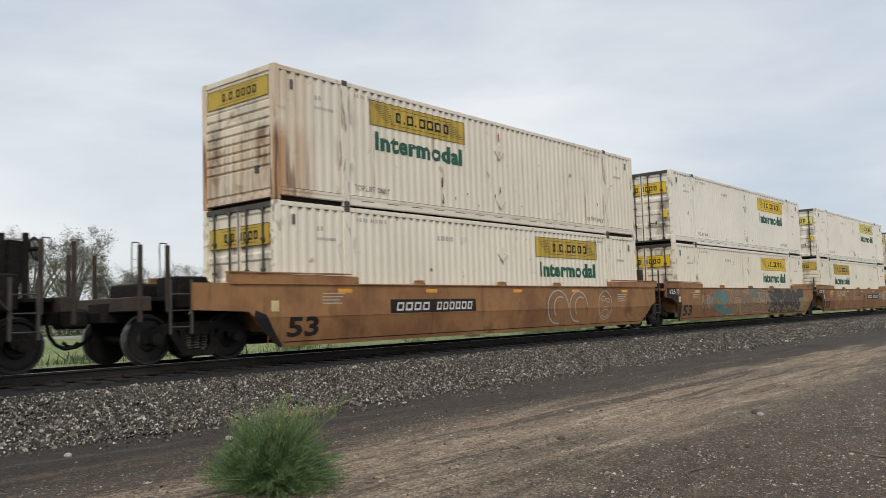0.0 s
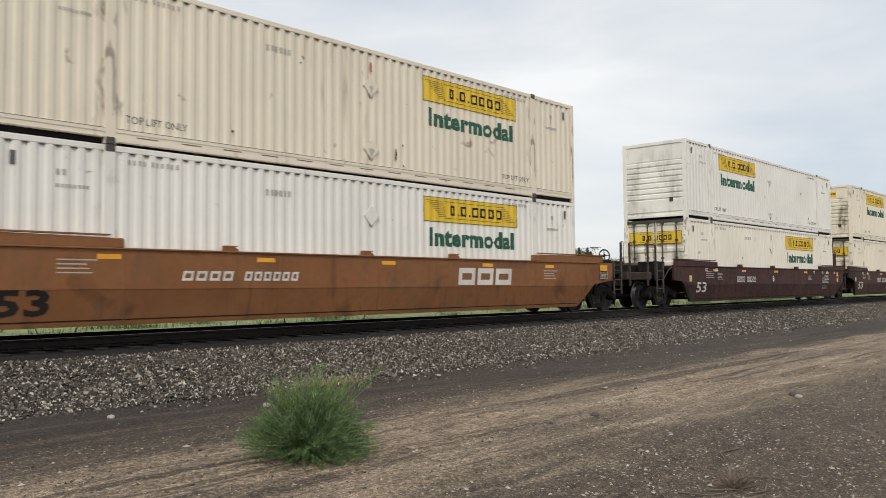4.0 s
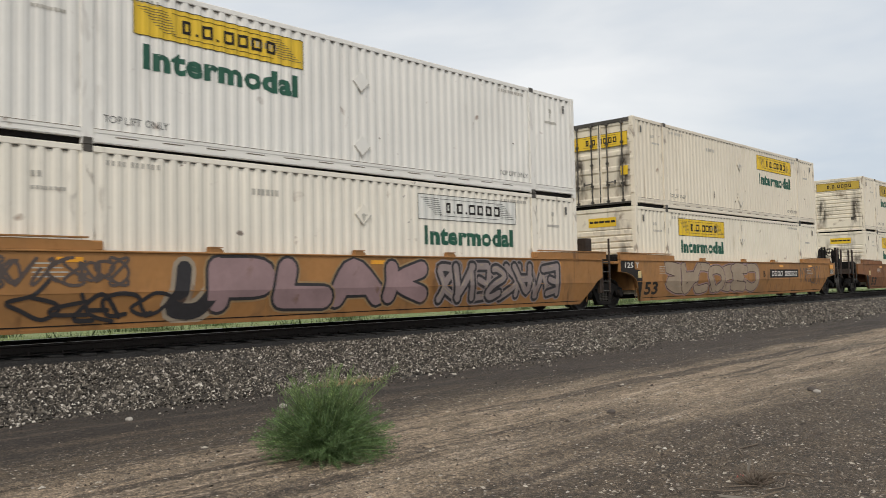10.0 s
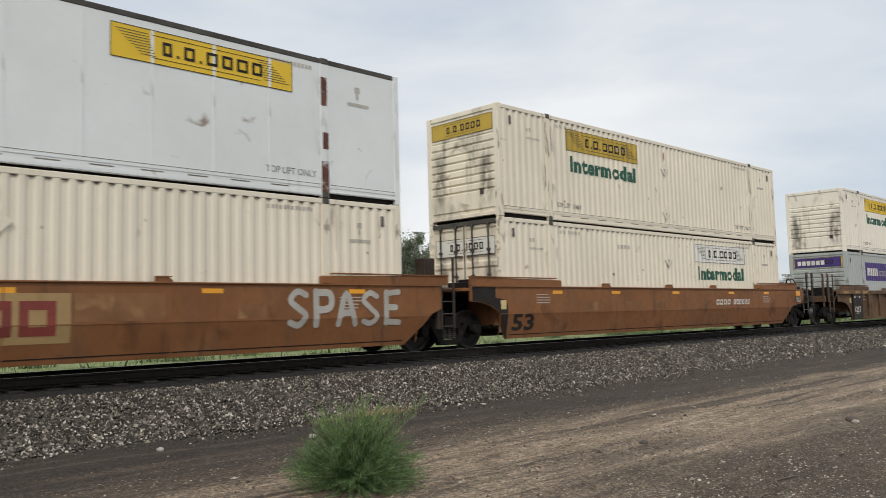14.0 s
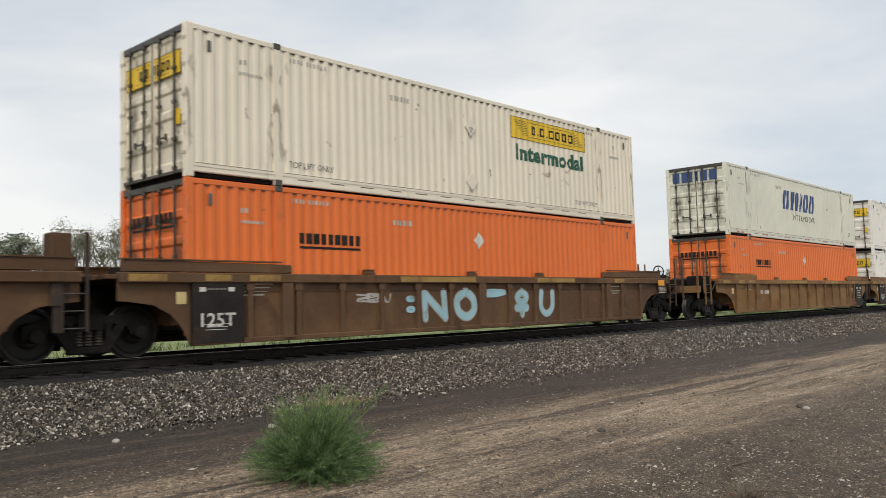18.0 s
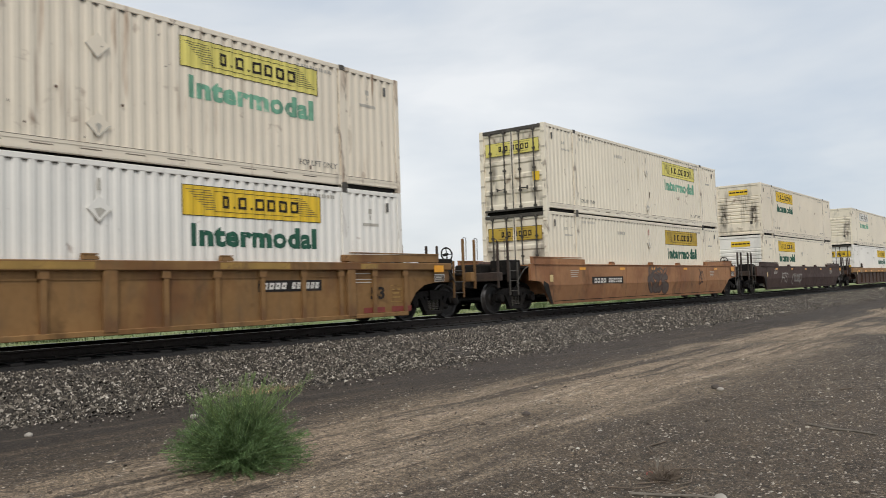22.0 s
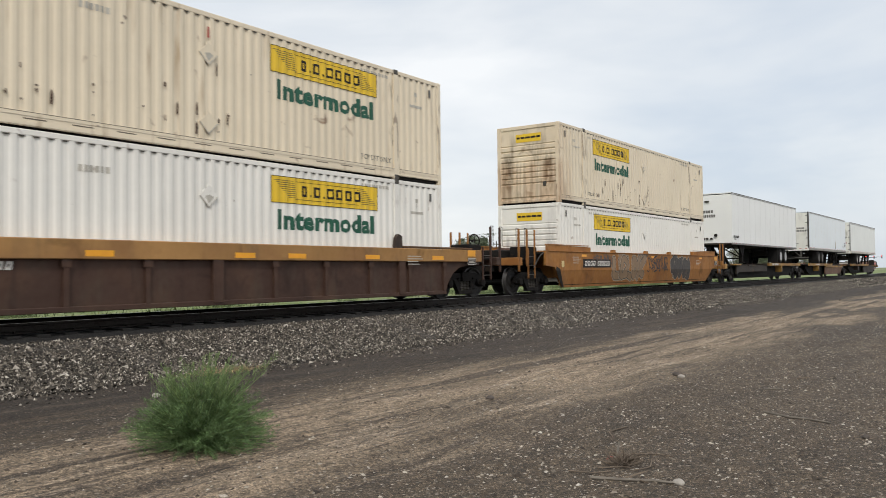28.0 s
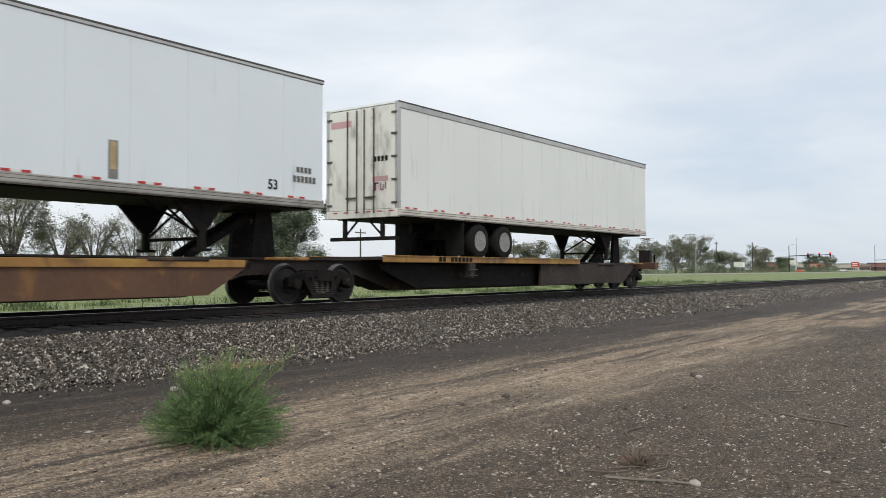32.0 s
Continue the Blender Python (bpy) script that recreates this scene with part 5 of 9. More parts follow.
    end_gear(ob, CL, 1, cm if kind != "panel" else carpaint("sienna", seed), c1, stands[1], kind != "smooth" or tone == "amber")
    truck(ob, -1.72 if c0 else -1.665)
    if c1:
        truck(ob, CL + 1.50)
    # the shield beside the near truck, dark on the articulated ends
    if c1:
        part("reflector", cached("endamber", lambda: Geo().box(CL + 1.02, CL + 1.42, -SY - 0.036, -SY - 0.030, 1.24, 1.42).mesh("reflector", M_orange_mark)), ob, "amber end reflector")
        part("placard", cached("placard", lambda: Geo().box(CL + 1.02, CL + 1.44, -SY - 0.036, -SY - 0.030, 1.0, 1.19).mesh("placard", M_edgeplate)), ob, "dark placard with a pale frame")
        part("placard_frame", cached("plframe", lambda: flatwork([(0, 0.42, 0, 0.012), (0, 0.42, 0.178, 0.19), (0, 0.012, 0.012, 0.178), (0.408, 0.42, 0.012, 0.178)], lambda a, b: (CL + 1.02 + a, -SY - 0.038, 1.0 + b), M_white)), ob)
        part("lettering", cached("plbars", lambda: flatwork([(0.05, 0.36, 0.13, 0.15), (0.05, 0.30, 0.09, 0.11), (0.05, 0.34, 0.05, 0.07)], lambda a, b: (CL + 1.02 + a, -SY - 0.038, 1.0 + b), M_faint)), ob)
    if c0 and kind == "smooth":
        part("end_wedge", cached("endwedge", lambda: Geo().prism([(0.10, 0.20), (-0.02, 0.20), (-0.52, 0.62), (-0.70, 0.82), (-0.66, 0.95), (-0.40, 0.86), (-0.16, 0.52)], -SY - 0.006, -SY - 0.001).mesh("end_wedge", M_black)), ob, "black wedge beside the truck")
    if not c0 and kind == "smooth":
        part("end_shield", cached("shield", lambda: Geo().prism([(0.0, 0.22), (-0.02, 1.02), (-0.16, 1.17), (-0.46, 1.20), (-0.46, 1.455), (-1.28, 1.455), (-1.28, 1.13), (-0.94, 1.10), (-0.61, 1.01), (-0.41, 0.91), (-0.31, KNUCKLE), (-0.20, 0.60)], -SY - 0.005, -SY).mesh("end_shield", M_black)), ob, "black-painted end panel")
    return ob


def side_text(parent, words, x, z, w, h, material, bold=0.02, y=-SY - 0.005, label=""):
    part("lettering", cached(("sidetext", words, x, z, w, h, material.name, y), lambda: flatwork(text_geo(words, w, h, bold), lambda a, b: (x + a, y, z + b), material)), parent, label)


def side_bars(parent, rects, x, z, material, y=-SY - 0.005, label="", name="lettering"):
    part(name, flatwork(rects, lambda a, b: (x + a, y, z + b), material), parent, label)


def number_patch(parent, x, z, w=3.27, h=0.34, y=-SY, patch=True):
    """The car's mark as leaning hollow plates, mostly on a black patch."""
    if patch:
        side_bars(parent, [(0, w, 0, h)], x, z, M_black, y - 0.004, "black number patch", "number_patch")
    k, hh = w / 3.27, h * 0.58
    side_bars(parent, plates([0.235 * k] * 4, 0.075 * k, hh, 0.20 * k, h * 0.21, 0.045, 0.22), x, z, M_white, y - 0.008, "white plates of lettering")
    side_bars(parent, plates([0.18 * k] * 6, 0.066 * k, hh, 1.66 * k, h * 0.21, 0.042, 0.22), x, z, M_white, y - 0.008, "white plates of lettering")


def marks(parent, seed, y=-SY, amber=True, first=1.1):
    """Reflectors and small stencils along a side."""
    rnd = random.Random(seed)
    if amber:
        for x in (1.6, 4.6, 8.0, 11.4, 14.6):
            side_bars(parent, [(0, 0.42, 0, 0.085)], x + rnd.uniform(-0.3, 0.3), 1.30, M_orange_mark, y - 0.004, "amber reflector", "reflector")
    side_bars(parent, [(0, 0.20, 0, 0.22)], -0.28, 0.92, M_cream_mark, y - 0.009, "cream patch", "patch")
    rows = []
    for i in range(4):
        rows.append((0, rnd.uniform(0.4, 0.7), 0.07 * i, 0.07 * i + 0.022))
    side_bars(parent, rows, first, 1.06, M_faint, y - 0.004, "faint stencilled lines")
    side_bars(parent, rows, 14.3, 1.0, M_faint, y - 0.004, "faint stencilled lines")

# ------------------------------------------------------------------ trailers on flat cars
TB, TT = 2.18, 5.17     # floor and roof of the trailers above the rail
M_van = [surface("white_trailer_skin", c, 0.38, 0.0, 0.03, 0.4, 8, 0.03, ((0.5, 0.48, 0.44), a, 5.0), None, s) for s, (c, a) in enumerate((((0.82, 0.825, 0.80), 0.25), ((0.76, 0.81, 0.83), 0.1), ((0.78, 0.80, 0.76), 0.45)))]
M_vandoor = [surface("grimy_white_trailer_door", (0.76, 0.75, 0.69), 0.45, 0.0, 0.06, 0.6, 8, 0.04, ((0.30, 0.20, 0.12), 0.5, 4.0), None, s, grime=g) for s, g in ((0, 0.2), (1, 0.25), (2, 0.55))]
M_edge = surface("dark_grimy_rail", (0.09, 0.085, 0.075), 0.6, 0.2, 0.3, 2, 14, 0.1)
M_alloy = surface("polished_alloy_rim", (0.42, 0.42, 0.41), 0.35, 0.7, 0.2, 5, 20, 0.03, None, (SOOT, 0.5, 7.0))
M_dustrail = surface("dusty_aluminium_rail", (0.40, 0.375, 0.335), 0.55, 0.35, 0.2, 2, 16, 0.08, ((0.16, 0.13, 0.10), 0.5, 6.0))
M_creamrail = surface("cream_trailer_rail", (0.62, 0.585, 0.51), 0.5, 0.1, 0.15, 2, 16, 0.05, ((0.2, 0.16, 0.12), 0.5, 6.0))
M_edgerail = surface("grimy_grey_rail", (0.26, 0.255, 0.24), 0.5, 0.4, 0.25, 2, 14, 0.1)
M_seam = surface("trailer_panel_joint", (0.73, 0.735, 0.715), 0.45, 0, 0.08, 1.0, 10, 0.0)
M_whitetape = surface("white_reflective_tape", (0.74, 0.72, 0.68), 0.4, 0, 0.1, 3, 14, 0.0)
M_flat = surface("grimy_flat_car_steel", (0.035, 0.026, 0.020), 0.75, 0.1, 0.4, 0.8, 10, 0.25, None, ((0.13, 0.07, 0.03), 0.5, 1.6))
M_deckyellow = surface("worn_yellow_deck_edge", (0.30, 0.155, 0.042), 0.65, 0, 0.3, 0.7, 9, 0.15, ((0.10, 0.055, 0.025), 0.9, 2.5), ((0.085, 0.05, 0.028), 0.8, 1.6), second=(0.40, 0.23, 0.05))
M_flatbrown = surface("brown_flat_car_sill", (0.115, 0.056, 0.030), 0.7, 0, 0.25, 0.6, 9, 0.15, ((0.05, 0.03, 0.018), 0.8, 3.0), ((0.24, 0.12, 0.035), 0.55, 1.4), 0, grime=0.3)


def tyre_mesh():
    return Geo().lathe([(-0.15, 0.30), (-0.15, 0.44), (-0.11, 0.50), (0.11, 0.50), (0.15, 0.44), (0.15, 0.30)], (0, 0, 0), "y", 28, False).mesh("tyre", M_rubber, True)


def rim_mesh(mat_):
    g = Geo().lathe([(-0.145, 0.315), (-0.148, 0.295), (-0.12, 0.28), (-0.075, 0.255), (-0.055, 0.16), (-0.10, 0.13), (-0.145, 0.10), (-0.15, 0.03)], (0, 0, 0), "y", 28)
    for k in range(10):
        a = k * math.tau / 10
        g.lathe([(-0.085, 0.012), (-0.055, 0.012)], (0.145 * math.cos(a), 0, 0.145 * math.sin(a)), "y", 6)
    return g.mesh("rim", mat_)


def hole_mesh(reach):
    """The dark holes round a wheel's disc."""
    g = Geo()
    for k in range(10):
        a = (k + 0.5) * math.tau / 10
        g.lathe([(-0.082, reach), (-0.060, reach)], (0.205 * math.cos(a), 0, 0.205 * math.sin(a)), "y", 10)
    return g.mesh("rim_holes", M_black)


def trailer(label, seed, doors_near, ribbed_rail):
    ob = thing("semi_trailer", label, "trailer", "trailers on the flat cars")
    skin = M_van[seed]
    L = 16.13
    near = 0.0
    body = Geo().box(0.03, L - 0.03, -1.285, 1.285, TB + (0.17 if doors_near else 0.10), TT - 0.10, 0.02)
    part("body", body.mesh("body", skin), ob)
    part("floor", Geo().box(0.05, L - 0.05, -1.24, 1.24, TB + 0.02, TB + 0.165).mesh("floor", M_flat), ob)
    half_w = (0.022, 0.006, 0.014)[seed]
    seam = cached(("vseam", seed), lambda: Geo().box(-half_w, half_w, -1.291, -1.285, TB + 0.19, TT - 0.12).mesh("panel_seam", M_seam))
    for i in range(1, 13):
        part("panel_seam", seam, ob, "", pose(i * L / 13, 0, 0))
    rail, door_skin = M_alu, M_vandoor[seed]
    for y in (-1, 1):
        ya, yb = sorted((y * 1.23, y * 1.302))
        zr = TB + (0.19 if doors_near else 0.115)
        part("bottom_rail", Geo().box(0, L, ya, yb, TB, zr, 0.012).box(0, L, min(y * 1.302, y * 1.312), max(y * 1.302, y * 1.312), TB + 0.04, TB + 0.07).mesh("bottom_rail", (M_edgerail, M_dustrail, M_creamrail)[seed]), ob, ("grimy grey rail", "dusty aluminium rail", "cream-painted rail")[seed])
        if doors_near and y < 0:
            for z0, z1 in ((0.012, 0.024), (0.088, 0.100), (0.150, 0.158)):
                part("rail_groove", Geo().box(0.02, L - 0.02, -1.3045, -1.30, TB + z0, TB + z1).mesh("rail_groove", M_edge), ob, "dirty groove in the rail")
        part("top_rail", Geo().box(0, L, ya, yb, TT - 0.11 - (0.08 if ribbed_rail else 0), TT - 0.02, 0.012).mesh("top_rail", rail), ob, "dull aluminium rail")
        part("roof_edge", Geo().box(0, L, min(y * 1.26, y * 1.308), max(y * 1.26, y * 1.308), TT - 0.045, TT - 0.005, 0.006).mesh("roof_edge", M_edge), ob, "dark roof edge")
    part("roof", Geo().box(0.02, L - 0.02, -1.27, 1.27, TT - 0.05, TT).mesh("roof", skin), ob)
    zt = TB + (0.195 if ribbed_rail or doors_near else 0.045)
    for i in range(13):
        for q, (tm, lab) in enumerate(((M_redtape, ""), (M_whitetape, "white reflective tape"), (M_redtape, ""))):
            a0 = 0.25 + i * 1.23 + q * 0.17
            if a0 < L - 0.2:
                part("reflective_tape", flatwork([(a0, a0 + 0.165, 0, 0.045)], lambda a, b: (a, -1.306, zt + b), tm), ob, lab)
    ex = 0.0 if doors_near else L
    s = 1 if doors_near else -1
    E = lambda d: ex + s * d
    for y in (-1.24, 1.24):
        part("corner_post", Geo().box(min(E(-0.005), E(0.10)), max(E(-0.005), E(0.10)), y - 0.055, y + 0.055, TB + 0.0, TT, 0.012).mesh("corner_post", M_edge if seed == 1 else rail), ob)
    for y0, y1 in ((-1.17, -0.012), (0.012, 1.17)):
        d = part("door", Geo().box(min(E(-0.012), E(0.03)), max(E(-0.012), E(0.03)), y0, y1, TB + 0.20, TT - 0.08, 0.008).mesh("door", door_skin), ob)
        yy = y1 - 0.16 if y0 < 0 else y0 + 0.16
        for q in (yy + 0.06 if y0 < 0 else yy - 0.06,) if seed == 1 else (yy + 0.04 if y0 < 0 else yy - 0.04, yy - 0.30 if y0 < 0 else yy + 0.30):
            part("lock_rod", Geo().rod((E(-0.04), q, TB + 0.1), (E(-0.04), q, TT - 0.12), 0.020, 6).mesh("lock_rod", M_rod), d)
        part("door_handle", Geo().box(min(E(-0.06), E(-0.03)), max(E(-0.06), E(-0.03)), min(yy, yy - 0.35 * (1 if y0 < 0 else -1)), max(yy, yy - 0.35 * (1 if y0 < 0 else -1)), TB + 0.50, TB + 0.54).mesh("door_handle", M_rod), d)
        hy = y0 + 0.02 if y0 < 0 else y1 - 0.02
        for z in (TB + 0.35, TB + 0.95, TB + 1.55, TB + 2.15, TB + 2.7):
            part("hinge", Geo().box(min(E(-0.03), E(0.0)), max(E(-0.03), E(0.0)), hy - 0.09, hy + 0.09, z - 0.025, z + 0.025).mesh("hinge", M_edge), d)
    part("rear_sill", Geo().box(min(E(-0.02), E(0.12)), max(E(-0.02), E(0.12)), -1.27, 1.27, TB - 0.02, TB + 0.19, 0.012).mesh("rear_sill", door_skin), ob)
    for i in range(6) if seed else ():
        part("reflective_tape", flatwork([(0, 0.17, 0, 0.03)], lambda a, b: (E(-0.026), -1.15 + i * 0.40 + a, TB + 0.125 + b), M_redtape), ob)
    part("bumper", Geo().box(min(E(0.05), E(0.13)), max(E(0.05), E(0.13)), -1.2, 1.2, TB - 0.62, TB - 0.52, 0.01).box(min(E(0.05), E(0.13)), max(E(0.05), E(0.13)), -0.72, -0.62, TB - 0.54, TB - 0.05).box(min(E(0.05), E(0.13)), max(E(0.05), E(0.13)), 0.62, 0.72, TB - 0.54, TB - 0.05)
         .rod((E(0.09), -0.67, TB - 0.5), (E(0.09), -0.2, TB - 0.08), 0.03).rod((E(0.09), 0.67, TB - 0.5), (E(0.09), 0.2, TB - 0.08), 0.03).mesh("bumper", (M_iron, M_edge, M_iron)[seed]), ob, "underride bumper bar")
    # tandem wheels
    tx = (3.80, 5.15) if doors_near else (11.45, 12.80)
    part("suspension", Geo().box(tx[0] - 1.1, tx[1] + 1.0, -0.55, -0.42, TB - 0.28, TB + 0.02).box(tx[0] - 1.1, tx[1] + 1.0, 0.42, 0.55, TB - 0.28, TB + 0.02)
         .box(tx[0] - 0.3, tx[0] + 0.3, -0.6, 0.6, TB - 0.5, TB - 0.2).box(tx[1] - 0.3, tx[1] + 0.3, -0.6, 0.6, TB - 0.5, TB - 0.2).rod((tx[0], -1.1, 1.61), (tx[0], 1.1, 1.61), 0.07).rod((tx[1], -1.1, 1.61), (tx[1], 1.1, 1.61), 0.07).mesh("suspension", M_black), ob, "black axles and slider frame")
    part("underframe", Geo().box(0.3, L - 0.3, -1.15, 1.15, TB - 0.03, TB + 0.03).mesh("underframe", M_iron), ob, "dark underframe")
    rim_m = (M_alloy, M_edge, M_rim)[seed]
    ty, rm, hh = cached("tyre", tyre_mesh), cached(("rim", seed), lambda: rim_mesh(rim_m)), cached(("holes", seed), lambda: hole_mesh((0.046, 0.036, 0.046)[seed]))
    for x in tx:
        for y in (-1.12, -0.80, 0.80, 1.12):
            w = part("tyre", ty, ob, "", pose(x, y, 1.625, 0, 0, 0 if y < 0 else 180))
            if abs(y) > 1:
                part("rim", rm, w, ("polished alloy wheel rim", "dark dirty wheel rim", "white steel wheel rim")[seed])
                tagged(part("rim_holes", hh, w, "dark holes round the disc"), kind="stuff")
    fx = tx[0] - 0.85 if doors_near else tx[0] - 0.95
    for y in (-0.95, 0.95):
        part("mud_flap", Geo().box(fx - 0.015, fx + 0.015, y - 0.32, y + 0.32, 1.20, TB).mesh("mud_flap", M_rubber), ob, "black rubber mud flap")
    # landing gear and kingpin end
    lx = 13.0 if doors_near else 3.05
    for y in (-0.95, 0.95):
        part("landing_leg", Geo().box(lx - 0.07, lx + 0.07, y - 0.06, y + 0.06, 1.22, TB + 0.02, 0.01).box(lx - 0.16, lx + 0.16, y - 0.12, y + 0.12, 1.16, 1.22)
             .prism([(lx - 0.72, TB + 0.02), (lx + 0.55, TB + 0.02), (lx + 0.11, TB - 0.60), (lx - 0.11, TB - 0.60)], y - 0.05, y + 0.05).mesh("landing_leg", M_iron), ob, "dark landing leg")
    part("leg_brace", Geo().rod((lx, -0.95, 1.42), (lx, 0.95, 1.42), 0.035).rod((lx, -0.95, 1.42), (lx + 0.05, 0.4, TB), 0.03).rod((lx, 0.95, 1.42), (lx + 0.05, -0.4, TB), 0.03).rod((lx, -0.9, 1.5), (lx - 1.2, -0.7, TB), 0.028).mesh("leg_brace", M_iron), ob)
    if not doors_near:
        part("nose_vent", Geo().box(-0.035, 0.0, 0.35, 0.62, TT - 0.52, TT - 0.42, 0.01).box(-0.035, 0.0, 0.00, 0.27, TT - 0.52, TT - 0.42, 0.01).mesh("nose_vent", M_rod), ob, "dark vents near the roof")
        for y in (-0.16, 0.08, 0.28):
            part("gladhand", Geo().box(-0.05, 0.03, y, y + 0.13, TB + 0.32, TB + 0.42, 0.01).mesh("gladhand", M_black), ob, "black hose coupling")
        part("plug_socket", Geo().lathe([(-0.05, 0.09), (0.02, 0.09)], (0, -0.35, TB + 0.55), "x", 12).mesh("plug_socket", M_black), ob, "round black socket")
        part("lettering", flatwork(bars([0.12] * 4, 0.03, 0.16, 0.05, 0.25) + bars([0.10] * 6, 0.03, 0.16), lambda a, b: (0.022, 0.42 - a, TB + 1.60 + b), M_greytext), ob, "grey bars of lettering")
        part("lettering", flatwork(bars([0.08] * 4, 0.025, 0.13) + bars([0.08] * 6, 0.025, 0.13, 0.50), lambda a, b: (0.22 + a, -1.295, TB + 0.40 + b), M_black), ob, "black bars of lettering")
        part("small_stencil", flatwork([(0, 0.4, 0, 0.05)], lambda a, b: (0.35 + a, -1.295, TB + 0.30 + b), M_greytext), ob)
    else:
        x53 = 14.45
        if seed == 1:
            part("lettering", flatwork(text_geo("53", 0.27, 0.22, 0.02), lambda a, b: (x53 + a, -1.295, TB + 0.34 + b), M_black), ob)
            part("lettering", flatwork(bars([0.09] * 6, 0.03, 0.14) + bars([0.09] * 4, 0.03, 0.12, 0.1, 0.22), lambda a, b: (x53 + 0.72 + a, -1.295, TB + 0.56 + b), M_greytext), ob, "grey bars of lettering")
            part("side_patch", Geo().box(10.74, 10.93, -1.297, -1.284, TB + 0.24, TB + 0.93, 0.004).mesh("side_patch", M_edgerail), ob, "grey repair plate")
            part("side_patch", Geo().box(10.775, 10.895, -1.302, -1.296, TB + 0.40, TB + 0.90, 0.002).mesh("side_patch", surface("tan_patch", (0.50, 0.38, 0.21), 0.6, 0, 0.25, 4, 12)), ob, "tan repair patch")
            part("lettering", flatwork(bars([0.11] * 4, 0.03, 0.13, 0, 0.2) + bars([0.09] * 6, 0.03, 0.13), lambda a, b: (-0.017, -0.40 - a, TB + 1.45 + b), M_greytext), ob, "grey bars of lettering")
        else:
            part("lettering", flatwork(bars([0.10] * 4, 0.03, 0.14), lambda a, b: (-0.017, -0.45 - a, TB + 1.45 + b), M_black), ob, "black bars of lettering")
            part("side_patch", flatwork([(0.06, 0.12, 0.0, 0.20), (0.02, 0.20, 0.18, 0.22), (0.26, 0.30, 0.02, 0.20), (0.34, 0.38, 0.0, 0.16), (0.30, 0.34, 0.0, 0.04), (0.42, 0.46, 0.04, 0.22)], lambda a, b: (-0.0175, -0.42 - a, TB + 0.68 + b), surface("plum_decal", (0.20, 0.045, 0.09), 0.6)), ob, "dark plum shapes of a decal")
            part("side_patch", flatwork([(0, 0.55, 0, 0.13)], lambda a, b: (-0.017, -0.40 - a, TB + 0.93 + b), surface("pink_faded_decal", (0.55, 0.33, 0.33), 0.6)), ob, "faded pink decal")
            part("side_patch", flatwork([(0, 0.75, 0, 0.18)], lambda a, b: (-0.017, 1.1 - a, TB + 2.45 + b), surface("pink_faded_decal", (0.55, 0.33, 0.33), 0.6)), ob, "faded pink decal")
    return ob


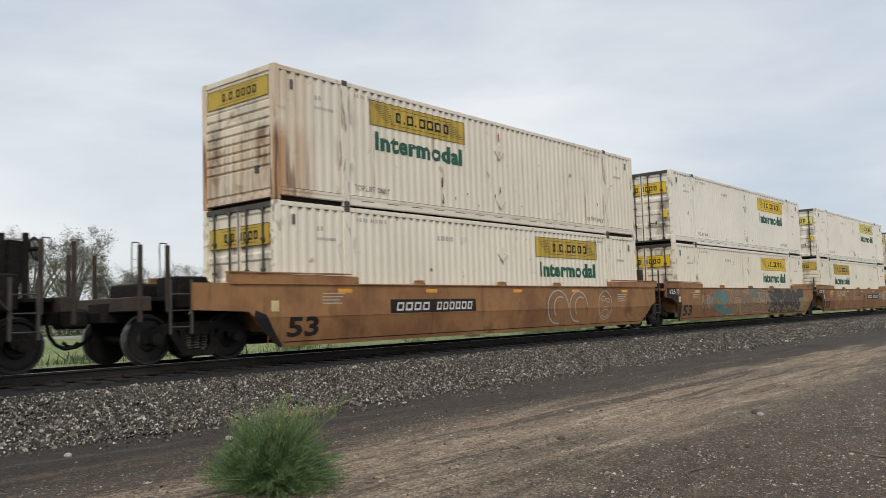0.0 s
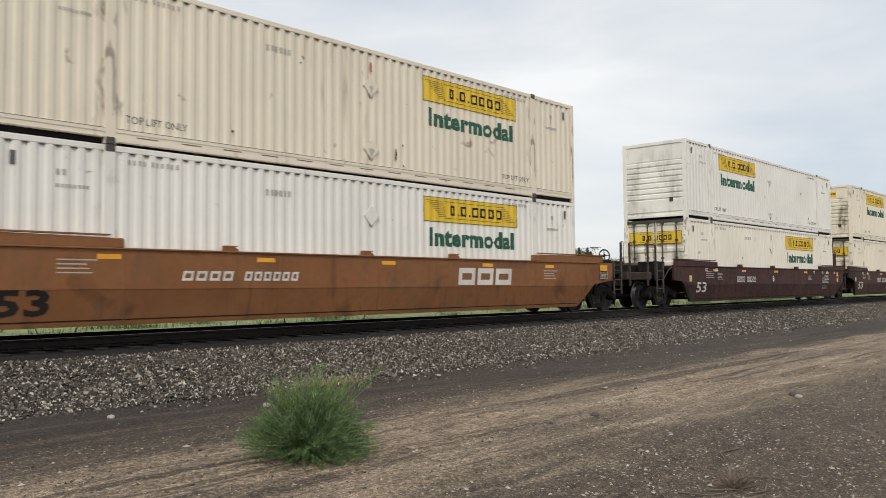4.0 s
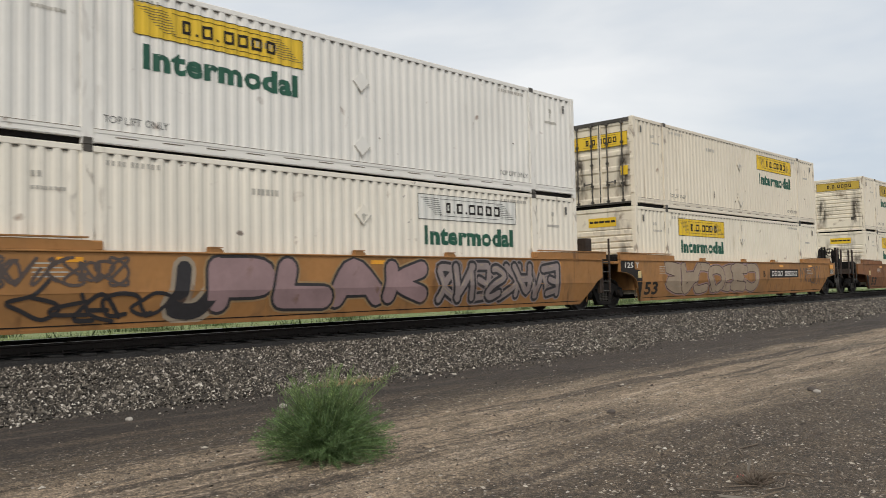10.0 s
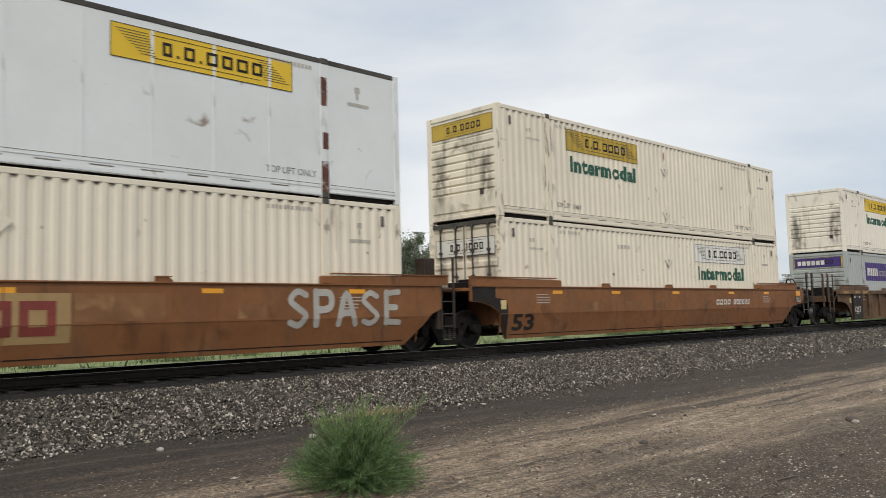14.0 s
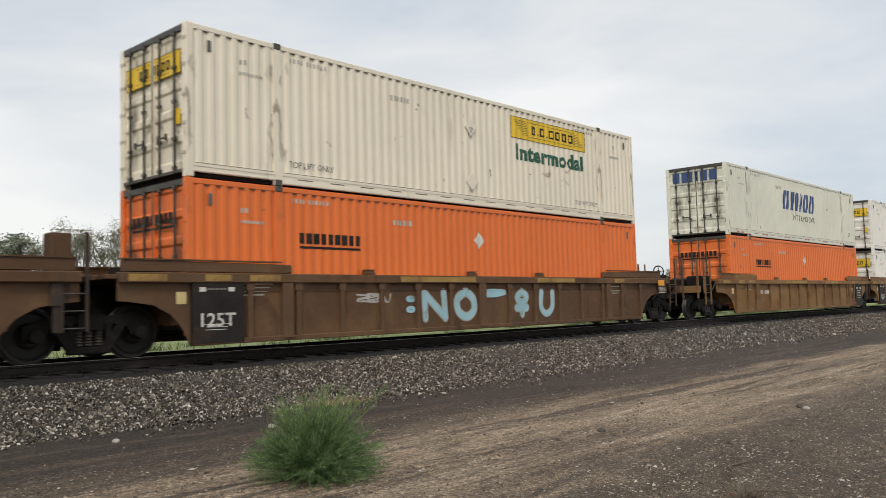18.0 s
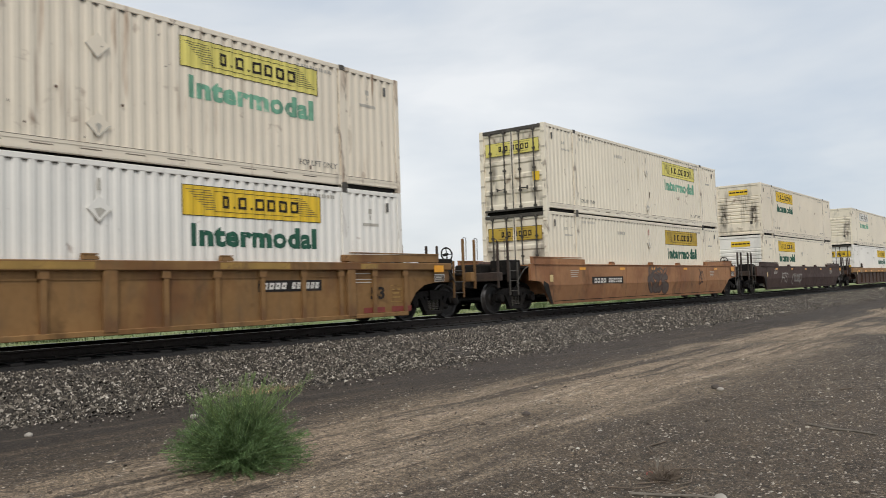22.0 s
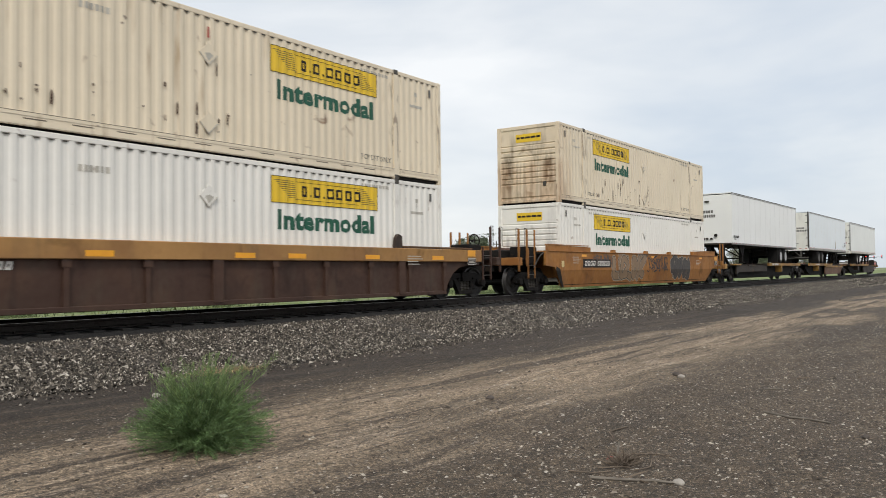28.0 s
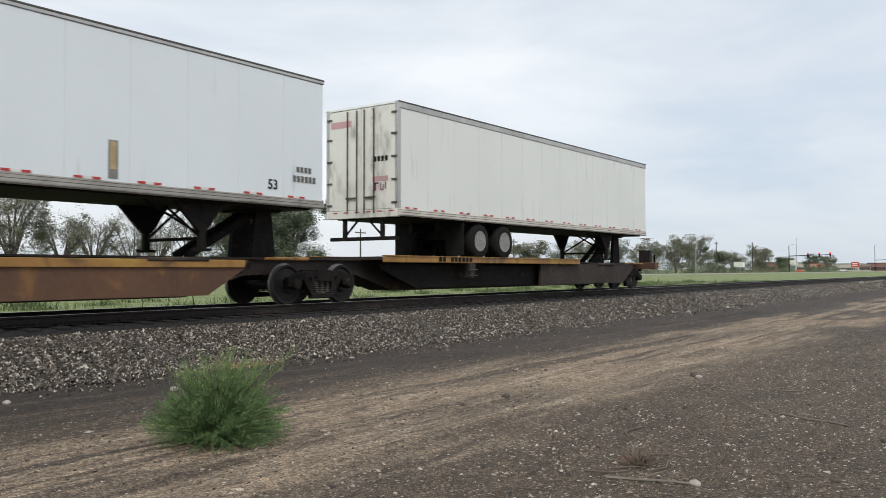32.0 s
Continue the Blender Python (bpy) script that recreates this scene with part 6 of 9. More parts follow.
def flat_car(label, seed, trucks, deck, hitch, ends):
    """One platform of the flat-car set. deck: x range of the wide yellow-edged wheel deck. hitch: x of the trailer hitch. ends: x range of the sill; coupled end flags."""
    ob = thing("flat_car", label, "rail car", "flat cars of the train")
    e0, e1 = ends
    poly = [(e0, 0.72), (e0 + 1.9, 0.66), (e0 + 3.4, 0.22), (e1 - 3.4, 0.22), (e1 - 1.9, 0.66), (e1, 0.72), (e1, 1.02), (e0, 1.02)]
    part("centre_sill", Geo().prism(poly, -0.42, 0.42).mesh("centre_sill", M_flat), ob)
    half = (deck[0] + deck[1]) / 2 < 8
    b0, b1 = (deck[1] - 2.6, e1 - 2.6) if half else (e0 + 2.4, deck[0] - 0.1)
    sill_m = M_flatbrown if seed == 1 else M_flat
    for y in (-1, 1):
        ya, yb = sorted((y * 1.30, y * 1.22))
        part("side_sill", Geo().prism([(b0, 0.28), (b1 - 0.9, 0.28), (b1, 0.80), (b1 + 0.1, 0.98), (b0, 0.98)] if half else [(b0, 0.5), (b0 + 0.5, 0.62), (b1, 0.62), (b1, 0.98), (b0, 0.98)], ya, yb).mesh("side_sill", sill_m), ob)
        if seed == 1:
            ca, cb = sorted((y * 1.302, y * 1.34))
            part("top_chord", Geo().box(b0, b1, ca, cb, 0.83, 0.99, 0.01).mesh("top_chord", M_deckyellow), ob, "worn yellow-brown chord")
        # black iron here puts the deck overhang's shade into the sill's colour
        ia, ib = sorted((y * 0.98, y * 1.04))
        part("inner_sill", Geo().prism([(e0 + 2.2, 0.80), (e0 + 3.6, 0.30), (e1 - 3.6, 0.30), (e1 - 2.2, 0.80), (e1 - 2.2, 0.93), (e0 + 2.2, 0.93)], ia, ib).mesh("inner_sill", M_iron), ob)
        da, db = sorted((y * 1.42, y * 1.30))
        part("deck_edge", Geo().box(deck[0], deck[1], da, db, 0.97, 1.15, 0.015).box(deck[0], deck[1], da - 0.02, db + 0.02, 1.13, 1.155).mesh("deck_edge", M_deckyellow), ob, "worn yellow deck edge")
        for x in (deck[0] + 0.36 * (deck[1] - deck[0]),):
            part("deck_bracket", Geo().prism([(x - 0.08, 0.55), (x + 0.08, 0.55), (x + 0.16, 0.97), (x - 0.16, 0.97)], min(y * 1.44, y * 1.0), max(y * 1.44, y * 1.0)).mesh("deck_bracket", M_flat if seed == 2 else M_deckyellow), ob)
            for zz in (0.62, 0.78):
                part("step_rung", Geo().rod((x - 0.22, y * 1.45, zz), (x + 0.22, y * 1.45, zz), 0.018, 6).mesh("step_rung", M_rod), ob)
    part("deck", Geo().box(deck[0], deck[1], -1.30, 1.30, 1.04, 1.12).mesh("deck", M_flat), ob)
    part("walkway", Geo().box(e0, e1, -0.55, 0.55, 1.02, 1.06).box(b0, b1, -1.25, 1.25, 0.94, 0.99).mesh("walkway", M_flat), ob)
    s = 1 if hitch > 8 else -1
    part("hitch", Geo().prism([(hitch - 0.35, 1.06), (hitch + 0.35, 1.06), (hitch + 0.22, TB - 0.08), (hitch - 0.22, TB - 0.08)], -0.42, -0.30).prism([(hitch - 0.35, 1.06), (hitch + 0.35, 1.06), (hitch + 0.22, TB - 0.08), (hitch - 0.22, TB - 0.08)], 0.30, 0.42)
         .box(hitch - 0.45, hitch + 0.45, -0.5, 0.5, TB - 0.09, TB - 0.005, 0.02).rod((hitch - s * 1.9, -0.2, 1.08), (hitch - s * 0.2, -0.2, TB - 0.15), 0.10).rod((hitch - s * 1.9, 0.2, 1.08), (hitch - s * 0.2, 0.2, TB - 0.15), 0.10).mesh("hitch", M_iron), ob, "dark trailer hitch stand")
    part("hitch_step", Geo().box(hitch - 0.5, hitch + 0.5, -1.38, -1.0, 0.99, 1.06, 0.02).mesh("hitch_step", M_deckyellow), ob, "worn yellow step")
    part("hitch_step", Geo().box(hitch + s * -2.9 - 0.7, hitch + s * -2.9 + 0.7, -1.36, -1.0, 0.95, 1.03, 0.02).mesh("hitch_step", M_flat), ob, "grimy step")
    side_bars(ob, bars([0.13] * 2, 0.05, 0.12, 0.2, 0.02) + bars([0.13] * 6, 0.05, 0.12, 0.75, 0.02), deck[0] + 0.6 if not half else deck[0] + 2.0, 0.99, M_iron if seed == 2 else M_white, -1.435, "dark bars of lettering" if seed == 2 else "white bars of lettering")
    for x in trucks:
        truck(ob, x)
    return ob


def flat_end(ob, x, s, last=False):
    """Posts, coupler and end marker of a coupled flat-car end."""
    X = lambda d: x + s * d
    for y in (-1.25, 1.25):
        part("grab_post", Geo().box(X(-0.2) - 0.04, X(-0.2) + 0.04, y - 0.03, y + 0.03, 0.9, 1.42 if last else 2.15, 0.008).mesh("grab_post", M_iron), ob)
    part("end_beam", Geo().box(min(X(-0.4), X(0)), max(X(-0.4), X(0)), -1.35, 1.35, 0.80, 1.08, 0.02).mesh("end_beam", M_flatbrown if last else M_deckyellow), ob, "grimy brown end beam" if last else "worn yellow end beam")
    part("coupler", cached("coupler", lambda: None), ob, "", pose(X(0.0), 0, 0, 0, 0, 0 if s > 0 else 180))


# ------------------------------------------------------------------ ground
TRACK_Y, RAIL = 14.71, 0.77


def ground_height(x, y):
    """Bare lot with shallow ruts; beyond the track a low grass verge rises to the road."""
    h = 0.02 * np.sin(x * 0.31 + y * 0.7) * np.cos(y * 0.53) + 0.010 * np.sin(x * 1.7 + np.sin(y * 2.1) * 1.3)
    ruts = -0.030 * np.exp(-((y - 5.1 - 0.15 * np.sin(x * 0.2)) / 0.22) ** 2) - 0.026 * np.exp(-((y - 6.9 - 0.15 * np.sin(x * 0.2)) / 0.22) ** 2)
    ruts += 0.022 * np.exp(-((y - 4.5 - 0.15 * np.sin(x * 0.2)) / 0.2) ** 2) + 0.03 * np.exp(-((y - 9.0 - 0.2 * np.sin(x * 0.4)) / 0.4) ** 2)
    near = np.where((y > -40) & (y < 10.5), 1.0, 0.0)
    verge = np.interp(y, [10.5, 11.0, 17.5, 22, 45, 58, 61, 5000], [0, 0, 0.12, 0.20, 0.28, 0.46, 0.50, 0.50])
    return (h + ruts) * near + verge


def strip(lo, hi, step):
    return list(np.arange(lo, hi, step))


xs = [-4000, -1500, -600, -250, -120, -60, -30, -15] + strip(-8, 30, 0.16) + strip(30, 80, 0.6) + [80, 90, 105, 125, 150, 190, 250, 350, 500, 800, 1500, 4000]
ys = [-4000, -1500, -600, -200, -80, -30, -12] + strip(-6, 11, 0.16) + [11.5, 12.5, 14, 16, 17.5, 20, 22, 26, 32, 38, 45, 52, 58, 61, 75, 90, 130, 200, 400, 900, 2000, 4000]
gx, gy = np.meshgrid(xs, ys, indexing="ij")
gz = ground_height(gx, gy)
rng = np.random.default_rng(3)
gz = gz + np.where((gy > -6) & (gy < 10.5) & (gx > -8) & (gx < 80), rng.normal(0, 0.004, gx.shape), 0)
nx, ny = gx.shape
idx = np.arange(nx * ny).reshape(nx, ny)
quads = np.stack([idx[:-1, :-1], idx[1:, :-1], idx[1:, 1:], idx[:-1, 1:]], -1).reshape(-1, 4)


def array_mesh(name, verts, faces, materials, smooth=False, material_index=None):
    """A mesh from arrays: faces all of one size."""
    me = bpy.data.meshes.new(name)
    n, k = faces.shape
    me.vertices.add(len(verts))
    me.vertices.foreach_set("co", np.asarray(verts, np.float32).ravel())
    me.loops.add(n * k)
    me.loops.foreach_set("vertex_index", faces.astype(np.int32).ravel())
    me.polygons.add(n)
    me.polygons.foreach_set("loop_start", np.arange(0, n * k, k, dtype=np.int32))
    if smooth:
        me.polygons.foreach_set("use_smooth", np.ones(n, bool))
    for m in materials:
        me.materials.append(m)
    if material_index is not None:
        me.polygons.foreach_set("material_index", material_index.astype(np.int32))
    me.update(calc_edges=True)
    me.validate()
    return me


def ground_material():
    m = bpy.data.materials.new("dirt_lot_and_verge")
    m.use_nodes = True
    t = m.node_tree
    b = t.nodes["Principled BSDF"]
    co = t.nodes.new("ShaderNodeTexCoord")
    sep = t.nodes.new("ShaderNodeSeparateXYZ")
    t.links.new(co.outputs["Object"], sep.inputs[0])

    def noise_of(scale, detail=4.0, stretch=(1, 1, 1), rough=0.55):
        n = t.nodes.new("ShaderNodeTexNoise")
        n.inputs["Scale"].default_value, n.inputs["Detail"].default_value, n.inputs["Roughness"].default_value = scale, detail, rough
        mm = t.nodes.new("ShaderNodeMapping")
        mm.inputs["Scale"].default_value = stretch
        t.links.new(co.outputs["Object"], mm.inputs[0])
        t.links.new(mm.outputs[0], n.inputs["Vector"])
        return n.outputs[0]

    def ranged(val, lo, hi, a=0.0, c=1.0):
        n = t.nodes.new("ShaderNodeMapRange")
        n.interpolation_type = "SMOOTHSTEP"
        for i, v in enumerate((lo, hi, a, c)):
            n.inputs[i + 1].default_value = v
        t.links.new(val, n.inputs[0])
        return n.outputs[0]

    def calc(op, a, c):
        n = t.nodes.new("ShaderNodeMath")
        n.operation = op
        for i, v in enumerate((a, c)):
            if hasattr(v, "is_linked"):
                t.links.new(v, n.inputs[i])
            else:
                n.inputs[i].default_value = v
        return n.outputs[0]

    def blend(fac, a, c):
        n = t.nodes.new("ShaderNodeMix")
        n.data_type = "RGBA"
        for sock, v in ((0, fac), (6, a), (7, c)):
            if hasattr(v, "is_linked"):
                t.links.new(v, n.inputs[sock])
            else:
                n.inputs[sock].default_value = v if sock == 0 else (*v, 1)
        return n.outputs[2]

    wob = calc("MULTIPLY", calc("SUBTRACT", noise_of(0.35, 4.0, (0.25, 1, 1)), 0.5), 2.2)
    fine_w = calc("MULTIPLY", calc("SUBTRACT", noise_of(1.8, 6.0, (0.22, 1.4, 1)), 0.5), 1.6)
    y = calc("ADD", calc("ADD", sep.outputs[1], wob), fine_w)
    grit = noise_of(55, 3.0, (1, 1, 1), 0.7)
    mott = noise_of(3.0, 6.0, (0.6, 1.2, 1), 0.65)
    paler = ranged(sep.outputs[0], 4.0, 13.0)      # the lot is brightened in its colour further along
    gravel = blend(ranged(mott, 0.30, 0.70), (0.041, 0.030, 0.0185), (0.088, 0.064, 0.040))
    gravel = blend(calc("MULTIPLY", paler, 0.28), gravel, (0.125, 0.094, 0.066))
    tan = blend(ranged(mott, 0.30, 0.70), (0.232, 0.174, 0.115), (0.34, 0.258, 0.178))
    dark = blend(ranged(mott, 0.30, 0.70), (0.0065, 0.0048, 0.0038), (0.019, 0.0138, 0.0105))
    dark = blend(calc("MULTIPLY", paler, 0.42), dark, (0.066, 0.050, 0.040))
    tanf = calc("MULTIPLY", ranged(y, 3.5, 4.8), ranged(y, 7.9, 6.6))
    tanf = calc("MULTIPLY", tanf, ranged(noise_of(0.8, 5.0, (0.25, 1.8, 1)), 0.30, 0.55, 0.25, 1.0))
    base = blend(tanf, gravel, tan)
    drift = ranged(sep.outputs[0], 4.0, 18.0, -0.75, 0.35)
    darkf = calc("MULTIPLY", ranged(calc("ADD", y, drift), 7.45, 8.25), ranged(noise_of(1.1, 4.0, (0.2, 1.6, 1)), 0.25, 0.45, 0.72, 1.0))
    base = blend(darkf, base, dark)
    lines = noise_of(5.0, 6.0, (0.11, 1.0, 1.0), 0.72)
    base = blend(calc("MULTIPLY", ranged(lines, 0.52, 0.60), calc("MULTIPLY", ranged(y, 2.6, 4.2), calc("SUBTRACT", 0.70, calc("MULTIPLY", paler, 0.35)))), base, (0.024, 0.017, 0.0125))
    base = blend(calc("MULTIPLY", ranged(noise_of(3.8, 6.0, (0.11, 1.0, 1.0), 0.70), 0.52, 0.64), calc("MULTIPLY", tanf, 0.75)), base, (0.43, 0.345, 0.255))
    rut = ranged(noise_of(1.7, 5.0, (0.045, 1.0, 1.0), 0.62), 0.535, 0.565)
    base = blend(calc("MULTIPLY", rut, calc("MULTIPLY", ranged(y, 4.6, 5.6), 0.72)), base, (0.013, 0.0095, 0.0075))
    crest = ranged(noise_of(2.3, 5.0, (0.05, 1.0, 1.0), 0.62), 0.56, 0.60)
    base = blend(calc("MULTIPLY", crest, calc("MULTIPLY", ranged(y, 6.4, 7.2), 0.45)), base, (0.105, 0.077, 0.052))
    clump = noise_of(9.0, 5.0, (1, 1, 1), 0.7)
    base = blend(calc("MULTIPLY", ranged(clump, 0.46, 0.66, 0.0, 0.62), calc("SUBTRACT", 1.0, calc("MULTIPLY", paler, 0.5))), base, (0.024, 0.017, 0.0125))
    patch = ranged(noise_of(0.75, 5.0, (0.6, 1.3, 1), 0.6), 0.46, 0.60, 0.0, 0.62)
    base = blend(calc("MULTIPLY", patch, ranged(y, 4.6, 3.4)), base, (0.036, 0.027, 0.019))
    bare = calc("SUBTRACT", 1.0, calc("MULTIPLY", darkf, 0.85))
    speck = noise_of(150, 2.0, (1, 1, 1), 0.8)
    base = blend(ranged(speck, 0.52, 0.70, 0.0, 0.55), base, (0.032, 0.023, 0.017))
    base = blend(calc("MULTIPLY", bare, ranged(noise_of(70, 3.0, (1, 1, 1), 0.85), 0.56, 0.68, 0.0, 0.75)), base, (0.40, 0.30, 0.198))
    # damp patches further along the lot
    wet = calc("MULTIPLY", ranged(noise_of(0.30, 5.0, (0.34, 1.5, 1)), 0.47, 0.55), ranged(sep.outputs[0], 14.0, 24.0))
    wet = calc("MULTIPLY", wet, ranged(sep.outputs[1], 11.0, 9.0))
    base = blend(calc("MULTIPLY", wet, 0.8), base, (0.036, 0.029, 0.023))
    # pale chips in the gravel
    vor = t.nodes.new("ShaderNodeTexVoronoi")
    vor.inputs["Scale"].default_value = 26.0
    t.links.new(co.outputs["Object"], vor.inputs["Vector"])
    sepc = t.nodes.new("ShaderNodeSeparateColor")
    t.links.new(vor.outputs["Color"], sepc.inputs[0])
    chip = calc("MULTIPLY", ranged(sepc.outputs[0], 0.72, 0.80), ranged(vor.outputs["Distance"], 0.42, 0.30))
    chip = calc("MULTIPLY", calc("MULTIPLY", chip, bare), calc("SUBTRACT", 0.85, calc("MULTIPLY", tanf, 0.45)))
    base = blend(chip, base, blend(sepc.outputs[1], (0.42, 0.37, 0.31), (0.11, 0.085, 0.065)))
    base = blend(ranged(grit, 0.25, 0.75, 0.0, 0.38), base, (0.050, 0.037, 0.027))
    def grains(scale, lo, hi, amount):
        vr = t.nodes.new("ShaderNodeTexVoronoi")
        vr.inputs["Scale"].default_value = scale
        t.links.new(co.outputs["Object"], vr.inputs["Vector"])
        sc = t.nodes.new("ShaderNodeSeparateColor")
        t.links.new(vr.outputs["Color"], sc.inputs[0])
        n = t.nodes.new("ShaderNodeMix")
        n.data_type, n.blend_type = "RGBA", "MULTIPLY"
        n.inputs[0].default_value = amount
        t.links.new(base, n.inputs[6])
        t.links.new(ranged(sc.outputs[0], 0.0, 1.0, lo, hi), n.inputs[7])
        return n.outputs[2], vr.outputs["Distance"]
    base, _ = grains(95.0, 0.50, 1.55, 0.9)
    base, cell = grains(38.0, 0.58, 1.48, 0.9)
    grass = blend(ranged(noise_of(0.5, 5.0), 0.35, 0.65), (0.15, 0.205, 0.062), (0.25, 0.285, 0.12))
    grass = blend(ranged(noise_of(18, 4.0), 0.3, 0.8, 0.0, 0.7), grass, (0.032, 0.055, 0.016))
    grass = blend(ranged(noise_of(0.35, 4.0, (0.5, 1, 1)), 0.52, 0.66, 0.0, 0.6), grass, (0.24, 0.22, 0.12))
    base = blend(ranged(calc("ADD", sep.outputs[1], calc("MULTIPLY", fine_w, 0.6)), 16.9, 17.7), base, grass)
    t.links.new(base, b.inputs["Base Color"])
    b.inputs["Roughness"].default_value = 0.92
    bn = t.nodes.new("ShaderNodeBump")
    bn.inputs["Strength"].default_value, bn.inputs["Distance"].default_value = 0.85, 0.03
    t.links.new(calc("ADD", calc("MULTIPLY", grit, 0.5), calc("ADD", mott, calc("MULTIPLY", chip, 0.4))), bn.inputs["Height"])
    t.links.new(bn.outputs[0], b.inputs["Normal"])
    return m


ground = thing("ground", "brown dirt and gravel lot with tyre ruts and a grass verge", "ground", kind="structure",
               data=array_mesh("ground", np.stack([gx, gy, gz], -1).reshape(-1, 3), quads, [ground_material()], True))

# ------------------------------------------------------------------ track
def grit(name, stops, rough=0.9):
    """Stone in many tones, one for each loose piece."""
    m = bpy.data.materials.new(name)
    m.use_nodes = True
    t = m.node_tree
    b = t.nodes["Principled BSDF"]
    b.inputs["Roughness"].default_value = rough
    g = t.nodes.new("ShaderNodeNewGeometry")
    cr = t.nodes.new("ShaderNodeValToRGB")
    els = cr.color_ramp.elements
    els[0].position, els[0].color = stops[0][0], (*stops[0][1], 1)
    els[1].position, els[1].color = stops[-1][0], (*stops[-1][1], 1)
    for p, c in stops[1:-1]:
        els.new(p).color = (*c, 1)
    t.links.new(g.outputs["Random Per Island"], cr.inputs[0])
    co = t.nodes.new("ShaderNodeTexCoord")
    nz = t.nodes.new("ShaderNodeTexNoise")
    nz.inputs["Scale"].default_value, nz.inputs["Detail"].default_value = 60.0, 4.0
    t.links.new(co.outputs["Object"], nz.inputs["Vector"])
    mr = t.nodes.new("ShaderNodeMapRange")
    for i, v in enumerate((0.3, 0.7, 0.7, 1.25)):
        mr.inputs[i + 1].default_value = v
    t.links.new(nz.outputs[0], mr.inputs[0])
    mx = t.nodes.new("ShaderNodeMix")
    mx.data_type, mx.blend_type = "RGBA", "MULTIPLY"
    mx.inputs[0].default_value = 1.0
    t.links.new(cr.outputs[0], mx.inputs[6])
    t.links.new(mr.outputs[0], mx.inputs[7])
    t.links.new(mx.outputs[2], b.inputs["Base Color"])
    return m


M_ballast = grit("crushed_ballast_stone", ((0, (0.013, 0.0105, 0.008)), (0.42, (0.040, 0.033, 0.026)), (0.70, (0.108, 0.091, 0.072)), (0.88, (0.23, 0.203, 0.168)), (1.0, (0.52, 0.48, 0.42))))
M_ballast_bed = surface("ballast_bed", (0.030, 0.025, 0.021), 0.95, 0, 0.5, 1.5, 28, 1.0, None, ((0.20, 0.18, 0.155), 0.9, 16.0))
bed = Geo()
prof = [(10.35, -0.02), (10.9, 0.06), (12.6, 0.41), (13.30, 0.475), (16.2, 0.52), (16.9, 0.45), (18.2, 0.05)]
bx = [-700, -60, -20] + strip(-10, 60, 1.0) + [60, 100, 200, 500, 1200]
rb = random.Random(5)
vv = []
for x in bx:
    for k, (y, z) in enumerate(prof):
        vv.append((x, y + (rb.uniform(-0.12, 0.12) if k < 2 else 0), z + (rb.uniform(-0.02, 0.02) if 0 < k < 3 else 0)))
n = len(prof)
bed.add(vv, [(i * n + k, i * n + n + k, i * n + n + k + 1, i * n + k + 1) for i in range(len(bx) - 1) for k in range(n - 1)])
ballast = thing("ballast_bed", "grey crushed-stone ballast bank under the track", "ballast", kind="structure", data=bed.mesh("ballast_bed", M_ballast_bed))


def stones(count, place, size, seed, material, name, flat=1.0, spread=0.38):
    """Many angular stones in one mesh. place(rng, n) gives their positions."""
    rg = np.random.default_rng(seed)
    pos = place(rg, count)
    base = np.array([(1, 0, 0.1), (-1, 0.1, 0), (0.1, 1, 0), (0, -1, 0.1), (0.1, 0.1, 0.8)])
    tri = np.array([(0, 2, 4), (2, 1, 4), (1, 3, 4), (3, 0, 4)])
    v = base[None] * (1 + rg.uniform(-0.35, 0.35, (count, 5, 3)))
    sc = rg.lognormal(math.log(size), spread, (count, 1, 1)) * rg.uniform(0.7, 1.3, (count, 1, 3)) * np.array((1, 1, flat))
    v = v * sc
    v[:, :4, 2] -= sc[:, :, 2] * 0.30     # their feet are buried
    a = rg.uniform(0, math.tau, count)
    c, s = np.cos(a)[:, None], np.sin(a)[:, None]
    x, y = v[..., 0] * c - v[..., 1] * s, v[..., 0] * s + v[..., 1] * c
    tilt = rg.uniform(-0.7, 0.7, count) * flat
    c, s = np.cos(tilt)[:, None], np.sin(tilt)[:, None]
    y, z = y * c - v[..., 2] * s, y * s + v[..., 2] * c
    v = np.stack([x, y, z], -1) + pos[:, None, :]
    f = tri[None] + (np.arange(count) * 5)[:, None, None]
    return array_mesh(name, v.reshape(-1, 3), f.reshape(-1, 3), [material])


def on_bank(x0, x1):
    def place(rg, n):
        x = rg.uniform(x0, x1, n)
        y = rg.uniform(10.45, 13.24, n) - (rg.random(n) < 0.14) * rg.exponential(0.42, n)
        z = np.interp(y, [9.0, 10.35, 10.9, 12.6, 13.30, 14], [0.0, 0.0, 0.06, 0.41, 0.475, 0.49])
        return np.stack([x, y, z + rg.uniform(-0.012, 0.02, n)], -1)
    return place


thing("ballast_stones", "loose angular grey and pale ballast stones on the bank", "ballast", kind="stuff", data=stones(120000, on_bank(0.5, 24), 0.0182, 11, M_ballast, "ballast_stones"))
thing("ballast_stones", "loose angular grey ballast stones on the bank further along", "ballast", kind="stuff", data=stones(52000, on_bank(24, 75), 0.0240, 12, M_ballast, "ballast_stones"))
thing("ballast_stones", "loose grey ballast stones on the bank far along the track", "ballast", kind="stuff", data=stones(26000, on_bank(75, 190), 0.058, 15, M_ballast, "ballast_stones"))
M_chip = grit("gravel_chip", ((0, (0.035, 0.026, 0.019)), (0.5, (0.085, 0.064, 0.046)), (0.82, (0.19, 0.155, 0.115)), (1.0, (0.46, 0.41, 0.34))))
